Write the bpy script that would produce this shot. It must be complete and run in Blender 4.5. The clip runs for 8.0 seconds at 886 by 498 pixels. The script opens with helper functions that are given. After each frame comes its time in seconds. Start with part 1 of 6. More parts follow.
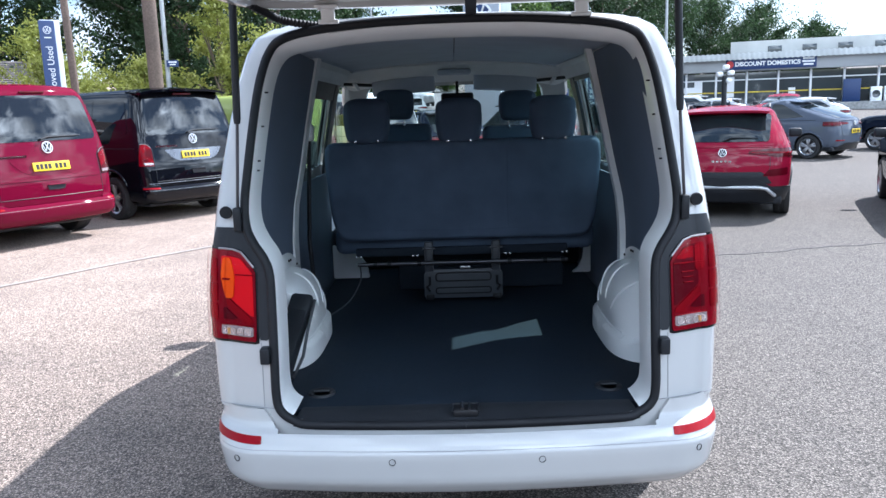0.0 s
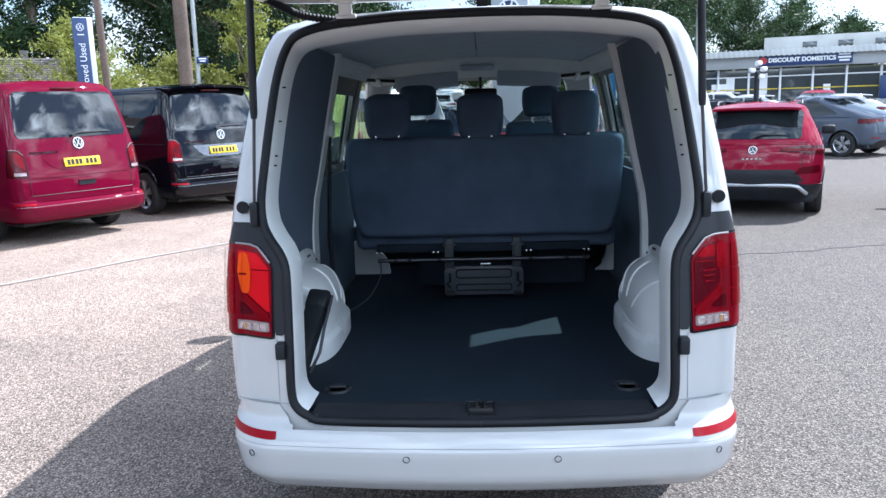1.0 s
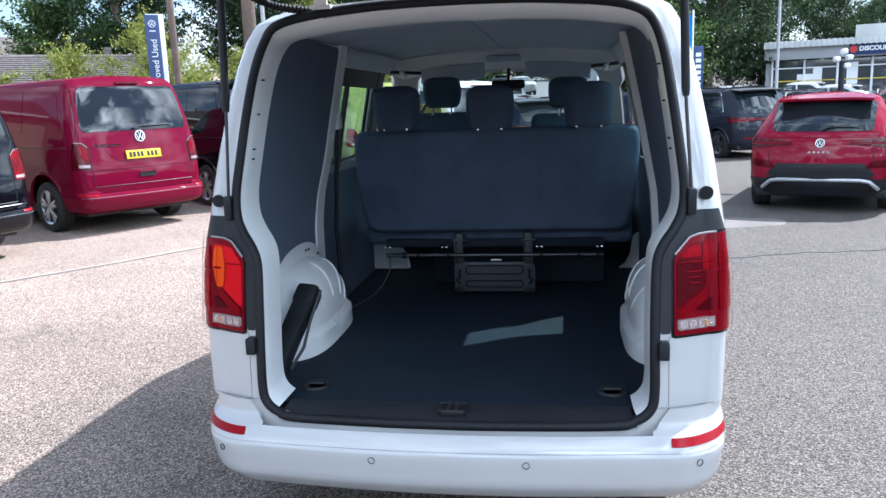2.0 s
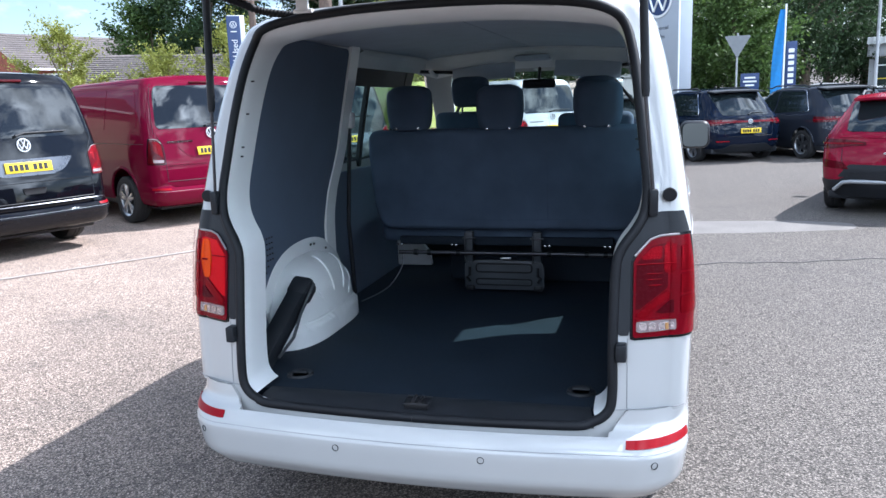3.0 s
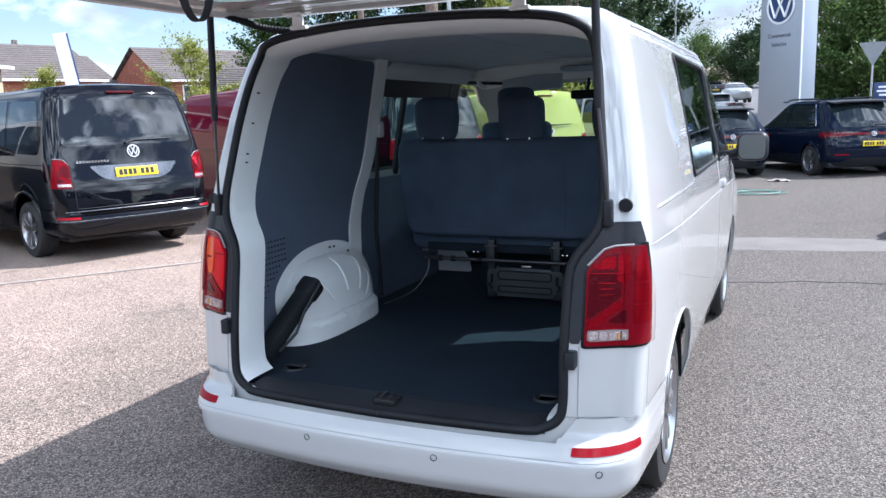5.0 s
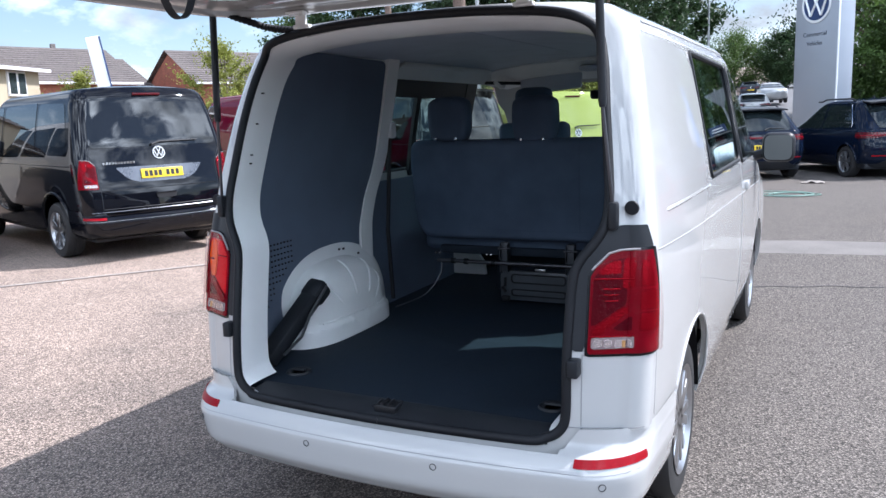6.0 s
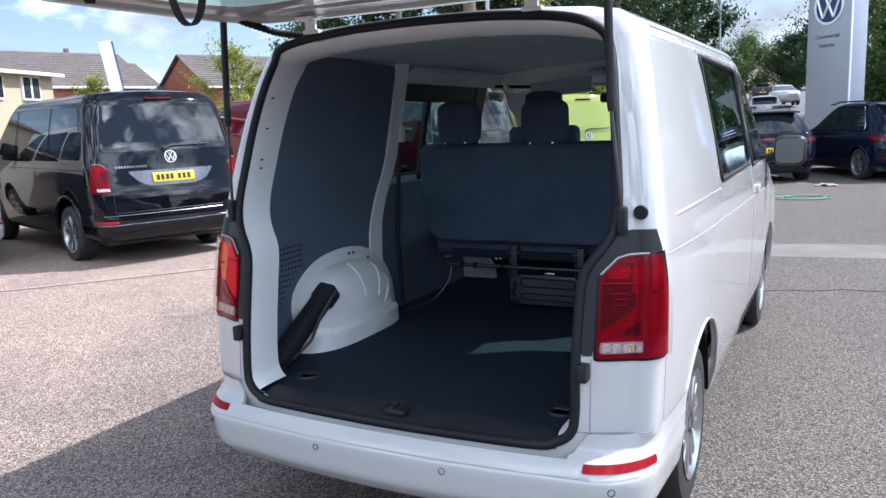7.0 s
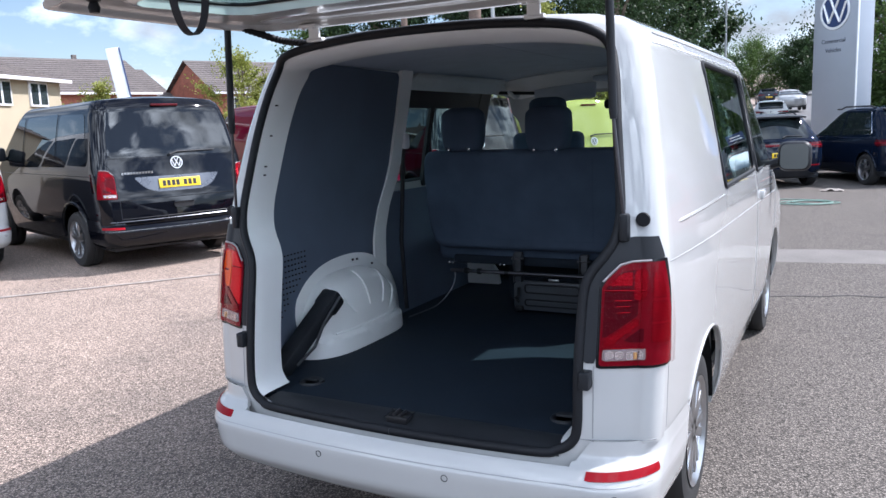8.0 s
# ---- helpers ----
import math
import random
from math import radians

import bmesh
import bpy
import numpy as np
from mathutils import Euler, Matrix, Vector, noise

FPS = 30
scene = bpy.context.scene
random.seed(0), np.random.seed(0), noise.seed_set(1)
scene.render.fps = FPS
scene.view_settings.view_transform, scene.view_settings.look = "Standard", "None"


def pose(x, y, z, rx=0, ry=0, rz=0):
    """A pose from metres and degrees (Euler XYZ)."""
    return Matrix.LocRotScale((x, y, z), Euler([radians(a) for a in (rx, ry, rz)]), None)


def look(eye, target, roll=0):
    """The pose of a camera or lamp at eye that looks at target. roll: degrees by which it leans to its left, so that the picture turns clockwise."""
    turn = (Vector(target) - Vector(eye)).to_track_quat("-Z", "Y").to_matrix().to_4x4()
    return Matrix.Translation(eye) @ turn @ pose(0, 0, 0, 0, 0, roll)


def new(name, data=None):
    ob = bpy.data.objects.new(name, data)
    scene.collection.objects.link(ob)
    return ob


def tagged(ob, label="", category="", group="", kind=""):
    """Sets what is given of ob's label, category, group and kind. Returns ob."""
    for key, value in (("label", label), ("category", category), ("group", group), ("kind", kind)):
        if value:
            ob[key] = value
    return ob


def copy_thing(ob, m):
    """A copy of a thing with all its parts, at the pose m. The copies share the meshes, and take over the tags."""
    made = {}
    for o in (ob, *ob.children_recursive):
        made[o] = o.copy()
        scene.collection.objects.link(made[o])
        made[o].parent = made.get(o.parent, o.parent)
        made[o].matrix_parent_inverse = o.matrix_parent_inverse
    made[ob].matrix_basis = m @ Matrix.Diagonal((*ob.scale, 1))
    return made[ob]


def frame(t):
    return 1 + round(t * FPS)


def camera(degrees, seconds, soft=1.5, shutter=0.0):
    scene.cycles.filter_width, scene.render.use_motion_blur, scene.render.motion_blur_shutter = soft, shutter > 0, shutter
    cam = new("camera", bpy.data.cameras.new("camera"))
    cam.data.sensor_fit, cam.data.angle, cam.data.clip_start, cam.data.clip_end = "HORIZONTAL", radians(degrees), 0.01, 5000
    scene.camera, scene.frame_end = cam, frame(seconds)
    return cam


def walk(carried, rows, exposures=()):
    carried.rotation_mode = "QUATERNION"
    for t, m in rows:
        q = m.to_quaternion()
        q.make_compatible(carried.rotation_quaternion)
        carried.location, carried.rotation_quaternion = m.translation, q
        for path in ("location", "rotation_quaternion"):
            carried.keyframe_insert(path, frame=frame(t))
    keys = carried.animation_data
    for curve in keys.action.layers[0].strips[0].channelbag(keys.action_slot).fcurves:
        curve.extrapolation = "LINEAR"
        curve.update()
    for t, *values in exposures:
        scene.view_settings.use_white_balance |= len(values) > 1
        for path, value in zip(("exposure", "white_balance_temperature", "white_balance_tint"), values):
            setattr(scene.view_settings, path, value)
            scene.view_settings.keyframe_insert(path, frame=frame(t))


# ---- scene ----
cam = camera(59.6, 8.0)
METRES, EYE, TILT, LEAN, TURN = 1.644, 1.68, 0.0, 0.65, 0.9
ROWS = [
    (0.0, 0.0, 0.0, 0.0, -0.21, -10.41, 1.13),
    (0.5, -0.0019, 0.0002, -0.0007, 0.37, -10.45, 1.02),
    (1.0, 0.0253, 0.0156, -0.0041, 1.89, -10.61, 1.09),
    (1.5, 0.1258, 0.0745, -0.0093, 4.41, -10.85, 1.27),
    (3.0, 0.5066, 0.0941, -0.01, 14.03, -11.04, 1.41),
    (3.5, 0.6366, 0.1643, -0.0154, 16.76, -10.82, 1.26),
    (4.0, 0.7162, 0.1432, -0.0173, 19.17, -10.57, 1.16),
    (4.5, 0.7923, 0.1129, -0.0143, 21.31, -10.3, 1.21),
    (6.0, 0.8874, 0.203, -0.0209, 25.41, -9.97, 1.47),
    (6.5, 0.8889, 0.2036, -0.02, 25.89, -9.88, 1.51),
    (7.0, 0.8916, 0.2029, -0.0176, 26.18, -9.73, 1.6),
    (7.5, 0.8943, 0.203, -0.0159, 26.41, -9.53, 1.66),
    (8.0, 0.899, 0.204, -0.0133, 26.61, -9.34, 1.69),
]
walk(cam, [(t, pose(-0.017, -2.543, EYE, TILT, LEAN, TURN) @ pose(METRES * x, METRES * y, METRES * z, 90 + pitch, roll, yaw)) for t, x, y, z, yaw, pitch, roll in ROWS], exposures=[(0.0, 1.76, 5700, 11), (4.0, 1.65, 5780, 12), (8.0, 1.36, 5940, 15)])

# ---- light ----
SUN_AZ, SUN_EL = 49.0, 47.5          # degrees clockwise from +y, and above the ground
world = bpy.data.worlds.new("sky")
scene.world = world
world.use_nodes = True
wn, wl = world.node_tree.nodes, world.node_tree.links
wn.clear()
sky = wn.new("ShaderNodeTexSky")
sky.sky_type, sky.sun_disc = "NISHITA", False
sky.sun_elevation, sky.sun_rotation = radians(SUN_EL), radians(SUN_AZ)
sky.air_density, sky.dust_density = 1.0, 0.3
w_co = wn.new("ShaderNodeTexCoord")
w_map = wn.new("ShaderNodeMapping")
w_map.inputs["Scale"].default_value = (1.0, 1.0, 1.9)
w_noise = wn.new("ShaderNodeTexNoise")
w_noise.inputs["Scale"].default_value, w_noise.inputs["Detail"].default_value, w_noise.inputs["Roughness"].default_value = 4.6, 10.0, 0.58
w_ramp = wn.new("ShaderNodeValToRGB")
w_ramp.color_ramp.elements[0].position, w_ramp.color_ramp.elements[1].position = 0.45, 0.58
w_ramp.color_ramp.elements[0].color = (0.02, 0.02, 0.02, 1)
w_noise2 = wn.new("ShaderNodeTexNoise")
w_noise2.inputs["Scale"].default_value, w_noise2.inputs["Detail"].default_value = 5.5, 9.0
w_tone = wn.new("ShaderNodeMapRange")
for k, v in (("From Min", 0.38), ("From Max", 0.62), ("To Min", 19.0), ("To Max", 62.0)):
    w_tone.inputs[k].default_value = v
w_col = wn.new("ShaderNodeMix")
w_col.data_type = "RGBA"
w_white = wn.new("ShaderNodeVectorMath")
w_white.operation = "SCALE"
w_white.inputs[0].default_value = (0.86, 0.94, 1.0)
w_bg = wn.new("ShaderNodeBackground")
w_bg.inputs["Strength"].default_value = 0.06
wl.new(w_co.outputs["Generated"], w_map.inputs["Vector"])
wl.new(w_map.outputs["Vector"], w_noise.inputs["Vector"])
wl.new(w_map.outputs["Vector"], w_noise2.inputs["Vector"])
wl.new(w_noise.outputs["Fac"], w_ramp.inputs["Fac"])
wl.new(w_noise2.outputs["Fac"], w_tone.inputs["Value"])
# low clouds behind the camera, to the right, brightened to light the van's rear
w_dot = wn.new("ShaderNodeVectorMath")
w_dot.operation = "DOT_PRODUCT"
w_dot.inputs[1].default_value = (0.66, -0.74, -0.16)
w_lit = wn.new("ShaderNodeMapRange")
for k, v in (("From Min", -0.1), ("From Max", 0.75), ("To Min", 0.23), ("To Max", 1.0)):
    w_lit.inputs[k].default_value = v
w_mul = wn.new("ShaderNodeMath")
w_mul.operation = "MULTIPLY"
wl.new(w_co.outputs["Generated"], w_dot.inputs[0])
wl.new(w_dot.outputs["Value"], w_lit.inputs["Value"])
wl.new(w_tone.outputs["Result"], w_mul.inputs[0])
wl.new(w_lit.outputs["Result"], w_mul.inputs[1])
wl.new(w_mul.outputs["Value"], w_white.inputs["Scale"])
wl.new(w_ramp.outputs["Color"], w_col.inputs["Factor"])
wl.new(sky.outputs["Color"], w_col.inputs["A"])
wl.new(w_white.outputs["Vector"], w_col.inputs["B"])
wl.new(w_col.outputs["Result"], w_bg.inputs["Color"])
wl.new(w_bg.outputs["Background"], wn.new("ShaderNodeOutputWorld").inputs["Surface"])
sun_data = bpy.data.lights.new("sun", "SUN")
sun_data.energy, sun_data.angle, sun_data.color = 3.15, radians(0.55), (1.0, 0.95, 0.89)
sun = new("sun", sun_data)
s_az, s_el = radians(SUN_AZ), radians(SUN_EL)
SUN_DIR = Vector((math.sin(s_az) * math.cos(s_el), math.cos(s_az) * math.cos(s_el), math.sin(s_el)))
sun.matrix_world = look(SUN_DIR * 50, (0, 0, 0))

# ---- materials ----
def principled(name):
    m = bpy.data.materials.new(name)
    m.use_nodes = True
    return m, m.node_tree.nodes, m.node_tree.links, m.node_tree.nodes["Principled BSDF"]


def mat(name, colour, rough=0.5, metal=0.0, var=0.12, scale=6.0, bump=0.0, bscale=60.0, coat=0.0, fine=0.0, fscale=120.0, spec=0.5, wear=None, tint=None):
    """A surface whose colour wanders at a large and a small scale, with fine relief. Coordinates are the object's, in metres."""
    m, n, l, b = principled(name)
    co = n.new("ShaderNodeTexCoord")
    big = n.new("ShaderNodeTexNoise")
    big.inputs["Scale"].default_value, big.inputs["Detail"].default_value = scale, 5.0
    l.new(co.outputs["Object"], big.inputs["Vector"])
    small = n.new("ShaderNodeTexNoise")
    small.inputs["Scale"].default_value, small.inputs["Detail"].default_value = fscale, 3.0
    l.new(co.outputs["Object"], small.inputs["Vector"])
    mixn = n.new("ShaderNodeMix")
    mixn.data_type = "RGBA"
    dark = [c * (1 - var) for c in colour]
    lite = [min(1.0, c * (1 + var)) for c in (tint or colour)]
    mixn.inputs["A"].default_value, mixn.inputs["B"].default_value = (*dark, 1), (*lite, 1)
    ramp = n.new("ShaderNodeMapRange")
    ramp.inputs["From Min"].default_value, ramp.inputs["From Max"].default_value = 0.3, 0.7
    l.new(big.outputs["Fac"], ramp.inputs["Value"])
    l.new(ramp.outputs["Result"], mixn.inputs["Factor"])
    out = mixn.outputs["Result"]
    if fine:
        m2 = n.new("ShaderNodeMix")
        m2.data_type, m2.blend_type = "RGBA", "MULTIPLY"
        m2.inputs["Factor"].default_value = 1.0
        r2 = n.new("ShaderNodeMapRange")
        for k, v in (("From Min", 0.35), ("From Max", 0.65), ("To Min", 1 - fine), ("To Max", 1 + fine)):
            r2.inputs[k].default_value = v
        l.new(small.outputs["Fac"], r2.inputs["Value"])
        l.new(out, m2.inputs["A"])
        l.new(r2.outputs["Result"], m2.inputs["B"])
        out = m2.outputs["Result"]
    l.new(out, b.inputs["Base Color"])
    rr = n.new("ShaderNodeMapRange")
    rr.inputs["To Min"].default_value, rr.inputs["To Max"].default_value = max(0.0, rough * 0.85), min(1.0, rough * 1.15)
    l.new(big.outputs["Fac"], rr.inputs["Value"])
    l.new(rr.outputs["Result"], b.inputs["Roughness"])
    b.inputs["Metallic"].default_value, b.inputs["Coat Weight"].default_value = metal, coat
    b.inputs["Coat Roughness"].default_value = 0.03
    b.inputs["Specular IOR Level"].default_value = spec
    if bump:
        bn = n.new("ShaderNodeTexNoise")
        bn.inputs["Scale"].default_value, bn.inputs["Detail"].default_value = bscale, 4.0
        l.new(co.outputs["Object"], bn.inputs["Vector"])
        bu = n.new("ShaderNodeBump")
        bu.inputs["Strength"].default_value, bu.inputs["Distance"].default_value = bump, 0.004
        l.new(bn.outputs["Fac"], bu.inputs["Height"])
        l.new(bu.outputs["Normal"], b.inputs["Normal"])
    return m


def paint(name, colour, rough=0.25, metal=0.0, coat=0.5):
    return mat(name, colour, rough, metal, var=0.03, scale=1.5, coat=coat, spec=0.0 if coat < 0.9 else 0.1)


def pane(name, colour, clear=0.7, ior=1.5):
    """Thin glass: tinted see-through with a clear gloss."""
    m = bpy.data.materials.new(name)
    m.use_nodes = True
    n, l = m.node_tree.nodes, m.node_tree.links
    n.clear()
    tr, gl, mx, lw, pw, fr, out = [n.new("ShaderNode" + k) for k in ("BsdfTransparent", "BsdfGlossy", "MixShader", "LayerWeight", "Math", "Math", "OutputMaterial")]
    tr.inputs["Color"].default_value = (*[c * clear for c in colour], 1)
    gl.inputs["Roughness"].default_value = 0.01
    lw.inputs["Blend"].default_value = 0.5
    pw.operation, pw.inputs[1].default_value = "POWER", 5.0
    fr.operation, fr.inputs[1].default_value, fr.inputs[2].default_value = "MULTIPLY_ADD", 0.9, ((ior - 1) / (ior + 1)) ** 2
    l.new(lw.outputs["Facing"], pw.inputs[0])
    l.new(pw.outputs["Value"], fr.inputs[0])
    l.new(fr.outputs["Value"], mx.inputs["Fac"])
    l.new(tr.outputs["BSDF"], mx.inputs[1])
    l.new(gl.outputs["BSDF"], mx.inputs[2])
    l.new(mx.outputs["Shader"], out.inputs["Surface"])
    return m


def lamp_glass(name, colour, coat=0.45, metal=0.0, facets=70.0):
    m, n, l, b = principled(name)
    b.inputs["Base Color"].default_value = (*colour, 1)
    b.inputs["Roughness"].default_value, b.inputs["Coat Weight"].default_value, b.inputs["Metallic"].default_value = 0.22, coat, metal
    b.inputs["Specular IOR Level"].default_value = 0.095
    b.inputs["Coat Roughness"].default_value = 0.02
    b.inputs["IOR"].default_value = 1.45
    wv = n.new("ShaderNodeTexVoronoi")
    wv.inputs["Scale"].default_value = facets
    co = n.new("ShaderNodeTexCoord")
    bu = n.new("ShaderNodeBump")
    bu.inputs["Strength"].default_value, bu.inputs["Distance"].default_value = 0.25, 0.002
    l.new(co.outputs["Object"], wv.inputs["Vector"])
    l.new(wv.outputs["Distance"], bu.inputs["Height"])
    l.new(bu.outputs["Normal"], b.inputs["Normal"])
    return m


WHITE = paint("white_paint", (0.500, 0.503, 0.500), coat=1.0)
# same white, raised above the body's to offset the dim load space
WHITE_IN = mat("white_paint_lifted", (0.80, 0.81, 0.81), 0.35, var=0.04, scale=3, coat=0.4)
BLACK = paint("black_paint", (0.003, 0.0035, 0.006), coat=0.75)
CRIMSON = paint("crimson_paint", (0.13, 0.003, 0.020), 0.3, coat=0.35)
GREEN = paint("lime_green_paint", (0.31, 0.35, 0.10))
RED = paint("red_paint", (0.21, 0.006, 0.024))
NAVY = paint("dark_blue_paint", (0.004, 0.008, 0.020), coat=0.5)
RECESS = mat("brushed_metal_trim", (0.15, 0.155, 0.17), 0.28, 0.9, var=0.15, scale=8)
SLATE = paint("slate_grey_paint", (0.020, 0.024, 0.034))
GREYBLUE = paint("blue_grey_paint", (0.085, 0.10, 0.13))
SILVER = paint("silver_paint", (0.45, 0.46, 0.47), 0.3, 0.5)
TRIM = mat("black_plastic", (0.017, 0.019, 0.023), 0.45, var=0.15, bump=0.15, bscale=300, spec=0.28)
RUBBER = mat("black_rubber", (0.012, 0.013, 0.016), 0.55, var=0.2, spec=0.25)
TYRE = mat("tyre_rubber", (0.02, 0.02, 0.021), 0.75, var=0.25, bump=0.2, bscale=80)
MAT_FLOOR = mat("rubber_floor_mat", (0.011, 0.018, 0.029), 0.75, var=0.2, scale=4, bump=0.3, bscale=250, fine=0.15, spec=0.2)
# cabin glare is put into the next two base colours, lifted and blued
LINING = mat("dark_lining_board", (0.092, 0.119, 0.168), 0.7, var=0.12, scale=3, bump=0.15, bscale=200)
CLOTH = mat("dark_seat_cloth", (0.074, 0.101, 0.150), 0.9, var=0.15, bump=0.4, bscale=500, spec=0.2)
HEADLINER = mat("grey_headliner", (0.45, 0.495, 0.575), 0.9, var=0.06, bump=0.2, bscale=400, spec=0.2)
SEAM = mat("shut_line_gap", (0.30, 0.305, 0.31), 0.7, var=0.1)
DARKTRIM = mat("dark_navy_trim", (0.020, 0.027, 0.038), 0.8, var=0.15, spec=0.15)
DARKWELL = mat("black_wheel_well_liner", (0.010, 0.010, 0.011), 0.9, var=0.2, spec=0.1)
TRIM_GREY = mat("light_grey_trim", (0.70, 0.71, 0.72), 0.6, var=0.05)
CHROME = mat("chrome", (0.72, 0.73, 0.75), 0.12, 1.0, var=0.03)
ALLOY = mat("silver_alloy", (0.50, 0.51, 0.53), 0.3, 1.0, var=0.05)
FOLDBLACK = mat("satin_black_steel", (0.050, 0.056, 0.066), 0.42, 0.0, var=0.15, spec=0.4)
MIRROR = mat("mirror_glass", (0.36, 0.40, 0.41), 0.02, 1.0, var=0.01)
STEEL = mat("dark_steel", (0.10, 0.10, 0.11), 0.4, 0.9, var=0.15)
DEEPRED = lamp_glass("deep_red_lens", (0.075, 0.0012, 0.006), 0.15)
GLOSSBLACK = mat("gloss_black_plastic", (0.006, 0.006, 0.008), 0.2, var=0.1, spec=0.3)
REDMIRROR = lamp_glass("red_faceted_reflector", (0.27, 0.003, 0.010), 0.0, 0.55, 130.0)
REDBRIGHT = lamp_glass("lit_red_lens", (0.72, 0.010, 0.018), 0.0, 0.30, 40.0)
BOWL = lamp_glass("silvered_bowl", (0.58, 0.56, 0.54), 0.0, 0.75, 160.0)
REDLENS = lamp_glass("red_lens", (0.17, 0.002, 0.009), 0.15)
AMBER = lamp_glass("amber_lens", (0.80, 0.095, 0.006), 0.0, 0.2, 90.0)
CLEARLENS = lamp_glass("clear_lens", (0.36, 0.33, 0.33), 0.0, 0.4, 110.0)
AMBERGLASS = lamp_glass("amber_bulb_glass", (0.50, 0.30, 0.12), 0.3)
DARKLENS = lamp_glass("smoked_red_lens", (0.07, 0.003, 0.006))
REFLECT = mat("red_reflector", (0.25, 0.002, 0.008), 0.35, var=0.06, scale=90, coat=0.12, spec=0.1)
GLASS = pane("tinted_glass", (0.80, 0.94, 0.91), 0.88)
LENSCOVER = pane("clear_lamp_cover", (1.0, 0.96, 0.96), 0.99, 1.06)
CLEARGLASS = pane("windscreen_glass", (0.95, 1.0, 0.98), 0.96)
PRIVACY = mat("privacy_glass", (0.006, 0.007, 0.008), 0.015, var=0.02, spec=0.75)
CARGLASS = mat("car_glass", (0.012, 0.017, 0.019), 0.015, var=0.05, spec=0.75)
YELLOW = mat("yellow_plate", (0.80, 0.56, 0.02), 0.35, var=0.03)
INK = mat("black_ink", (0.01, 0.01, 0.012), 0.5)
SIGNBLUE = mat("blue_sign", (0.012, 0.035, 0.12), 0.4, var=0.06)
SIGNWHITE = mat("white_lettering", (0.78, 0.79, 0.80), 0.5, var=0.03)
PYLON = mat("silver_grey_cladding", (0.34, 0.37, 0.42), 0.4, 0.2, var=0.05, scale=1.0)

# ---- geometry helpers ----
def hold(name, label, category, m=None, group="", kind=""):
    ob = new(name)
    ob.empty_display_size = 0.1
    if m is not None:
        ob.matrix_world = m
    return tagged(ob, label, category, group, kind)


def part(name, bm, material, parent=None, label="", smooth=True):
    me = bpy.data.meshes.new(name)
    bmesh.ops.recalc_face_normals(bm, faces=bm.faces[:]) if len(bm.faces) < 60000 else None
    bm.to_mesh(me)
    bm.free()
    me.materials.append(material)
    if smooth:
        me.polygons.foreach_set("use_smooth", [True] * len(me.polygons))
        me.set_sharp_from_angle(angle=radians(38))
    ob = new(name, me)
    if parent is not None:
        ob.parent = parent
    if label:
        ob["label"] = label
    return ob


def solid(verts, faces):
    bm = bmesh.new()
    vs = [bm.verts.new(v) for v in verts]
    for fc in faces:
        try:
            bm.faces.new([vs[i] for i in fc])
        except ValueError:
            pass
    return bm


def box(sx, sy, sz, at=(0, 0, 0), bevel=0.0, seg=2, rot=None, bm=None):
    """A box with its base's middle at `at`."""
    made = bmesh.new()
    bmesh.ops.create_cube(made, size=1.0)
    bmesh.ops.scale(made, vec=(sx, sy, sz), verts=made.verts)
    if bevel:
        bmesh.ops.bevel(made, geom=made.edges[:], offset=bevel, segments=seg, profile=0.5, affect="EDGES")
    bmesh.ops.translate(made, vec=(0, 0, sz / 2), verts=made.verts)
    if rot is not None:
        bmesh.ops.transform(made, matrix=rot, verts=made.verts)
    bmesh.ops.translate(made, vec=at, verts=made.verts)
    return made if bm is None else merge(bm, made)


def merge(bm, other, m=None):
    if m is not None:
        bmesh.ops.transform(other, matrix=m, verts=other.verts)
    me = bpy.data.meshes.new("tmp")
    other.to_mesh(me)
    other.free()
    bm.from_mesh(me)
    bpy.data.meshes.remove(me)
    return bm


def lathe(profile, n=32, axis="z"):
    """A turned body: profile of (radius, height) about z, or laid along x."""
    verts, faces = [], []
    for i in range(n):
        c, s = math.cos(2 * math.pi * i / n), math.sin(2 * math.pi * i / n)
        for r, h in profile:
            verts.append((r * c, r * s, h) if axis == "z" else (h, r * c, r * s))
    k = len(profile)
    for i in range(n):
        j = (i + 1) % n
        for p in range(k - 1):
            faces.append((i * k + p, j * k + p, j * k + p + 1, i * k + p + 1))
    bm = solid(verts, faces)
    bmesh.ops.remove_doubles(bm, verts=bm.verts, dist=1e-5)
    return bm


def tube(path, r, n=10, caps=True, bm=None):
    """A round bar along a path; r is one radius or one for each point."""
    pts = [Vector(p) for p in path]
    rs = r if isinstance(r, (list, tuple)) else [r] * len(pts)
    verts, faces, side = [], [], None
    for i, p in enumerate(pts):
        d = (pts[min(i + 1, len(pts) - 1)] - pts[max(i - 1, 0)]).normalized()
        if side is None:
            side = d.cross(Vector((0, 0, 1)) if abs(d.z) < 0.9 else Vector((1, 0, 0))).normalized()
        side = (side - d * side.dot(d)).normalized()
        up = d.cross(side)
        for k in range(n):
            a = 2 * math.pi * k / n
            verts.append(p + (side * math.cos(a) + up * math.sin(a)) * rs[i])
    for i in range(len(pts) - 1):
        for k in range(n):
            faces.append((i * n + k, i * n + (k + 1) % n, (i + 1) * n + (k + 1) % n, (i + 1) * n + k))
    if caps:
        faces += [tuple(range(n))[::-1], tuple(range((len(pts) - 1) * n, len(pts) * n))]
    made = solid(verts, faces)
    return made if bm is None else merge(bm, made)


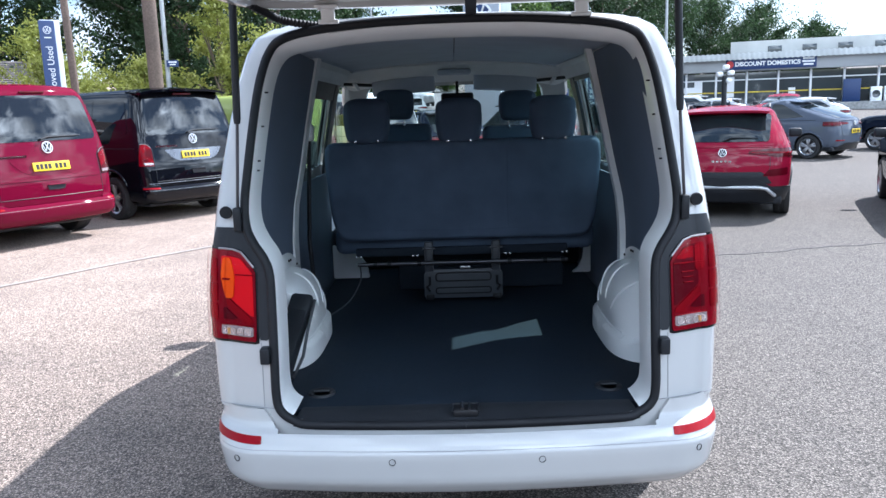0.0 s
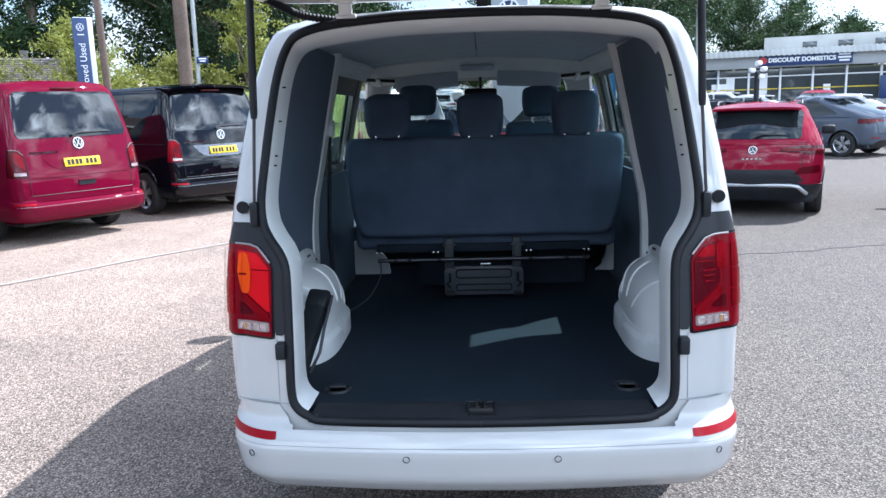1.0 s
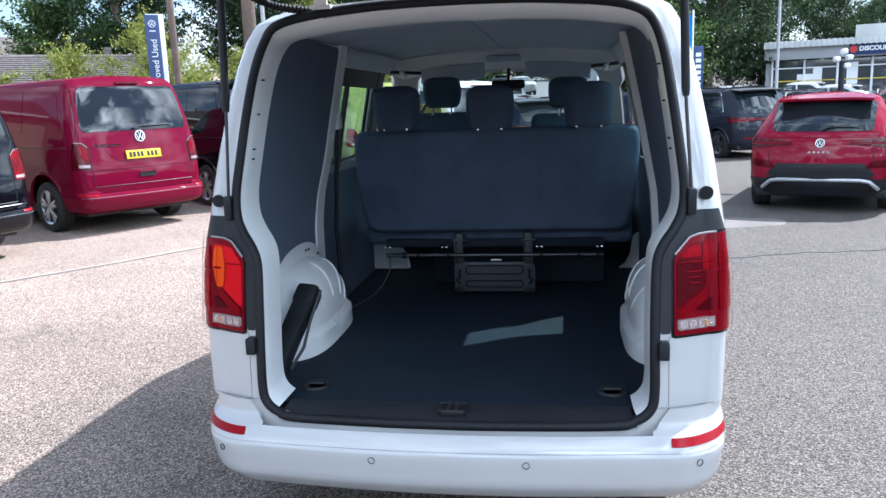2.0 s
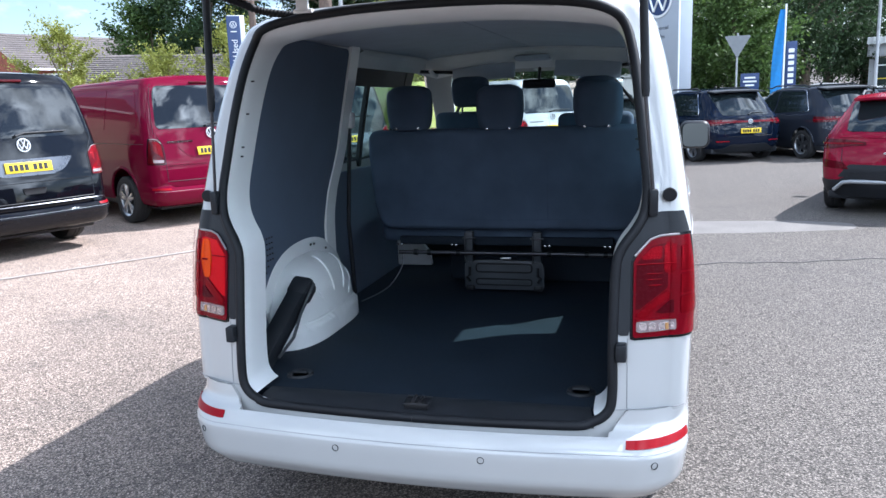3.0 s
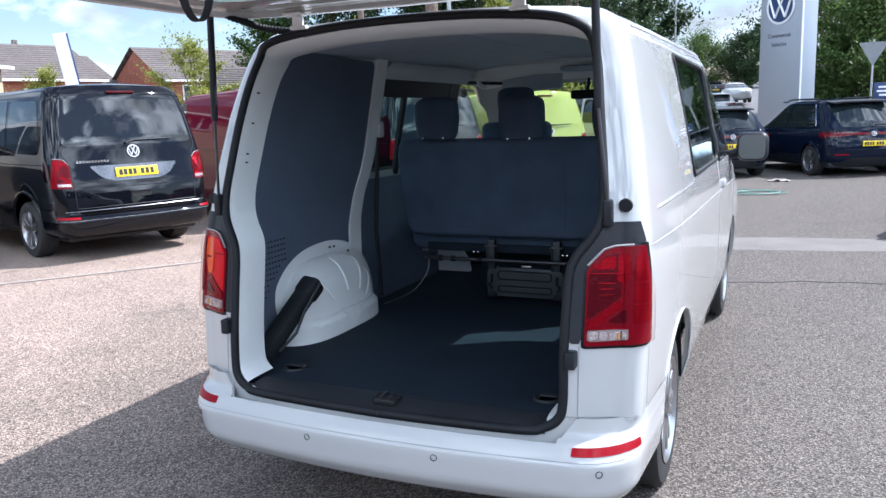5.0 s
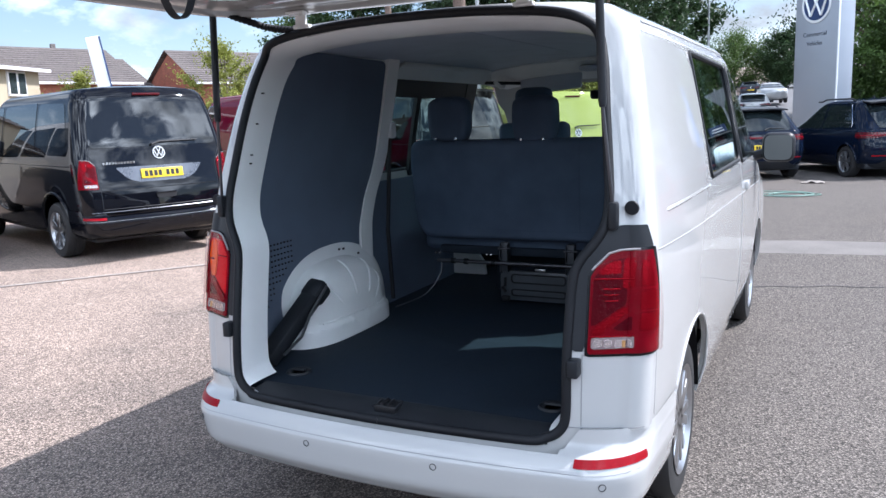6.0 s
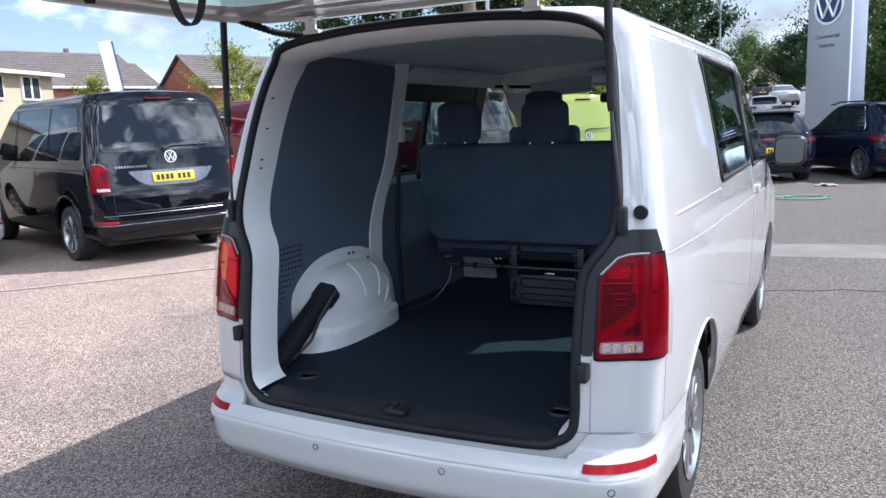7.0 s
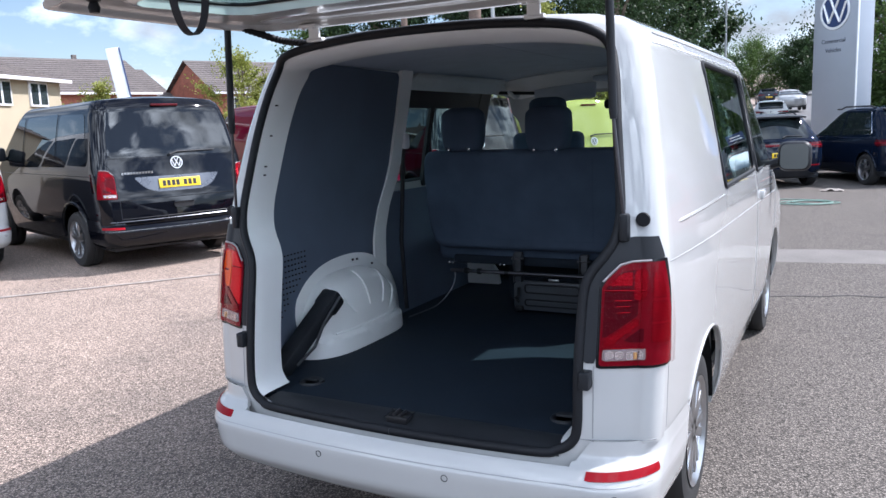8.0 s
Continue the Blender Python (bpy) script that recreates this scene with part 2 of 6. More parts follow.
def spline(points, n=8, closed=False):
    """Catmull-Rom through the points."""
    pts = [Vector(p) for p in points]
    k, out = len(pts), []
    for i in range(k if closed else k - 1):
        g = (lambda j: pts[j % k]) if closed else (lambda j: pts[max(0, min(k - 1, j))])
        p0, p1, p2, p3 = g(i - 1), g(i), g(i + 1), g(i + 2)
        for q in range(n):
            t = q / n
            out.append(0.5 * ((2 * p1) + (p2 - p0) * t + (2 * p0 - 5 * p1 + 4 * p2 - p3) * t * t + (3 * p1 - p0 - 3 * p2 + p3) * t ** 3))
    if not closed:
        out.append(pts[-1])
    return out


def prism(poly, depth, m=None, bevel=0.0):
    """A flat outline in x and z made solid along y from 0 to depth."""
    n = len(poly)
    verts = [(x, 0, z) for x, z in poly] + [(x, depth, z) for x, z in poly]
    faces = [tuple(range(n)), tuple(range(2 * n - 1, n - 1, -1))] + [(i, n + i, n + (i + 1) % n, (i + 1) % n) for i in range(n)]
    bm = solid(verts, faces)
    if bevel:
        bmesh.ops.bevel(bm, geom=bm.edges[:], offset=bevel, segments=2, profile=0.5, affect="EDGES")
    if m is not None:
        bmesh.ops.transform(bm, matrix=m, verts=bm.verts)
    return bm


def inside_poly(poly):
    """Signed distance to a flat outline, negative inside."""
    q = np.array(poly, float)
    nxt = np.roll(q, -1, axis=0)

    def sd(a, b):
        p = np.stack([a, b], -1)[:, None, :]
        e, w = (nxt - q)[None], p - q[None]
        t = np.clip((w * e).sum(-1) / np.maximum((e * e).sum(-1), 1e-12), 0, 1)
        d = np.sqrt((((w - e * t[..., None]) ** 2).sum(-1)).min(1))
        ca, cb, cc = p[..., 1] >= q[None, :, 1], p[..., 1] < nxt[None, :, 1], e[..., 0] * w[..., 1] > e[..., 1] * w[..., 0]
        flips = ((ca & cb & cc) | (~ca & ~cb & ~cc)).sum(1)
        return np.where(flips % 2 == 1, -d, d)
    return sd


def rounded(poly, r=0.05, n=4):
    """The outline with its corners rounded off."""
    out, k = [], len(poly)
    for i in range(k):
        p, a, b = Vector(poly[i]), Vector(poly[i - 1]), Vector(poly[(i + 1) % k])
        u, v = (a - p), (b - p)
        d = min(r, u.length * 0.45, v.length * 0.45)
        s, e = p + u.normalized() * d, p + v.normalized() * d
        for j in range(n + 1):
            t = j / n
            out.append(tuple(s * (1 - t) ** 2 + p * 2 * t * (1 - t) + e * t * t))
    return out


def sheet(surface, us, vs, keep=None, thick=0.0, off=0.0):
    """The part of a curved surface for which keep(points) is negative, its rim drawn onto the outline."""
    us, vs = np.asarray(us, float), np.asarray(vs, float)
    U, V = np.meshgrid(us, vs, indexing="ij")
    U, V = U.ravel().copy(), V.ravel().copy()
    nu, nv = len(us), len(vs)
    idx = np.arange(nu * nv).reshape(nu, nv)
    quads = np.stack([idx[:-1, :-1], idx[1:, :-1], idx[1:, 1:], idx[:-1, 1:]], -1).reshape(-1, 4)
    if keep is not None:
        cu, cv = U[quads].mean(1), V[quads].mean(1)
        ok = keep(surface(cu, cv)) < 0
        used, gone = np.zeros(nu * nv, bool), np.zeros(nu * nv, bool)
        used[quads[ok].ravel()], gone[quads[~ok].ravel()] = True, True
        rim = np.where(used & gone)[0]
        su, sv = np.gradient(us)[rim // nv] if nu > 2 else np.ones(len(rim)), np.gradient(vs)[rim % nv]
        u0, v0 = U[rim].copy(), V[rim].copy()
        if len(rim):
            for _ in range(6):
                g0 = keep(surface(U[rim], V[rim]))
                gu = (keep(surface(U[rim] + su * 0.02, V[rim])) - g0) / 0.02
                gv = (keep(surface(U[rim], V[rim] + sv * 0.02)) - g0) / 0.02
                step = np.clip(g0 / np.maximum(gu * gu + gv * gv, 1e-9), -30, 30)
                U[rim] = np.clip(U[rim] - np.clip(step * gu, -0.5, 0.5) * su, u0 - su * 1.1, u0 + su * 1.1)
                V[rim] = np.clip(V[rim] - np.clip(step * gv, -0.5, 0.5) * sv, v0 - sv * 1.1, v0 + sv * 1.1)
            U[rim] = np.clip(U[rim], us.min(), us.max())
            V[rim] = np.clip(V[rim], vs.min(), vs.max())
        quads = quads[ok]
    pts = surface(U, V)
    if off or thick:
        du, dv = (us.max() - us.min()) * 1e-4, (vs.max() - vs.min()) * 1e-4
        a = surface(U + du, V) - surface(U - du, V)
        b = surface(U, V + dv) - surface(U, V - dv)
        nrm = np.cross(a, b)
        nrm /= np.maximum(np.linalg.norm(nrm, axis=1, keepdims=True), 1e-9)
        base = pts
        pts = base + nrm * off
    live = np.unique(quads)
    remap = np.full(nu * nv, -1)
    remap[live] = np.arange(len(live))
    q = remap[quads]
    verts, faces = pts[live], q
    if thick:
        inner = (base + nrm * (off - thick))[live]
        n = len(live)
        edges = {}
        for fc in q:
            for i in range(4):
                a, b = int(fc[i]), int(fc[(i + 1) % 4])
                if (b, a) in edges:
                    del edges[(b, a)]
                else:
                    edges[(a, b)] = True
        side = [(b, a, a + n, b + n) for a, b in edges]
        faces = [tuple(f) for f in q] + [tuple(f[::-1] + n) for f in q] + side
        verts = np.vstack([verts, inner])
    bm = solid([tuple(v) for v in verts], [tuple(int(i) for i in f) for f in faces])
    bmesh.ops.remove_doubles(bm, verts=bm.verts, dist=2e-4)
    return bm


def ribbon(points, width, normal=None, thick=0.004):
    """A flat bead along a path, lying across `normal`."""
    pts = [Vector(p) for p in points]
    verts, faces = [], []
    for i, p in enumerate(pts):
        d = (pts[min(i + 1, len(pts) - 1)] - pts[max(i - 1, 0)]).normalized()
        nn = normal(p) if normal else Vector((0, -1, 0))
        s = d.cross(nn).normalized() * width / 2
        t = nn.normalized() * thick
        verts += [p - s, p + s, p + s + t, p - s + t]
    for i in range(len(pts) - 1):
        for k in range(4):
            faces.append((i * 4 + k, i * 4 + (k + 1) % 4, i * 4 + 4 + (k + 1) % 4, i * 4 + 4 + k))
    faces += [(0, 3, 2, 1), tuple(len(verts) - 4 + k for k in range(4))]
    return solid(verts, faces)


class Hull:
    """A car body: rounded plan outlines stacked from sill to roof. u runs round it: 0 rear middle, 1 to 2 rear corner, 2 to 3
    side, 3 to 4 front corner, 5 front middle, negative on the left; v runs from 0 at the sill to 1 at the roof's middle."""

    def __init__(self, rows, r=0.16, rf=0.35, bow=0.05, spine=(0.7, 3.2), crown=0.08, arch=0.0, soft=9, fbow=0.12, taper=0.05, sweep=2):
        self.taper, self.sweep = taper, sweep
        t = np.linspace(0, len(rows) - 1, 600)
        cols = [np.interp(t, range(len(rows)), [row[i] for row in rows]) for i in range(4)]
        ker = np.hanning(2 * soft + 1)[1:-1] if soft else np.ones(1)
        ker /= ker.sum()
        h = len(ker) // 2
        self.cols = [np.convolve(np.pad(c, h, mode="edge"), ker, "valid") if soft else c for c in cols]
        self.t = np.linspace(0, 1, 600)
        self.r, self.rf, self.bow, self.spine, self.crown, self.arch, self.fbow = r, rf, bow, spine, crown, arch, fbow

    def ring(self, u, w):
        z, hw, yr, yf = [np.interp(w, self.t, c) for c in self.cols]
        s, a = np.where(u < 0, -1.0, 1.0), np.abs(u)
        z = z + self.arch * np.clip(1 - np.clip(a, 0, 9) ** 2 / 1.5, 0, 1) * np.clip((w - 0.5) * 2, 0, 1) ** 2
        r, rf, bow, fb = np.minimum(self.r, hw * 0.9), np.minimum(self.rf, hw * 0.9), self.bow, self.fbow
        th, tf = np.clip(a - 1, 0, 1) * np.pi / 2, np.clip(a - 3, 0, 1) * np.pi / 2
        y2, y3 = yr + bow + r, yf - fb - rf
        x = np.where(a <= 1, a * (hw - r), np.where(a <= 2, hw - r + r * np.sin(th), np.where(a <= 3, hw, np.where(a <= 4, hw - rf + rf * np.cos(tf), (5 - a) * (hw - rf)))))
        y = np.where(a <= 1, yr + bow * np.clip(a, 0, 1) ** self.sweep, np.where(a <= 2, yr + bow + r * (1 - np.cos(th)), np.where(a <= 3, y2 + (a - 2) * (y3 - y2),
                     np.where(a <= 4, y3 + rf * np.sin(tf), yf - fb * np.clip(5 - a, 0, 1) ** 2))))
        x = x * (1 - self.taper * np.clip(1 - y / 1.3, 0, 1) ** 2)
        return s * x, y, z

    def __call__(self, u, v):
        w = np.clip(v / 0.86, 0, 1)
        x, y, z = self.ring(u, w)
        k = np.clip((v - 0.86) / 0.14, 0, 1)
        ym = np.clip(y, *self.spine)
        top = self.cols[0][-1] + self.crown + self.arch * 0
        return np.stack([x * (1 - k), y + (ym - y) * k, z + (top - z) * (1 - (1 - k) ** 2)], -1)

    def at(self, x=None, y=None, z=1.0, side=1):
        """The point of the rear face at x, z, or of the side at y, z."""
        w = float(np.interp(z, self.cols[0], self.t)) * 0.86
        side = side if y is not None else (-1 if x < 0 else 1)
        us = np.linspace(0, 2.0, 240) if y is None else np.linspace(1, 4, 400)
        p = self(us * side, np.full(len(us), w))
        u = np.interp(abs(x), np.abs(p[:, 0]), us) if y is None else np.interp(y, p[:, 1], us)
        return Vector(self(np.array([u * side]), np.array([w]))[0])


def around(rear=20, corner=7, side=60, front=10):
    half = np.concatenate([np.linspace(0, 1, rear, endpoint=False), np.linspace(1, 2, corner, endpoint=False), np.linspace(2, 3, side, endpoint=False),
                           np.linspace(3, 4, 8, endpoint=False), np.linspace(4, 5, front)])
    return np.concatenate([-half[:0:-1], half])


def wheel(parent, at, side, radius=0.335, width=0.22, spokes=5, rim=ALLOY, ground=0.0):
    """A wheel whose outer face looks to side (1: +x)."""
    w, r = width / 2, radius
    ty = part("tyre", lathe([(r * 0.66, -w * 0.9), (r * 0.8, -w), (r * 0.95, -w * 0.93), (r, -w * 0.7), (r, -w * 0.25), (r * 0.975, -w * 0.2), (r, -w * 0.14), (r, w * 0.14), (r * 0.975, w * 0.2),
                             (r, w * 0.25), (r, w * 0.7), (r * 0.95, w * 0.93), (r * 0.8, w), (r * 0.66, w * 0.9)], 48, "x"), TYRE)
    wh = new("wheel")
    wh.empty_display_size = 0.1
    wh.parent = parent
    wh.location = at
    ty.parent = wh
    rb = lathe([(r * 0.66, -w * 0.9), (r * 0.6, -w * 0.3), (r * 0.58, w * 0.2 * side), (r * 0.62, w * 0.8 * side), (r * 0.69, w * 0.98 * side), (r * 0.66, w * 0.86 * side)], 48, "x")
    for i in range(spokes * 2):
        a = 2 * math.pi * (i // 2) / spokes + (0.17 if i % 2 else -0.17)
        sp = box(0.03, 0.045, r * 0.6, (0, 0, 0), 0.008)
        merge(rb, sp, Matrix.Rotation(a, 4, "X") @ Matrix.Translation((side * w * 0.72, 0, r * 0.06)))
    merge(rb, lathe([(0.0, side * w * 0.85), (r * 0.13, side * w * 0.83), (r * 0.2, side * w * 0.6), (r * 0.2, 0)], 24, "x"))
    o = part("rim", rb, rim, wh)
    back = part("brake_disc", lathe([(0, side * w * 0.1), (r * 0.55, side * w * 0.1), (r * 0.55, 0), (0, 0)], 24, "x"), STEEL, wh)
    return wh

# ---- vans ----
VAN = Hull([(0.30, 0.915, 0.16, 4.92), (0.45, 0.955, 0.10, 5.00), (0.62, 0.972, 0.10, 4.99), (0.85, 0.979, 0.12, 4.94), (1.02, 0.980, 0.155, 4.84), (1.10, 0.978, 0.17, 4.55), (1.20, 0.972, 0.19, 4.35),
            (1.35, 0.950, 0.22, 4.14), (1.50, 0.925, 0.26, 3.95), (1.65, 0.895, 0.30, 3.76), (1.80, 0.862, 0.355, 3.58), (1.90, 0.832, 0.395, 3.46), (1.965, 0.795, 0.42, 3.36), (2.00, 0.735, 0.45, 3.28)],
           r=0.075, rf=0.34, bow=0.105, spine=(0.75, 3.0), crown=0.05, arch=0.022, sweep=4)
VAN_SMOOTH = Hull([(0.30, 0.915, 0.16, 4.92), (0.45, 0.955, 0.10, 5.00), (0.62, 0.972, 0.10, 4.99), (0.85, 0.979, 0.12, 4.94), (1.02, 0.980, 0.155, 4.84), (1.10, 0.978, 0.17, 4.55), (1.20, 0.972, 0.19, 4.35),
            (1.35, 0.950, 0.22, 4.14), (1.50, 0.925, 0.26, 3.95), (1.65, 0.895, 0.30, 3.76), (1.80, 0.862, 0.345, 3.58), (1.90, 0.832, 0.375, 3.46), (1.965, 0.795, 0.42, 3.36), (2.00, 0.735, 0.45, 3.28)],
           r=0.15, rf=0.34, bow=0.05, spine=(0.75, 3.0), crown=0.05, arch=0.022, soft=44)
BUMPER = Hull([(0.26, 0.86, 0.22, 4.7), (0.30, 0.93, 0.06, 4.8), (0.36, 0.965, 0.012, 4.8), (0.455, 0.978, 0.0, 4.8), (0.475, 0.979, 0.0, 4.8), (0.50, 0.978, 0.014, 4.8), (0.53, 0.977, 0.04, 4.8), (0.545, 0.977, 0.075, 4.8), (0.56, 0.976, 0.09, 4.8), (0.61, 0.975, 0.094, 4.8)],
              r=0.21, rf=0.34, bow=0.045, soft=10)
HALF = [(0, 0.545), (0.53, 0.55), (0.63, 0.565), (0.68, 0.60), (0.694, 0.66), (0.694, 0.80), (0.696, 0.95), (0.702, 1.09), (0.722, 1.15), (0.762, 1.205), (0.79, 1.26), (0.799, 1.34),
        (0.788, 1.46), (0.766, 1.64), (0.745, 1.79), (0.712, 1.895), (0.65, 1.948), (0.52, 1.978), (0.28, 1.997), (0, 2.002)]
OPENING = HALF + [(-x, z) for x, z in HALF[-2:0:-1]]
GATE_GLASS = rounded([(-0.75, 1.315), (0.75, 1.315), (0.79, 1.36), (0.735, 1.80), (0.68, 1.89), (-0.68, 1.89), (-0.735, 1.80), (-0.79, 1.36)], 0.07)
SIDE_GLASS = rounded([(1.52, 1.315), (2.72, 1.315), (2.72, 1.86), (1.54, 1.88)], 0.05)
DOOR_GLASS = rounded([(2.82, 1.30), (3.98, 1.28), (3.88, 1.40), (3.50, 1.80), (3.44, 1.845), (2.82, 1.86)], 0.05)
FRONT_GLASS = rounded([(-0.80, 1.16), (0.80, 1.16), (0.66, 1.86), (-0.66, 1.86)], 0.08)
ARCH_R, ARCH_Z = 0.44, 0.350
REAR_AXLE, FRONT_AXLE = 1.03, 4.06
VS_VAN = np.concatenate([np.linspace(0, 0.86, 60), np.linspace(0.88, 1.0, 8)])


def on_side(hull, p, slack=0.035):
    hw = np.interp(p[:, 2], hull.cols[0], hull.cols[1]) * (1 - hull.taper * np.clip(1 - p[:, 1] / 1.3, 0, 1) ** 2)
    return (hw - np.abs(p[:, 0]) < slack) & (p[:, 2] < hull.cols[0][-1] + 0.001)


def arches(hull, p, axles, r=ARCH_R, zc=ARCH_Z):
    d = np.full(len(p), 9.0)
    for ax in axles:
        d = np.minimum(d, np.hypot(p[:, 1] - ax, np.maximum(p[:, 2] - zc, 0)) - r)
    return np.where(on_side(hull, p, 0.2) & (p[:, 1] > 0.35), d, 9.0)


BADGE = mat("satin_chrome", (0.78, 0.79, 0.81), 0.35, 0.6, var=0.03)


def roundel(r, at, parent, dark, tilt=0.0, turn=0.0):
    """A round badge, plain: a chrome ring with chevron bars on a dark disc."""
    m = Matrix.Translation(at) @ Matrix.Rotation(turn, 4, "Z") @ Matrix.Rotation(tilt, 4, "X")
    d = lathe([(0, -0.004), (r * 0.95, -0.004), (r * 0.95, 0.004), (0, 0.004)], 32)
    bmesh.ops.transform(d, matrix=m @ Matrix.Rotation(radians(90), 4, "X"), verts=d.verts)
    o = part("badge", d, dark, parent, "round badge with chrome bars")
    ring = lathe([(r * 0.86, 0.0), (r * 0.88, 0.009), (r, 0.009), (r * 1.02, 0.0)], 32)
    bmesh.ops.transform(ring, matrix=m @ Matrix.Rotation(radians(90), 4, "X"), verts=ring.verts)
    for x0, z0, x1, z1 in ((-0.34, 0.78, -0.02, 0.08), (0.34, 0.78, 0.02, 0.08), (-0.76, 0.42, -0.36, -0.62), (0.76, 0.42, 0.36, -0.62), (-0.36, -0.62, 0.0, 0.1), (0.36, -0.62, 0.0, 0.1)):
        merge(ring, tube([(x0 * r, -0.006, z0 * r), (x1 * r, -0.006, z1 * r)], r * 0.075, 6), m)
    part("badge_ring", ring, BADGE, o)
    return o


def plate(at, parent, turn=0.0, tilt=0.0, w=0.52, h=0.111, ink=True):
    m = Matrix.Translation(at) @ Matrix.Rotation(turn, 4, "Z") @ Matrix.Rotation(tilt, 4, "X")
    bm = box(w, 0.012, h, (0, 0, -h / 2), 0.003)
    bmesh.ops.transform(bm, matrix=m, verts=bm.verts)
    o = part("number_plate", bm, YELLOW, parent, "yellow number plate with dark bars")
    if ink:
        bar = None
        for x in (-0.20, -0.145, -0.085, -0.03, 0.065, 0.125, 0.185):
            if bar is None:
                bar = q = part("plate_bar", box(0.04, 0.004, h * 0.6, (0, 0, -h * 0.3)), INK, o, smooth=False)
            else:
                q = new("plate_bar", bar.data)
                q.parent = o
            q.matrix_basis = m @ Matrix.Translation((x * w / 0.52, -0.007, 0))
    return o


def lamp_zone(p, poly_sd, s, y1=0.315):
    return np.maximum(poly_sd(p[:, 0] * s, p[:, 2]), np.maximum(p[:, 1] - y1, -p[:, 0] * s))


LAMP = [(0.757, 0.852), (0.757, 1.10), (0.77, 1.125), (0.815, 1.172), (0.845, 1.18), (1.3, 1.195), (1.3, 0.866)]


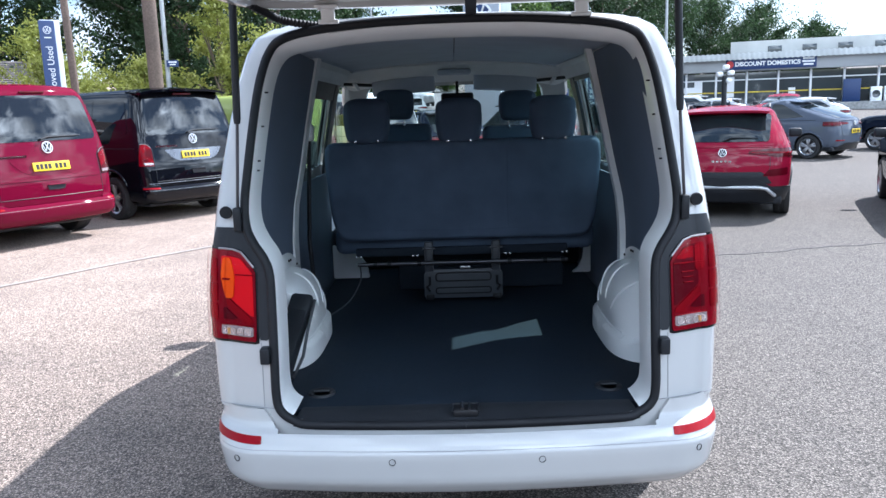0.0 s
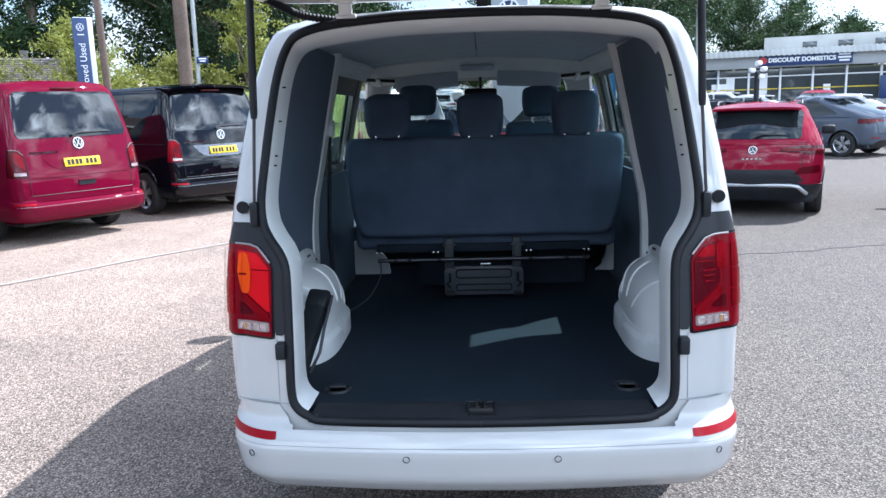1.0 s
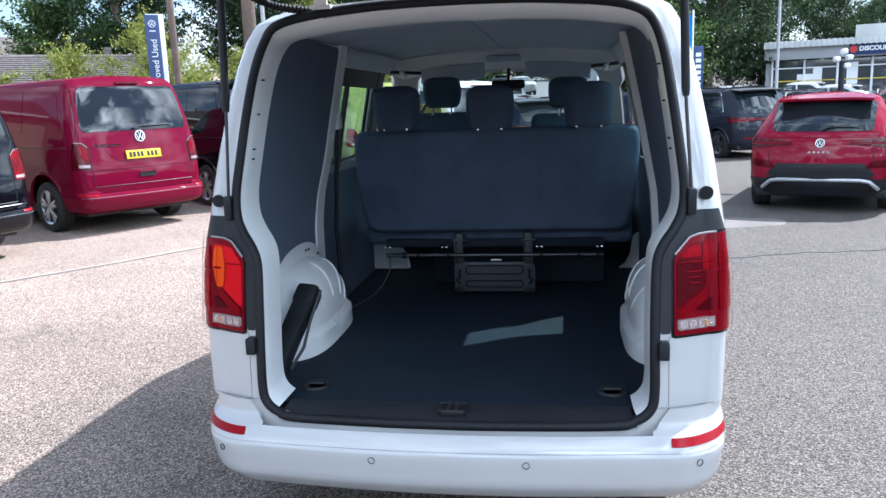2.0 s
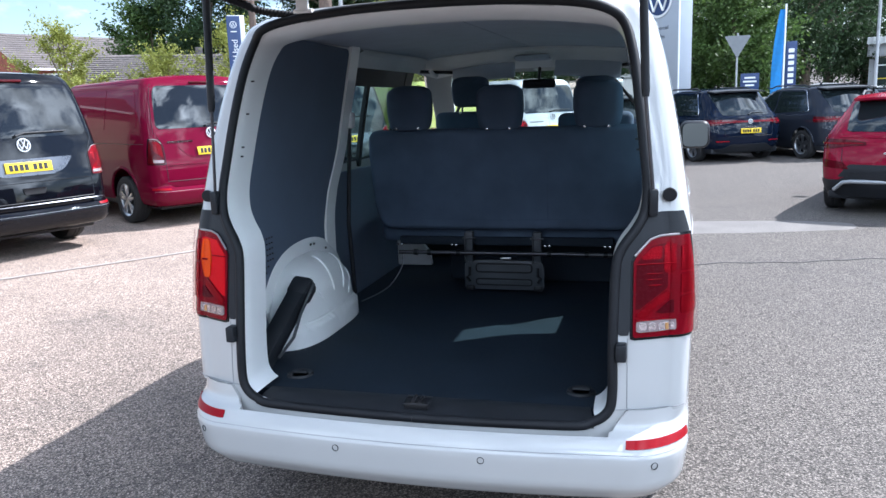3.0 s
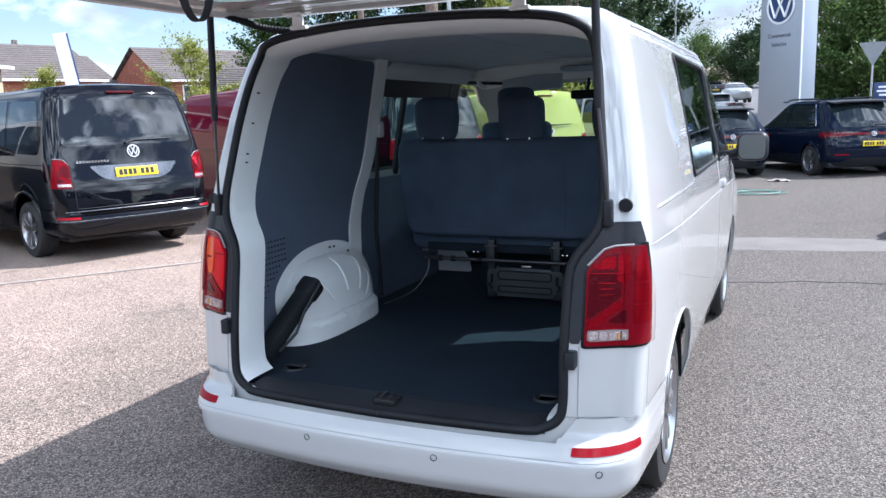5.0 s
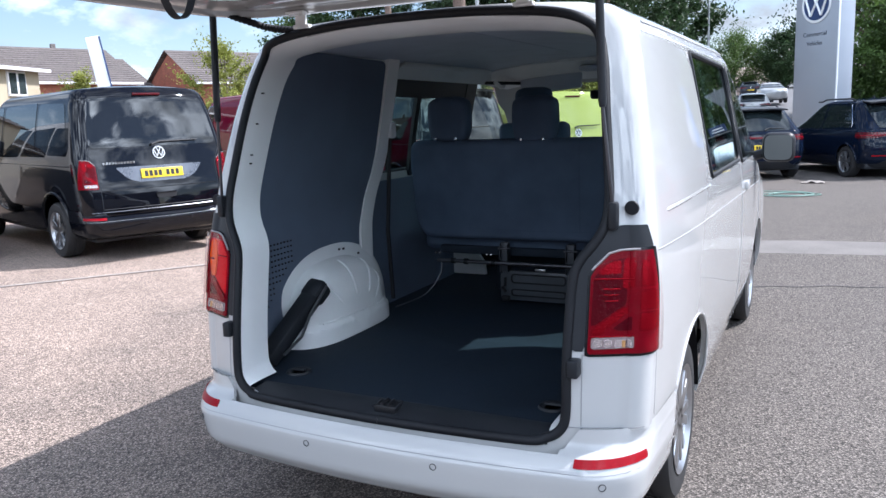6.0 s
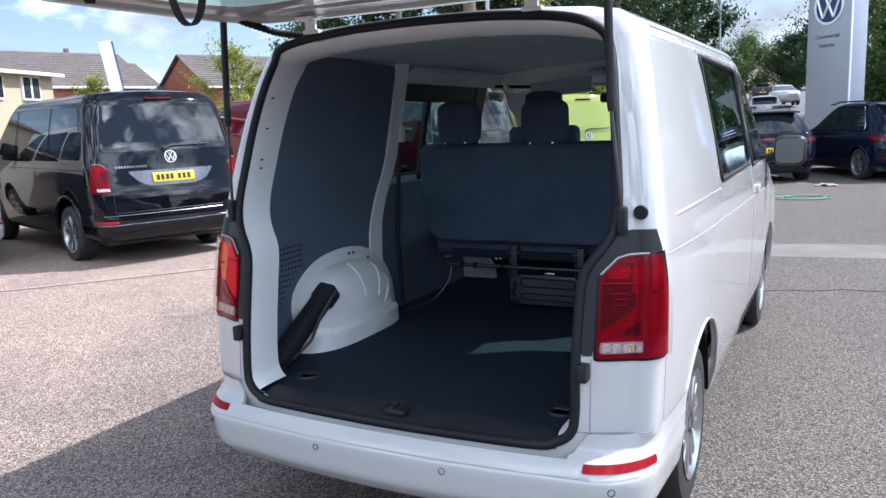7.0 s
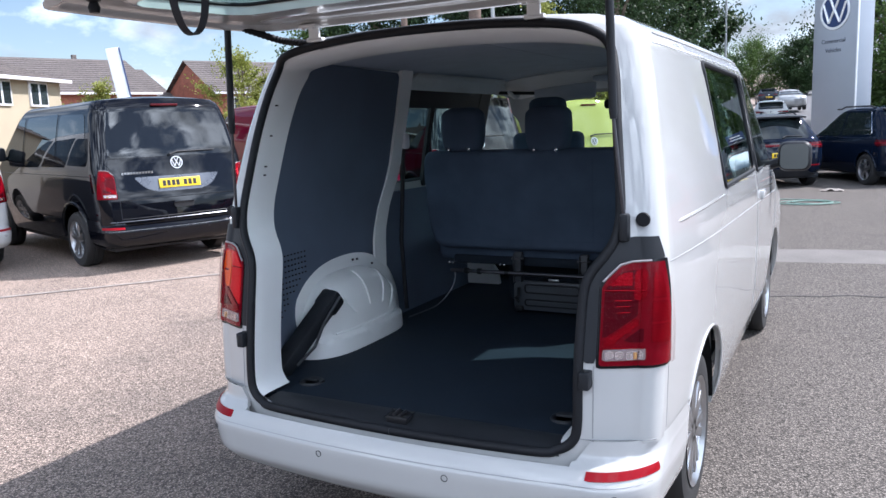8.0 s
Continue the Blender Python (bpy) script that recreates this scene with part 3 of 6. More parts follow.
def tail_lamps(hull, parent, smoked=False, amber=False, dy=0.0):
    """Tail lamps that wrap the corners: a dark housing, red reflectors and light guides in layers, a clear cover over them."""
    us = np.linspace(0.8, 2.3, 100)
    w0, w1 = [np.interp(z, hull.cols[0], hull.t) * 0.86 for z in (0.80, 1.25)]
    vs = np.linspace(w0, w1, 52)
    full = inside_poly(LAMP)
    for s in (-1, 1):
        uu = us if s > 0 else -us[::-1]

        def patch(name, poly, off, material, label="", y1=0.272, thick=0.004, r=0.005):
            zone = inside_poly(rounded(poly, r, 3))
            return part(name, sheet(hull, uu, vs, lambda p: lamp_zone(p, zone, s, y1 + dy), thick, off), material, main, label)
        main = part("tail_lamp", sheet(hull, uu, vs, lambda p: lamp_zone(p, full, s, 0.278 + dy), 0.03, 0.008), DARKLENS if smoked else REDLENS, parent, "smoked red tail lamp" if smoked else "deep red tail lamp with clear lower band")
        part("lamp_rim", sheet(hull, uu, vs, lambda p: lamp_zone(p, full, s, 0.284 + dy) - 0.009, 0.02, 0.004), GLOSSBLACK, main)
        lip = [hull.at(x=s * x, z=z) + Vector((0, -0.012, 0)) for x, z in ((0.762, 1.122), (0.790, 1.152), (0.812, 1.175), (0.845, 1.185), (0.88, 1.187), (0.905, 1.188))]
        part("lens_lip", tube(lip, 0.004, 6), CLEARLENS, main)
        if smoked:
            patch("inner_lens", [(0.765, 0.935), (0.766, 1.092), (0.815, 1.145), (0.868, 1.15), (0.872, 1.035), (0.858, 1.0)], 0.0105, REDLENS)
        else:
            # left lamp only: brighter reds and amber stand for light caught inside it
            glow = amber and s < 0
            patch("inner_lens", [(0.764, 0.936), (0.766, 1.096), (0.812, 1.150), (0.864, 1.158), (0.866, 1.012)], 0.0105, REDBRIGHT if glow else DEEPRED)
            patch("upper_reflector", [(0.772, 1.106), (0.812, 1.146), (0.846, 1.150), (0.846, 1.106)], 0.0125, REDBRIGHT if glow else REDMIRROR)
            patch("bulb_reflector", [(0.852, 1.060), (0.852, 1.156), (0.892, 1.160), (0.892, 1.060)], 0.0125, REDBRIGHT if glow else REDMIRROR, r=0.012)
            patch("lower_lens", [(0.822, 0.928), (0.872, 0.968), (0.888, 0.972), (0.888, 0.928)], 0.0125, DEEPRED)
            patch("light_guide", [(0.764, 0.914), (0.764, 0.930), (0.864, 1.006), (0.874, 0.986), (0.808, 0.932), (0.800, 0.914)], 0.0145, REDMIRROR)
            for z0, z1 in ((0.925, 0.985), (0.992, 1.058), (1.066, 1.150)):
                patch("outer_guide", [(0.908, z0), (0.908, z1), (1.2, z1 + 0.008), (1.2, z0 + 0.008)], 0.0125, REDMIRROR, y1=0.262)
            for z0, x0, x1 in ((1.094, 0.768, 0.838), (0.912, 0.766, 0.893)) if glow else ((1.094, 0.768, 0.893), (1.062, 0.800, 0.850), (1.043, 0.804, 0.846), (1.024, 0.808, 0.846), (0.912, 0.766, 0.893)):
                path = [hull.at(x=s * x, z=z0) + Vector((0, -0.014, 0)) for x in np.linspace(x0, x1, 8)]
                part("light_bar", tube(path, 0.0024, 6), REDMIRROR, main)
        if amber and s < 0:
            patch("indicator", [(0.842, 1.005), (0.880, 1.005), (0.893, 1.085), (0.886, 1.152), (0.850, 1.152), (0.836, 1.085)], 0.0165, AMBER, "amber patch for light caught in the left indicator", r=0.012)
            patch("indicator_rib", [(0.852, 1.070), (0.888, 1.070), (0.888, 1.078), (0.852, 1.078)], 0.0185, REDMIRROR, r=0.002)
        band = patch("clear_band", [(0.766, 0.868), (0.766, 0.904), (0.895, 0.909), (0.895, 0.873)], 0.0125, CLEARLENS, "clear lower band")
        if not smoked:
            for x0, x1 in ((0.772, 0.800), (0.804, 0.828), (0.836, 0.889)):
                zone = inside_poly(rounded([(x0, 0.873), (x0, 0.899), (x1, 0.902), (x1, 0.876)], 0.004, 2))
                part("reversing_bowl", sheet(hull, uu, vs, lambda p: lamp_zone(p, zone, s, 0.27 + dy), 0.003, 0.0150), BOWL, band)
            part("bulb", tube([hull.at(x=s * 0.868, z=0.878) + Vector((0, -0.016, 0)), hull.at(x=s * 0.868, z=0.899) + Vector((0, -0.016, 0))], 0.006, 8), AMBERGLASS, band)
        part("clear_cover", sheet(hull, uu, vs, lambda p: lamp_zone(p, full, s, 0.280 + dy) + 0.002, 0.002, 0.0215), LENSCOVER, main)


def van_shell(hull, parent, colour, holes, dense=1):
    us = around(24 * dense, 8, 70, 10)

    def keep(p):
        d = np.maximum(-arches(hull, p, (REAR_AXLE, FRONT_AXLE)), 0.30 - p[:, 2])
        for h in holes:
            d = np.maximum(d, -h(p))
        return d
    return part("body", sheet(hull, us, VS_VAN, keep, 0.025 if holes else 0.0), colour, parent)


def side_zone(poly, s, hull=VAN):
    sd = inside_poly(poly)
    return lambda p: np.where(on_side(hull, p) & (p[:, 0] * s > 0), sd(p[:, 1], p[:, 2]), 9.0)


def rear_zone(poly, ymax=0.62):
    sd = inside_poly(poly)
    return lambda p: np.where(p[:, 1] < ymax, sd(p[:, 0], p[:, 2]), 9.0)


def front_zone(poly, hull=VAN):
    sd = inside_poly(poly)
    return lambda p: np.where((p[:, 1] > 3.2) & ~on_side(hull, p, 0.03), sd(p[:, 0], p[:, 2]), 9.0)


US_REAR = np.linspace(-1.7, 1.7, 64)
US_SIDE = np.linspace(2.0, 3.25, 60)
VS_GLASS = np.linspace(0.3, 0.86, 44)


def lower_trim(parent, colour, hull=VAN):
    """Rear bumper with its reflectors and parking sensors."""
    us = np.concatenate([np.linspace(-2.16, -2, 8), np.linspace(-2, -1, 10)[1:], np.linspace(-1, 1, 61)[1:], np.linspace(1, 2, 10)[1:], np.linspace(2, 2.16, 8)[1:]])
    bp = part("bumper", sheet(BUMPER, us, np.linspace(0, 0.86, 40), lambda p: np.maximum(ARCH_R - np.hypot(p[:, 1] - REAR_AXLE, np.maximum(p[:, 2] - ARCH_Z, 0)), p[:, 2] - 0.533 - 0.085 * np.clip((np.abs(p[:, 0]) - 0.69) / 0.06, 0, 1)), 0.02), colour, parent)
    for s in (-1, 1):
        uu = np.linspace(0.8, 2.3, 40)
        uu = uu if s > 0 else -uu[::-1]
        zone = inside_poly([(0.742, 0.503), (0.742, 0.527), (1.3, 0.540), (1.3, 0.513)])
        part("reflector", sheet(BUMPER, uu, np.linspace(0.45, 0.80, 26), lambda p: lamp_zone(p, zone, s, 0.24), 0.006, 0.003), REFLECT, bp, "red reflector strip")
        for x in (0.265, 0.835):
            c = BUMPER.at(x=s * x, z=0.45)
            rg = lathe([(0.0105, -0.001), (0.0105, 0.0015), (0.0125, 0.0015), (0.0125, -0.001)], 20)
            merge_m = Matrix.Translation(c + Vector((0, -0.001, 0))) @ Matrix.Rotation(s * (0.1 if x < 0.5 else 0.55), 4, "Z") @ Matrix.Rotation(radians(90), 4, "X")
            bmesh.ops.transform(rg, matrix=merge_m, verts=rg.verts)
            part("sensor_ring", rg, TRIM, bp)
    seam = [BUMPER.at(x=x, z=0.487) for x in np.linspace(-0.93, 0.93, 60)]
    part("seam", tube(seam, 0.0016, 5), SEAM, bp)
    return bp


def parked_van(m, colour, label, smoked=False, spoiler=False, chrome=True, windows=True, group="parked vans", rim=ALLOY, words=True, blind=False):
    v = hold("van", label, "van", m, group)
    h = VAN_SMOOTH
    van_shell(h, v, colour, [])
    lower_trim(v, colour)
    part("rear_window", sheet(h, US_REAR, VS_GLASS, rear_zone(GATE_GLASS), 0.006, 0.004), colour if blind else PRIVACY, v, "" if blind else "dark rear window")
    for s in (-1, 1):
        uu = US_SIDE if s > 0 else -US_SIDE[::-1]
        part("side_window", sheet(h, uu, VS_GLASS, side_zone(DOOR_GLASS, s), 0.006, 0.004), CARGLASS, v)
        part("side_window", sheet(h, uu, VS_GLASS, side_zone(SIDE_GLASS, s), 0.006, 0.004), PRIVACY if windows else colour, v)
        rear_q = rounded([(0.52, 1.34), (1.45, 1.36), (1.45, 1.86), (0.66, 1.84)], 0.07)
        part("quarter_window" if windows else "quarter_panel", sheet(h, uu, VS_GLASS, side_zone(rear_q, s), 0.006, 0.004), PRIVACY if windows else colour, v)
        part("side_seam", tube([h.at(y=y, z=1.12, side=s) for y in np.linspace(0.35, 4.1, 40)], 0.004, 5), TRIM, v)
        lip = [h.at(y=REAR_AXLE + ARCH_R * math.cos(a), z=ARCH_Z + ARCH_R * math.sin(a), side=s) for a in np.linspace(0.0, math.pi, 24)]
        part("arch_lip", tube(lip, 0.02, 8), colour, v)
        for ax in (REAR_AXLE, FRONT_AXLE):
            wheel(v, (s * 0.855, ax, 0.335), s, rim=rim)
        mir = box(0.22, 0.12, 0.2, (s * 1.08, 3.55, 1.28), 0.04)
        part("mirror", merge(mir, tube([(s * 0.9, 3.6, 1.3), (s * 1.02, 3.57, 1.34)], 0.03, 8)), TRIM, v)
    for x0, z0, x1, z1 in ((-0.735, 0.62, -0.735, 1.08), (0.735, 0.62, 0.735, 1.08), (-0.735, 0.615, 0.735, 0.615)):
        part("gate_seam", tube([h.at(x=x0 + (x1 - x0) * t, z=z0 + (z1 - z0) * t) for t in np.linspace(0, 1, 24)], 0.004, 5), TRIM, v)
    for s in (-1, 1):
        part("gate_seam", tube([h.at(x=s * x, z=z) for x, z in ((0.735, 1.08), (0.78, 1.18), (0.838, 1.28), (0.822, 1.46), (0.795, 1.66), (0.762, 1.82), (0.72, 1.92))], 0.004, 5), TRIM, v)
    part("body_crease", tube([h.at(x=x, z=0.83) + Vector((0, -0.003, 0)) for x in np.linspace(-0.70, 0.70, 30)], 0.004, 6), colour, v)
    if chrome:
        part("bumper_strip", tube([BUMPER.at(x=x, z=0.585) + Vector((0, -0.004, 0)) for x in np.linspace(-0.90, 0.90, 40)], 0.006, 6), RECESS, v, "dull chrome strip along the bumper")
    rec = inside_poly(rounded([(-0.54, 1.085), (0.54, 1.085), (0.43, 0.96), (0.33, 0.915), (-0.33, 0.915), (-0.43, 0.96)], 0.03))
    part("plate_recess", sheet(h, np.linspace(-1, 1, 50), np.linspace(0.22, 0.46, 28), lambda p: np.where(p[:, 1] < 0.6, rec(p[:, 0], p[:, 2]), 9), 0.004, 0.004), RECESS if chrome else colour, v, "plate recess panel")
    plate(h.at(x=0, z=0.998) + Vector((0, -0.014, 0)), v, tilt=radians(-10))
    roundel(0.074, h.at(x=0, z=1.235) + Vector((0, -0.008, 0)), v, TRIM, tilt=radians(-10))
    hd = part("release_handle", prism(rounded([(-0.10, 0.70), (0.13, 0.70), (0.145, 0.765), (-0.115, 0.765)], 0.02), 0.02, Matrix.Translation((0, 0.098, 0))), INK if chrome else TRIM, v)
    part("handle_lip", tube([(-0.105, 0.094, 0.765), (0.135, 0.094, 0.765)], 0.008, 6), colour, hd)
    if words:
        bar = None
        for i in range(11):
            if bar is None:
                bar = q = part("letter_bar", box(0.024, 0.006, 0.026), CHROME, v, smooth=False)
            else:
                q = new("letter_bar", bar.data)
                q.parent = v
            q.location = h.at(x=-0.66 + i * 0.034, z=1.125) + Vector((0, -0.004, 0))
    wp = tube([h.at(x=-0.08, z=1.335) + Vector((0, -0.03, 0)), h.at(x=0.02, z=1.365) + Vector((0, -0.03, 0)), h.at(x=0.52, z=1.37) + Vector((0, -0.03, 0))], [0.016, 0.013, 0.007], 8)
    part("rear_wiper", wp, TRIM, v)
    part("brake_lamp", box(0.34, 0.03, 0.03, h.at(x=0, z=1.905) + Vector((0, -0.004, 0.0)), 0.008), DARKLENS, v)
    if spoiler:
        sp = sheet(lambda u, w: np.stack([u * 0.80, 0.34 + 0.30 * w + 0.05 * u * u, 1.955 + 0.055 * (1 - u ** 4) + 0.02 * w], -1), np.linspace(-1, 1, 30), np.linspace(-0.3, 1, 8), None, 0.035)
        part("roof_spoiler", sp, colour, v)
    tail_lamps(h, v, smoked)
    part("underside", box(1.6, 4.3, 0.14, (0, 2.45, 0.22), 0.03), TRIM, v)
    return v


def heading(x, y, deg):
    """A car's pose from its rear middle on the ground and its heading, counter-clockwise from +y."""
    return pose(x, y, 0, 0, 0, deg)

# ---- ground ----
def lie(x, y):
    """The height of the ground: level round the vans, rising gently up the road beyond."""
    d = max(0.0, y - 23.0)
    return 0.052 * d * d / (d + 6.0) if d < 200 else 0.052 * d


def asphalt():
    m, n, l, b = principled("worn_asphalt")
    co = n.new("ShaderNodeTexCoord")

    def nz(scale, detail=4.0, rough=0.55):
        t = n.new("ShaderNodeTexNoise")
        t.inputs["Scale"].default_value, t.inputs["Detail"].default_value, t.inputs["Roughness"].default_value = scale, detail, rough
        l.new(co.outputs["Object"], t.inputs["Vector"])
        return t

    def rng(src, a, b_, c, d):
        r = n.new("ShaderNodeMapRange")
        for k, v in zip(("From Min", "From Max", "To Min", "To Max"), (a, b_, c, d)):
            r.inputs[k].default_value = v
        l.new(src, r.inputs["Value"])
        return r.outputs["Result"]

    def mix(f, a, b_, mode="MIX"):
        x = n.new("ShaderNodeMix")
        x.data_type, x.blend_type = "RGBA", mode
        for s, v in ((x.inputs["Factor"], f), (x.inputs["A"], a), (x.inputs["B"], b_)):
            if isinstance(v, (tuple, float, int)):
                s.default_value = v
            else:
                l.new(v, s)
        return x.outputs["Result"]
    def cells(scale):
        t = n.new("ShaderNodeTexVoronoi")
        t.inputs["Scale"].default_value = scale
        l.new(co.outputs["Object"], t.inputs["Vector"])
        return t
    patch, mid, stone, grit, fleck = nz(0.16, 6.0), nz(1.3, 6.0, 0.65), cells(105.0), cells(230.0), nz(210.0, 2.0)
    sx = n.new("ShaderNodeSeparateXYZ")
    l.new(co.outputs["Object"], sx.inputs["Vector"])
    # greyer to the right; switch moved left so it also deepens the van's shadow
    side = n.new("ShaderNodeMath")
    side.operation = "MULTIPLY_ADD"
    side.inputs[1].default_value, side.inputs[2].default_value = 0.22, 0.86
    l.new(sx.outputs["X"], side.inputs[0])
    pk = n.new("ShaderNodeMath")
    pk.operation = "ADD"
    l.new(rng(patch.outputs["Fac"], 0.3, 0.7, -0.40, 0.40), pk.inputs[0])
    l.new(side.outputs["Value"], pk.inputs[1])
    base = mix(rng(pk.outputs["Value"], 0.1, 0.9, 0, 1), (0.425, 0.328, 0.270, 1), (0.152, 0.133, 0.119, 1))
    base = mix(rng(mid.outputs["Fac"], 0.42, 0.78, 0, 0.30), base, (0.09, 0.083, 0.08, 1))
    base = mix(rng(nz(0.6, 9.0, 0.7).outputs["Fac"], 0.60, 0.67, 0, 0.45), base, (0.075, 0.070, 0.068, 1))
    base = mix(rng(nz(2.6, 10.0, 0.75).outputs["Fac"], 0.64, 0.70, 0, 0.55), base, (0.050, 0.047, 0.046, 1))
    base = mix(0.95, base, rng(stone.outputs["Color"], 0.0, 1.0, 0.15, 2.05), "MULTIPLY")
    base = mix(0.7, base, rng(grit.outputs["Color"], 0.0, 1.0, 0.3, 1.8), "MULTIPLY")
    base = mix(0.9, base, rng(stone.outputs["Distance"], 0.32, 0.62, 1.0, 0.35), "MULTIPLY")
    base = mix(rng(fleck.outputs["Fac"], 0.66, 0.74, 0, 0.6), base, (0.40, 0.375, 0.35, 1))
    l.new(base, b.inputs["Base Color"])
    b.inputs["Roughness"].default_value = 0.85
    b.inputs["Specular IOR Level"].default_value = 0.35
    bu = n.new("ShaderNodeBump")
    bu.inputs["Strength"].default_value, bu.inputs["Distance"].default_value = 1.0, 0.005
    l.new(stone.outputs["Distance"], bu.inputs["Height"])
    l.new(bu.outputs["Normal"], b.inputs["Normal"])
    return m


ASPHALT = asphalt()
ROADTAR = mat("road_tarmac", (0.12, 0.12, 0.125), 0.85, var=0.15, scale=0.3, fine=0.2, fscale=60)
gx = sorted(set([-400, -200, -100, -70] + list(range(-50, 61, 5)) + [80, 110, 200, 400]))
gy = sorted(set([-400, -150, -60, -30, -15] + list(range(-10, 121, 4)) + [150, 200, 300, 420]))
gverts = [(x, y, lie(x, y)) for x in gx for y in gy]
gfaces = [(i * len(gy) + j, (i + 1) * len(gy) + j, (i + 1) * len(gy) + j + 1, i * len(gy) + j + 1) for i in range(len(gx) - 1) for j in range(len(gy) - 1)]
ground = part("ground", solid(gverts, gfaces), ASPHALT)
tagged(ground, "worn pinkish grey asphalt of the forecourt", "ground", kind="structure")

ry = [24 + 3 * i for i in range(31)]
redge = [(-2.80 - 0.012 * (y - 30), 1.5 - 0.012 * (y - 30)) for y in ry]
road = part("road", solid([(x, y, lie(x, y) + 0.012) for y, e in zip(ry, redge) for x in e] + [(x, y, lie(x, y) - 0.1) for y, e in zip(ry, redge) for x in e],
                          [(2 * i, 2 * i + 1, 2 * i + 3, 2 * i + 2) for i in range(30)] + [(2 * i + k, 2 * i + 2 + k, 2 * i + 64 + k, 2 * i + 62 + k) for i in range(30) for k in (0, 1)] + [(0, 1, 63, 62)]), ROADTAR, smooth=False)
tagged(road, "grey tarmac road rising away past the pylon", "road", kind="structure")
UNSEEN_WALL = mat("unseen_wall_grey", (0.10, 0.105, 0.11), 0.5, var=0.1, scale=0.5)
# walls added out of view to darken reflections and the fill light
for nm, sx, sy, at in (("wall_south", 70, 0.4, (5, -17, 0)), ("wall_east", 0.4, 24, (26, -5, 0)), ("wall_west", 0.4, 14, (-30, -10, 0))):
    tagged(part(nm, box(sx, sy, 5.0, at, 0.02), UNSEEN_WALL), "plain dark grey wall added out of view to darken reflections", "wall", kind="structure")

# ---- the white van, its tailgate up ----
hero = hold("van", "white crew van with open tailgate and empty black load floor", "van", pose(0, 0, 0))
opening = rear_zone([(x * 1.012, z) for x, z in OPENING])
behind_bumper = lambda p: np.maximum(p[:, 2] - 0.595, np.maximum(0.79 - np.abs(p[:, 0]), p[:, 1] - 0.50))
van_shell(VAN, hero, WHITE, [opening, behind_bumper, side_zone(SIDE_GLASS, 1), side_zone(SIDE_GLASS, -1), side_zone(DOOR_GLASS, 1), side_zone(DOOR_GLASS, -1), front_zone(FRONT_GLASS)], 2)
lower_trim(hero, WHITE)
tail_lamps(VAN, hero, False, True, 0.045)
for s in (-1, 1):
    uu = US_SIDE if s > 0 else -US_SIDE[::-1]
    part("side_window", sheet(VAN, uu, VS_GLASS, side_zone(SIDE_GLASS, s), 0.005, -0.004), GLASS, hero, "tinted side window").visible_shadow = True
    part("door_window", sheet(VAN, uu, VS_GLASS, side_zone(DOOR_GLASS, s), 0.005, -0.004), CLEARGLASS, hero, "clear front door window")
    for ax in (REAR_AXLE, FRONT_AXLE):
        wheel(hero, (s * 0.822, ax, 0.335), s, 0.335, 0.22, 7)
        well = sheet(lambda u, v: np.stack([s * (0.80 + 0.125 * v), ax + 0.432 * np.cos(u), ARCH_Z + 0.432 * np.sin(u)], -1), np.linspace(-0.02, math.pi + 0.02, 40), np.linspace(0, 1, 4), None, 0.006)
        part("wheel_well", well, DARKWELL, hero, "black wheel well liner")
        part("well_back", box(0.012, 0.66, 0.40, (s * 0.80, ax, 0.30)), DARKWELL, hero)
    # window surrounds
    for poly in (SIDE_GLASS, DOOR_GLASS):
        path = [VAN.at(y=y, z=z, side=s) for y, z in poly + poly[:1]]
        part("window_seal", tube(path, 0.012, 6), RUBBER, hero)
    part("side_seam", tube([VAN.at(y=y, z=1.185 - 0.025 * y, side=s) for y in np.linspace(0.30, 3.9, 60)], 0.0028, 5), SEAM, hero)
    for y0 in ((2.76, 3.95) if s > 0 else (1.46, 2.72)):
        part("door_seam", tube([VAN.at(y=y0, z=z, side=s) for z in np.linspace(0.42, 1.9 if y0 < 3 else 1.25, 30)], 0.0022, 5), SEAM, hero)
    lip = [VAN.at(y=REAR_AXLE + 0.436 * math.cos(a), z=ARCH_Z + 0.436 * math.sin(a), side=s) for a in np.linspace(0.0, math.pi, 28)]
    part("arch_lip", tube(lip, 0.006, 8), WHITE, hero)
    mirror = part("door_mirror", merge(box(0.215, 0.12, 0.205, (s * 1.115, 3.74, 1.235), 0.055, 5), tube([(s * 0.93, 3.76, 1.27), (s * 1.03, 3.75, 1.30)], 0.035, 8)), TRIM, hero, "door mirror in a dark shell")
    part("mirror_glass", prism(rounded([(s * 1.115 - 0.088, 1.253), (s * 1.115 + 0.088, 1.253), (s * 1.115 + 0.088, 1.422), (s * 1.115 - 0.088, 1.422)], 0.045), 0.008, Matrix.Translation((s * 1.115, 3.668, 1.338)) @ Matrix.Rotation(radians(-5.8), 4, "X") @ Matrix.Rotation(radians(s * 4), 4, "Z") @ Matrix.Translation((-s * 1.115, 0, -1.338))), MIRROR, mirror)
    part("door_handle", box(0.03, 0.17, 0.05, (s * 0.982, 3.02, 1.12), 0.012), WHITE, hero)
    # dark corner plates round the lamps
    zone = inside_poly([(0.705, 0.86), (0.752, 0.86), (0.752, 1.105), (0.80, 1.165), (0.845, 1.187), (1.3, 1.20), (1.3, 1.262), (0.835, 1.262), (0.795, 1.25), (0.765, 1.20), (0.725, 1.15), (0.707, 1.09)])
    uu = np.linspace(0.7, 2.2, 60)
    uu = uu if s > 0 else -uu[::-1]
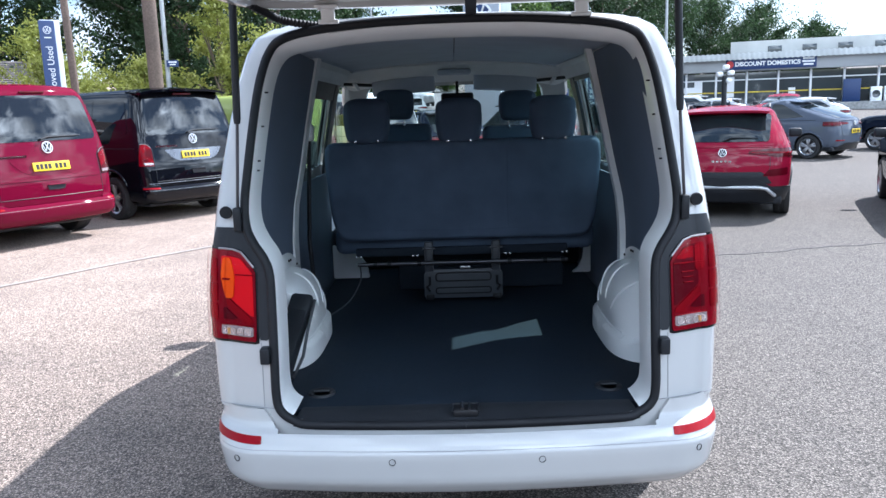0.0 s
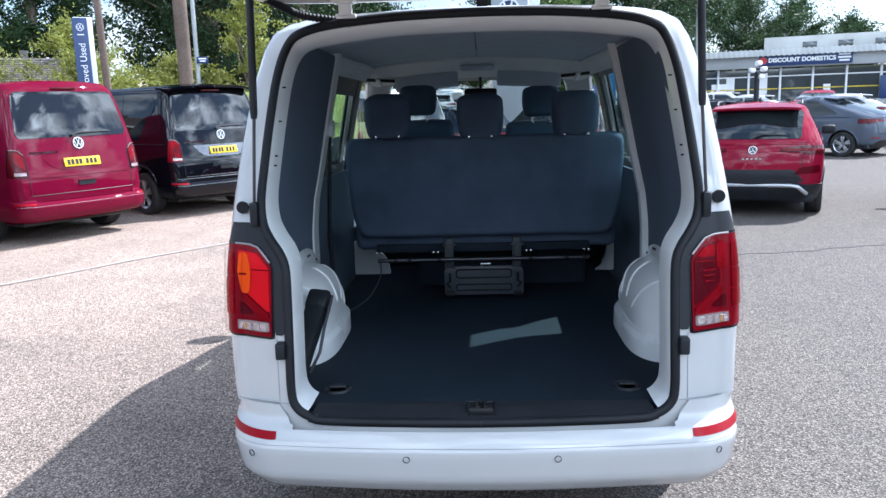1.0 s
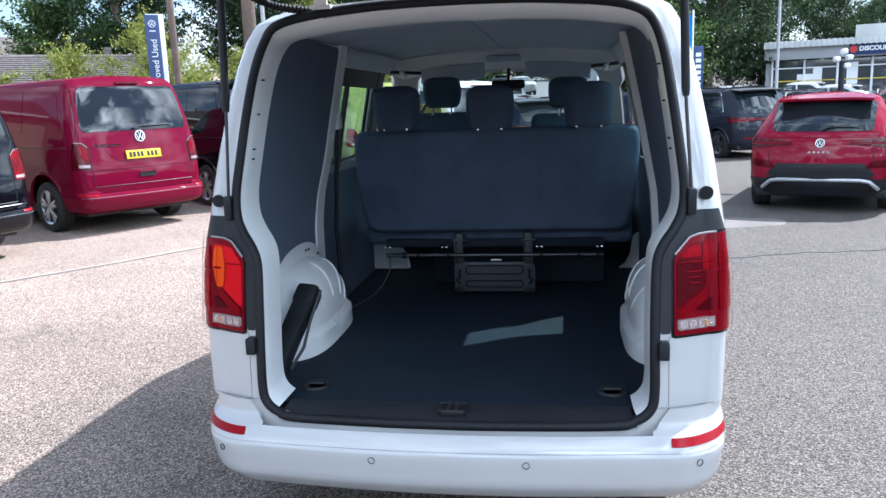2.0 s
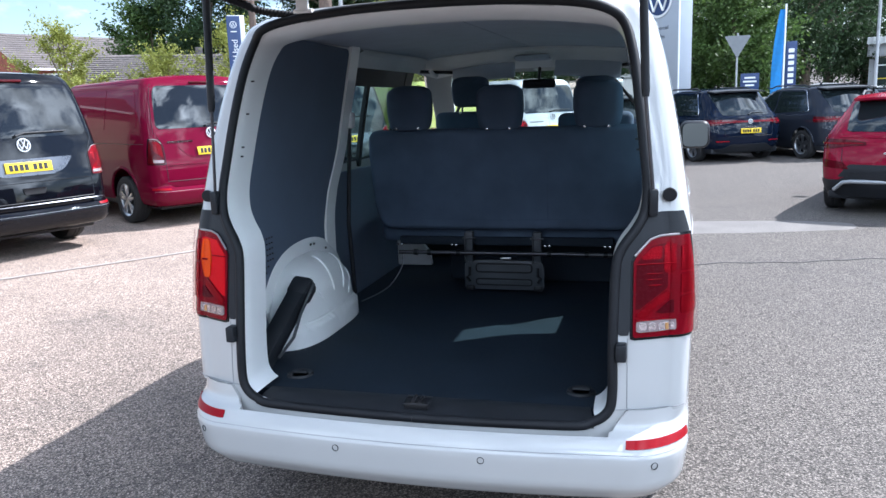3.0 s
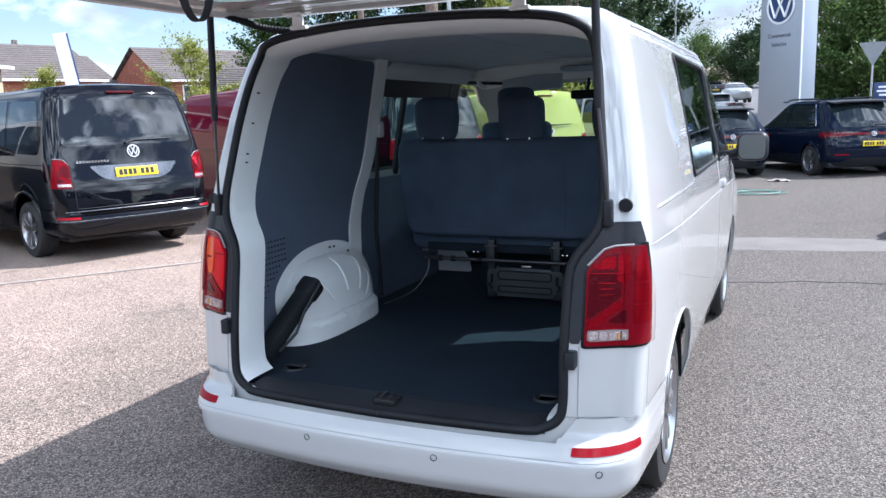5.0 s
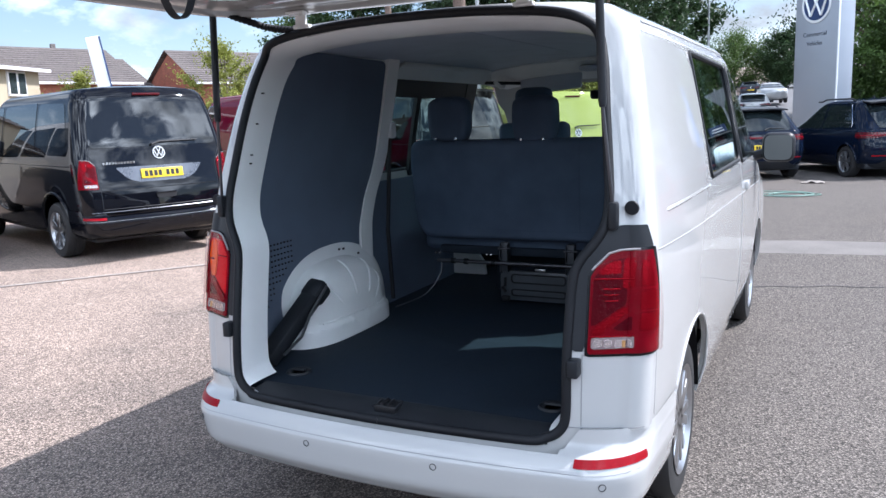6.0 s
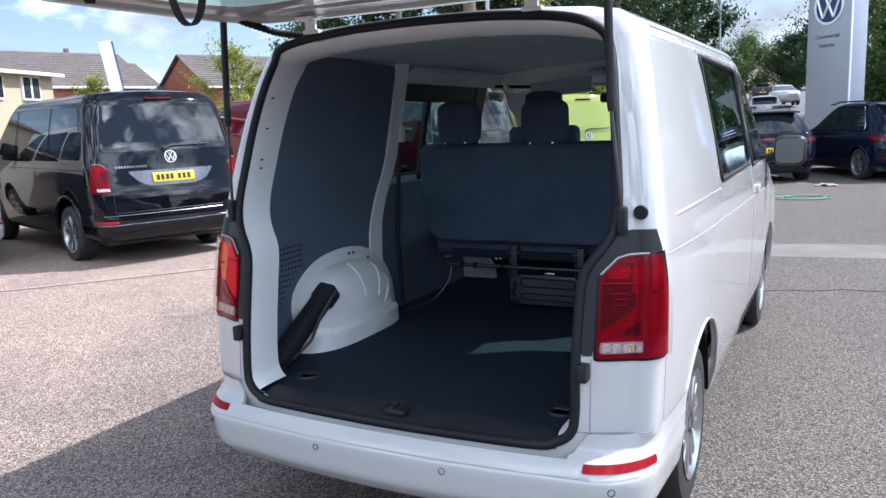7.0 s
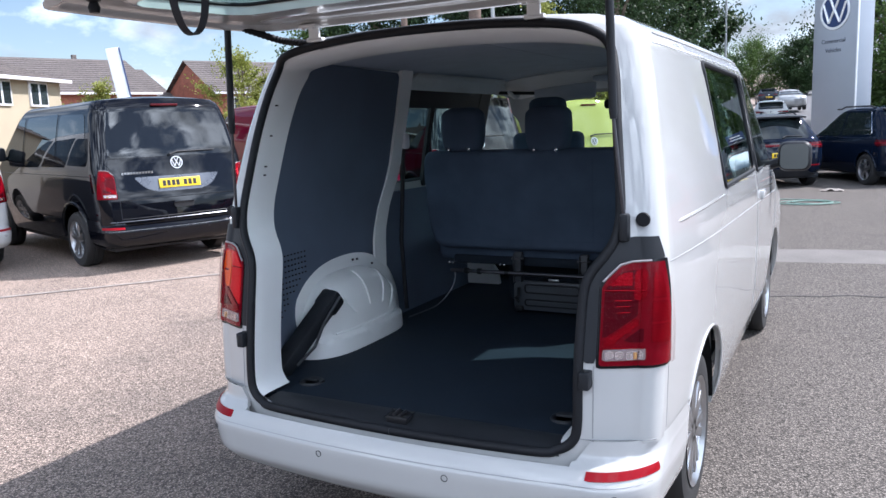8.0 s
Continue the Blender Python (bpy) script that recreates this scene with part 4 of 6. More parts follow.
    part("corner_trim", sheet(VAN, uu, np.linspace(0.17, 0.52, 50), lambda p: lamp_zone(p, zone, s, 0.33), 0.006, 0.004), TRIM, hero, "dark plastic corner trim")
    part("corner_seam", tube([VAN.at(x=s * 0.742, z=z) for z in np.linspace(0.61, 0.85, 8)], 0.0022, 5), SEAM, hero)
    part("corner_seam", tube([VAN.at(x=s * x, z=0.607) + Vector((0, -0.002, 0)) for x in np.linspace(0.70, 0.93, 10)], 0.002, 5), SEAM, hero)
    part("corner_seam", tube([VAN.at(y=0.325, z=z, side=s) for z in np.linspace(0.62, 0.86, 8)], 0.0016, 5), SEAM, hero)
    # groove drawn as a grey bead, its shade put into the colour
    part("roof_channel", tube([VAN.at(y=y, z=1.945, side=s) for y in np.linspace(0.75, 3.3, 40)], 0.005, 6), SEAM, hero)
    part("panel_crease", tube([VAN.at(y=y, z=1.905, side=s) for y in np.linspace(0.66, 1.50, 20)], 0.004, 6), TRIM_GREY, hero)
    part("panel_crease", tube([VAN.at(y=y, z=1.285, side=s) - Vector((s * 0.004, 0, 0)) for y in np.linspace(0.50, 1.50, 20)], [0.001] + [0.009] * 18 + [0.004], 8), WHITE, hero)
    part("striker", box(0.035, 0.05, 0.06, (s * 0.722, 0.15, 0.78), 0.006), TRIM, hero)
    k = lathe([(0, -0.02), (0.022, -0.02), (0.024, -0.012), (0.016, 0.0), (0.012, 0.02), (0, 0.02)], 20)
    bmesh.ops.transform(k, matrix=Matrix.Translation((s * 0.872, 0.318, 1.318)) @ Matrix.Rotation(radians(-90), 4, "X"), verts=k.verts)
    part("rubber_stop", k, RUBBER, hero)

# door seal and white jamb
rim = spline([VAN.at(x=x, z=z) if z < 1.9 else Vector((x, 0.385 + 0.05 * (abs(x) / 0.75) ** 2 + 0.5 * (z - 1.9), z)) for x, z in OPENING], 5, True)
part("door_seal", tube(rim + rim[:1], 0.017, 10, False), RUBBER, hero, "black rubber door seal")


def ring_band(path, steps):
    """A closed band that follows path, pulled in and forward step by step."""
    n, verts, faces = len(path), [], []
    cx, cz = 0.0, 1.25
    for inn, fwd, drop in steps:
        for p in path:
            top = min(1.0, max(0.0, (p.z - 1.80) / 0.17))
            verts.append((p.x * (1 - inn * abs(p.x) / 0.75 / max(abs(p.x), 0.2)), p.y + fwd, cz + (p.z - cz) * (1 - inn / 0.72) - drop * top * top))
    for j in range(len(steps) - 1):
        for i in range(n):
            if path[i].z < 0.575 and path[(i + 1) % n].z < 0.575:
                continue        # the sill trim lies here
            faces.append((j * n + i, j * n + (i + 1) % n, (j + 1) * n + (i + 1) % n, (j + 1) * n + i))
    return solid(verts, faces)


jamb = ring_band(rim, [(-0.012, 0.004, 0), (0.008, 0.012, 0.004), (0.014, 0.03, 0.014), (0.017, 0.06, 0.024), (0.018, 0.095, 0.034), (0.018, 0.13, 0.038), (0.018, 0.175, 0.036)])
part("door_jamb", jamb, WHITE_IN, hero, "white painted door jamb")

# load floor
part("load_floor", box(1.66, 2.95, 0.03, (0, 1.70, 0.54), 0.0), MAT_FLOOR, hero, "black rubber load floor mat")
sill = sheet(lambda u, v: np.stack([u * (0.635 - 0.02 * v), 0.125 + 0.105 * v, 0.552 + 0.024 * np.sin(v * np.pi / 2)], -1), np.linspace(-1, 1, 30), np.linspace(0, 1, 8), None, 0.012)
part("sill_trim", sill, TRIM, hero, "black plastic sill trim")
lt = part("gate_latch", box(0.090, 0.058, 0.028, (0, 0.168, 0.556), 0.006), INK, hero)
part("latch_rim", tube([(-0.047, 0.138, 0.578), (-0.047, 0.196, 0.588), (0.047, 0.196, 0.588), (0.047, 0.138, 0.578)], 0.004, 6), TRIM, lt)
part("latch_pin", tube([(-0.012, 0.145, 0.587), (-0.012, 0.192, 0.592)], 0.007, 8), STEEL, lt)
part("latch_pin", tube([(0.014, 0.145, 0.587), (0.014, 0.192, 0.592)], 0.005, 8), STEEL, lt)
for s in (-1, 1):
    rg = lathe([(0.0, 0.0), (0.030, 0.0), (0.036, 0.006), (0.050, 0.008), (0.055, 0.0)], 28)
    bmesh.ops.translate(rg, vec=(s * 0.57, 0.385, 0.570), verts=rg.verts)
    e = part("lashing_eye", rg, TRIM, hero)
    part("lashing_bar", tube([(s * 0.57 - 0.03, 0.385, 0.580), (s * 0.57 + 0.03, 0.385, 0.580)], 0.005, 6), TRIM, e)

# inner sides: lining boards, pillars, rails
def power(c, e):
    return np.sign(c) * np.abs(c) ** e


def inner_wall(y, z, s, off):
    """The load space's side: upright below, leaning in towards the roof."""
    half = np.interp(z, (0.55, 0.85, 1.02, 1.2, 1.35, 1.5, 1.65, 1.8, 1.95, 2.0), (0.96, 0.979, 0.98, 0.972, 0.95, 0.925, 0.895, 0.862, 0.825, 0.81))
    return np.stack([s * (half * (1 - 0.05 * np.clip(1 - y / 1.3, 0, 1) ** 2) - off), y, z], -1)


for s in (-1, 1):
    uu = np.concatenate([np.linspace(1.4, 2.0, 14), np.linspace(2.0, 3.2, 80)[1:]])
    uu = uu if s > 0 else -uu[::-1]
    vs = np.linspace(0.07, 0.86, 64)
    ys, zs = np.linspace(0.30, 1.80, 80), np.linspace(0.55, 1.99, 72)

    def lined(name, poly, off, thick, material, label, s=s):
        sd = inside_poly(poly)
        part(name, sheet(lambda y, z: inner_wall(y, z, s, off), ys, zs, lambda p: sd(p[:, 1], p[:, 2]), thick), material, hero, label)
    edge = [(1.49, 1.93), (1.505, 1.70), (1.50, 1.45), (1.47, 1.33), (1.42, 1.22), (1.365, 1.06), (1.34, 0.58)]
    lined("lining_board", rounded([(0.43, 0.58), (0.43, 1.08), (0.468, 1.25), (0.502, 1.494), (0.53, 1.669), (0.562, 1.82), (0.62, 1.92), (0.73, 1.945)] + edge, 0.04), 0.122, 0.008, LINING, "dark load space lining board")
    lined("inner_panel", [(0.36, 0.55), (0.38, 1.30), (0.46, 1.70), (0.56, 1.88), (0.64, 1.95), (1.60, 1.96), (1.57, 1.70), (1.55, 1.45), (1.48, 1.25), (1.40, 1.06), (1.38, 0.55)], 0.105, 0.004, WHITE_IN, "white painted inner side panel")
    width = 0.115 if s < 0 else 0.06
    lined("pillar", rounded([(y + 0.012, min(z + 0.03, 1.985)) for y, z in edge[::-1]] + [(y + 0.012 + width, min(z + 0.03, 1.985)) for y, z in edge], 0.03), 0.130, 0.03, WHITE_IN, "white painted inner pillar")
    if s < 0:
        part("belt_guide", box(0.05, 0.06, 0.09, (s * 0.79, 1.64, 1.52), 0.015), TRIM_GREY, hero)
        part("seat_belt", tube([(s * 0.80, 1.60, 0.60), (s * 0.815, 1.60, 1.0), (s * 0.79, 1.63, 1.54)], 0.012, 6), RUBBER, hero)
    low = side_zone([(1.44, 0.45), (1.50, 1.29), (3.9, 1.26), (3.9, 0.45)], s)
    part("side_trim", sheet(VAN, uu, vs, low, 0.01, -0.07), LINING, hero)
    up = side_zone([(1.70, 1.87), (1.70, 2.0), (3.5, 2.0), (3.5, 1.86)], s)
    part("roof_rail", sheet(VAN, uu, vs, up, 0.01, -0.06), TRIM_GREY, hero)
    # right header raised and divider widened to shape the sun patch inside
    hz = 1.765 if s < 0 else 1.845
    head = side_zone([(1.62, hz), (1.62, 1.90), (2.74, 1.90), (2.74, hz - 0.01)], s)
    part("window_header", sheet(VAN, uu, vs, head, 0.03, -0.03), TRIM, hero)
    d0, d1 = (2.06, 2.11) if s < 0 else (1.86, 2.02)
    slide = side_zone([(d0, 1.28), (d0, 1.90), (d1, 1.90), (d1, 1.28)], s)
    part("window_divider", sheet(VAN, np.sort(np.concatenate([uu, np.linspace(2.2, 2.6, 60) * s])), vs, slide, 0.02, -0.02), TRIM, hero)
    mid_post = side_zone([(2.70, 1.25), (2.70, 1.90), (2.86, 1.90), (2.86, 1.25)], s)
    part("door_post", sheet(VAN, uu, vs, mid_post, 0.02, -0.045), TRIM, hero)
    # small fixing holes in the jamb and the board's perforations
    for x, y, z in ((0.732, 0.475, 1.752), (0.749, 0.443, 1.625), (0.765, 0.412, 1.496), (0.769, 0.406, 1.46)):
        part("fixing_hole", box(0.02, 0.006, 0.006, (s * x, y, z), 0.0), INK, hero)
    perf = bmesh.new()
    for a in range(9):
        for b in range(12):
            hole_y, hole_z = 0.525 + a * 0.026, 0.80 + (11 - b) * 0.025
            if a * 0.9 + b < 15 and ((hole_y - 1.06) / 0.60) ** 2 + ((hole_z - 0.565) / 0.48) ** 2 > 1:
                c = VAN.at(y=hole_y, z=hole_z, side=s) - Vector((s * 0.134, 0, 0))
                box(0.004, 0.0065, 0.0065, c, bm=perf)
    tagged(part("perforation", perf, INK, hero), kind="stuff")

    # wheel arch box
    def arch_box(u, v, s=s):
        a, b = np.pi * (1 - u), v * np.pi / 2
        cy, sz, cx = power(np.cos(a), 0.72), power(np.sin(a), 0.80), power(np.sin(b), 0.62)
        rr = power(np.cos(b), 0.55)
        lowband = np.clip((0.10 - 0.375 * sz * rr) / 0.012, 0, 1)
        return np.stack([s * (0.915 - 0.238 * cx - 0.022 * lowband * cx), 1.045 + (0.40 + 0.015 * lowband) * cy * rr, 0.565 + 0.375 * sz * rr], -1)
    bx = part("wheel_arch", sheet(arch_box, np.linspace(0.0, 1.0, 56), np.linspace(0, 1, 34)), WHITE_IN, hero, "white painted wheel arch box")

    def arch_flange(u, v, s=s):
        a, b = np.pi * (1 - u), v * np.pi / 2
        rr, cx = power(np.cos(b), 0.35), power(np.sin(b), 0.5)
        return np.stack([s * (0.915 - 0.085 * cx), 1.06 + 0.57 * power(np.cos(a), 0.85) * rr, 0.565 + 0.455 * power(np.sin(a), 0.85) * rr], -1)
    fl = part("arch_flange", sheet(arch_flange, np.linspace(0.0, 1.0, 56), np.linspace(0, 1, 20)), WHITE_IN, bx, "white pressed flange round the arch box")
    for y, z in ((1.12, 0.965), (1.16, 0.962), (1.30, 0.915)):
        part("flange_hole", box(0.006, 0.012, 0.010, (s * 0.829, y, z)), INK, fl)
    for q in (0.34, 0.50, 0.64, 0.78):
        pts = [Vector(arch_box(np.array([q]), np.array([v]))[0]) for v in np.linspace(0.22, 0.80, 16)]
        part("pressed_rib", tube(pts, [0.003] + [0.007] * 14 + [0.003], 8), WHITE_IN, bx)
    crease = []
    for q in np.linspace(0.10, 0.90, 36):
        col = arch_box(np.full(200, q), np.linspace(0.3, 1, 200))
        crease.append(Vector(col[np.argmin(np.abs(col[:, 2] - 0.672))]))
    part("pressed_crease", tube(crease, 0.006, 8), WHITE_IN, bx)

# jack in its holder
jk = part("jack", merge(box(0.085, 0.46, 0.075, (0, 0, -0.04), 0.014, 2), box(0.10, 0.10, 0.09, (0, 0.18, -0.05), 0.02, 2)), TRIM, hero, "black jack strapped beside the wheel arch")
jk.matrix_basis = Matrix.Translation((-0.725, 0.575, 0.735)) @ Matrix.Rotation(radians(38), 4, "X") @ Matrix.Rotation(radians(-8), 4, "Z")
part("jack_lever", tube([(0.052, -0.17, -0.02), (0.062, -0.05, -0.035), (0.060, 0.05, 0.0), (0.056, 0.21, 0.015)], 0.007, 8), STEEL, jk)
part("jack_foot", box(0.07, 0.08, 0.06, (0, -0.27, -0.04), 0.012), TRIM, jk)

# headliner and front of the cab
part("headliner", sheet(VAN, around(24, 8, 60, 10), np.linspace(0.83, 0.9995, 16), lambda p: np.maximum(0.60 - p[:, 1], p[:, 1] - 3.25), 0.008, -0.05), HEADLINER, hero, "grey headliner")
screen = sheet(VAN, np.linspace(3.2, 5, 40), VS_GLASS, front_zone(FRONT_GLASS), 0.005, -0.004)
merge(screen, sheet(VAN, -np.linspace(3.2, 5, 40)[::-1], VS_GLASS, front_zone(FRONT_GLASS), 0.005, -0.004))
part("windscreen", screen, CLEARGLASS, hero, "clear windscreen")
part("dashboard", box(1.74, 0.60, 0.40, (0, 4.05, 0.72), 0.10, 3), TRIM, hero)
vz = sheet(lambda u, v: np.stack([u * 0.80, 3.02 + 0.34 * v - 0.05 * u * u, 1.99 - 0.11 * v - 0.06 * np.abs(u) ** 3], -1), np.linspace(-1, 1, 24), np.linspace(0, 1, 8), None, 0.02)
part("cab_header", vz, TRIM_GREY, hero, "light grey cab roof trim")
for s in (-1, 1):
    vis = part("sun_visor", box(0.46, 0.03, 0.13, (0, 0, -0.065), 0.014, 3), HEADLINER, hero, "light grey sun visor")
    part("visor_pivot", tube([(-s * 0.24, 0, 0.055), (-s * 0.15, 0, 0.06)], 0.008, 6), TRIM, vis)
    vis.matrix_basis = pose(s * 0.37, 3.22, 1.842, -22, s * 4, 0)
    part("grab_handle", tube([(s * 0.70, 2.98, 1.86), (s * 0.68, 3.03, 1.82), (s * 0.70, 3.14, 1.83), (s * 0.71, 3.18, 1.86)], 0.014, 8), TRIM_GREY, hero)
part("interior_mirror", merge(box(0.24, 0.04, 0.065, (0.02, 3.28, 1.715), 0.02, 3), tube([(0.02, 3.29, 1.76), (0.02, 3.34, 1.86)], 0.012, 8)), TRIM, hero)
part("roof_console", box(0.24, 0.20, 0.035, (0, 3.16, 1.905), 0.014), HEADLINER, hero)
for s in (-1, 1):
    post = spline([(s * 0.62, 3.36, 1.93), (s * 0.70, 3.50, 1.82), (s * 0.78, 3.78, 1.55), (s * 0.84, 4.12, 1.22)], 6)
    part("windscreen_post", tube(post, 0.05, 10), TRIM_GREY, hero, "light grey trim of the windscreen post")
# one full-width box, added to keep the space under the seats dark
part("front_seat_base", box(1.70, 0.55, 0.36, (0, 3.05, 0.57), 0.04), TRIM, hero)
part("under_tray", box(1.5, 4.2, 0.16, (0, 2.45, 0.24), 0.03), TRIM, hero)


def pad(sx, sy, sz, taper=0.0, bulge=0.02):
    """A stuffed cushion, base middle at the origin, with rounded edges."""
    bm = box(sx, sy, sz, (0, 0, 0), min(sx, sy, sz) * 0.32, 4)
    bmesh.ops.subdivide_edges(bm, edges=[e for e in bm.edges if e.calc_length() > 0.12], cuts=4, use_grid_fill=True)
    for v in bm.verts:
        k = v.co.z / sz
        v.co.x *= 1 - taper * (1 - k)
        c = max(0.0, 1 - (2 * v.co.x / sx) ** 2) * max(0.0, 1 - (2 * k - 1) ** 2)
        v.co.y += math.copysign(bulge * c, v.co.y)
    return bm


def puff(outline, depth, e=0.04, layers=10):
    """A stuffed shape: an outline in x and z, rounded off towards both faces."""
    xs, zs = [q[0] for q in outline], [q[1] for q in outline]
    cx, cz, hx, hz = (min(xs) + max(xs)) / 2, (min(zs) + max(zs)) / 2, (max(xs) - min(xs)) / 2, (max(zs) - min(zs)) / 2
    verts, faces, n = [], [], len(outline)
    for k in range(layers + 1):
        a = -math.pi / 2 + math.pi * k / layers
        inset = e * (1 - math.cos(a) ** 0.8) if k not in (0, layers) else e
        for x, z in outline:
            verts.append((cx + (x - cx) * (hx - inset) / hx, depth / 2 * math.sin(a), cz + (z - cz) * (hz - inset) / hz))
    for k in range(layers):
        faces += [(k * n + i, k * n + (i + 1) % n, (k + 1) * n + (i + 1) % n, (k + 1) * n + i) for i in range(n)]
    faces += [tuple(range(n))[::-1], tuple(range(layers * n, layers * n + n))]
    return solid(verts, faces)


def headrest(parent, at, w=0.26, h=0.21, lift=0.05):
    half = w / 2
    shape = rounded([(-half * 0.84, 0), (half * 0.84, 0), (half, h * 0.42), (half * 0.96, h * 0.90), (half * 0.55, h), (-half * 0.55, h), (-half * 0.96, h * 0.90), (-half, h * 0.42)], 0.055, 5)
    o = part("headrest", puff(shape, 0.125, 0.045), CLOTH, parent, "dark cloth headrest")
    o.location = at
    for sx in (-0.062, 0.062):
        part("headrest_post", tube([(sx, 0, -lift - 0.02), (sx, 0, 0.05)], 0.007, 8), CHROME, o)
        part("post_guide", box(0.016, 0.03, 0.016, (sx, -0.058, -lift + 0.012), 0.005), CHROME, o)
    return o


back = rounded([(-0.70, 0.0), (0.70, 0.0), (0.745, 0.12), (0.77, 0.44), (0.765, 0.56), (-0.765, 0.56), (-0.77, 0.44), (-0.745, 0.12)], 0.06, 5)
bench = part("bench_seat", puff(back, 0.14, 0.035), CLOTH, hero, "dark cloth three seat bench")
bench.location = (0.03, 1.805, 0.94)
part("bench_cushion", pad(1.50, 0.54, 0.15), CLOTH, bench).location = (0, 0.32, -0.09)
for x, dz in ((-0.525, 0.012), (-0.015, 0.0), (0.505, 0.0)):
    headrest(bench, (x, 0.0, 0.535 + dz), 0.262, 0.252, 0.0)
part("seat_bar", tube([(-0.61, -0.05, -0.128), (0.58, -0.05, -0.128)], 0.011, 10), STEEL, bench)
part("seat_frame", box(1.22, 0.05, 0.05, (-0.02, 0.05, -0.10), 0.012), DARKTRIM, bench)
# added box: stops a second sun patch on the floor behind the leg
part("underseat_block", box(1.02, 0.30, 0.27, (0.10, 0.47, -0.37), 0.02), DARKTRIM, bench, "dark block added under the bench against a stray sun patch")
part("cloth_seam", tube([(0.245, -0.0705, 0.06), (0.245, -0.0705, 0.30), (0.245, -0.0705, 0.52)], 0.0014, 5), CLOTH, bench)
part("cloth_seam", tube([(-0.70, -0.069, 0.07), (0, -0.0705, 0.06), (0.70, -0.069, 0.07)], 0.0014, 5), CLOTH, bench)
fold = part("folding_leg", prism(rounded([(-0.225, -0.345), (0.225, -0.345), (0.225, -0.20), (0.20, -0.178), (-0.20, -0.178), (-0.225, -0.20)], 0.014), 0.022, Matrix.Translation((-0.012, -0.005, 0)), 0.003), FOLDBLACK, bench, "black folding seat leg")
for dz, hh in ((-0.318, 0.034), (-0.245, 0.048)):
    loop = rounded([(-0.17, dz), (0.146, dz), (0.146, dz + hh), (-0.17, dz + hh)], 0.02, 4)
    loop = [(x, -0.008, z) for x, z in loop]
    part("leg_rib", tube(loop + loop[:1], 0.0045, 6), RUBBER, fold)
    part("leg_panel", prism(rounded([(-0.158, dz + 0.008), (0.134, dz + 0.008), (0.134, dz + hh - 0.008), (-0.158, dz + hh - 0.008)], 0.012), 0.006, Matrix.Translation((0, -0.010, 0))), FOLDBLACK, fold)
for x in (-0.205, 0.181):
    part("leg_hook", tube([(x, -0.015, -0.215), (x, -0.022, -0.262), (x - 0.018 if x < 0 else x + 0.018, -0.022, -0.272), (x, -0.015, -0.30)], 0.008, 6), RUBBER, fold)
    part("leg_end", box(0.05, 0.03, 0.03, (x, -0.005, -0.352), 0.008), RUBBER, fold)
part("leg_latch", box(0.06, 0.012, 0.012, (0.0, -0.005, -0.172), 0.003), ALLOY, fold)
for x in (-0.205, 0.178):
    hg = part("seat_hinge", box(0.046, 0.03, 0.17, (x, -0.002, -0.185), 0.006), FOLDBLACK, bench)
    for dx in (-0.022, 0.022):
        part("hinge_cheek", prism(rounded([(-0.03, 0), (0.02, 0), (0.02, 0.13), (0.0, 0.17), (-0.03, 0.15)], 0.01), 0.004, Matrix.Translation((x + dx, -0.002, -0.185)) @ Matrix.Rotation(radians(90), 4, "Z")), FOLDBLACK, hg)
    part("hinge_pin", tube([(x - 0.036, -0.022, -0.05), (x + 0.036, -0.022, -0.05)], 0.006, 8), STEEL, hg)
for x in (-0.52, -0.44, -0.27, 0.24, 0.44, 0.54):
    part("bar_clamp", tube([(x, -0.05, -0.128), (x + 0.022, -0.05, -0.128)], 0.017, 10), RUBBER, bench)
for s, shape in ((-1, [(-0.84, 0.572), (-0.60, 0.572), (-0.615, 0.66), (-0.665, 0.725), (-0.84, 0.80)]), (1, [(0.745, 0.572), (0.87, 0.572), (0.87, 0.80), (0.835, 0.78), (0.815, 0.66), (0.785, 0.60)])):
    part("step_panel", prism(rounded(shape, 0.012, 3), 0.03, Matrix.Translation((0, 2.50, 0)), 0.004), TRIM_GREY, hero, "light grey step panel below the side door")
for x in (-0.60, -0.28, 0.24, 0.56):
    for dx in (-0.012, 0.012):
        part("frame_bolt", box(0.012, 0.012, 0.012, (x + dx, -0.062, -0.088), 0.003), CHROME, bench)
cable = spline([(-0.60, -0.02, -0.14), (-0.60, -0.05, -0.22), (-0.66, -0.14, -0.32), (-0.76, -0.30, -0.362)], 6)
part("seat_cable", tube(cable, 0.004, 6), STEEL, bench)
for x, dz in ((-0.42, 0.03), (0.44, 0.0)):
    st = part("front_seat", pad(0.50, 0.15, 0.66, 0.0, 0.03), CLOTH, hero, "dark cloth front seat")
    st.location = (x, 3.0, 0.88 + dz)
    headrest(st, (0, 0.0, 0.69), 0.27, 0.21, 0.06)

# tailgate, swung up about its hinges
GATE_HALF = [(0, -0.02), (0.52, 0.0), (0.66, 0.03), (0.735, 0.09), (0.772, 0.20), (0.792, 0.40), (0.803, 0.70), (0.802, 0.90), (0.80, 0.965), (0.735, 0.985), (0.733, 1.38), (0.66, 1.42), (0, 1.43)]
GATE = GATE_HALF + [(-x, d) for x, d in GATE_HALF[-2:0:-1]]
PANE_HALF = [(0.45, 0.39), (0.51, 0.44), (0.60, 0.76), (0.55, 0.82)]
PANE = rounded(PANE_HALF + [(-x, d) for x, d in PANE_HALF[::-1]], 0.05)
gate_sd, pane_sd = inside_poly(GATE), inside_poly(PANE)


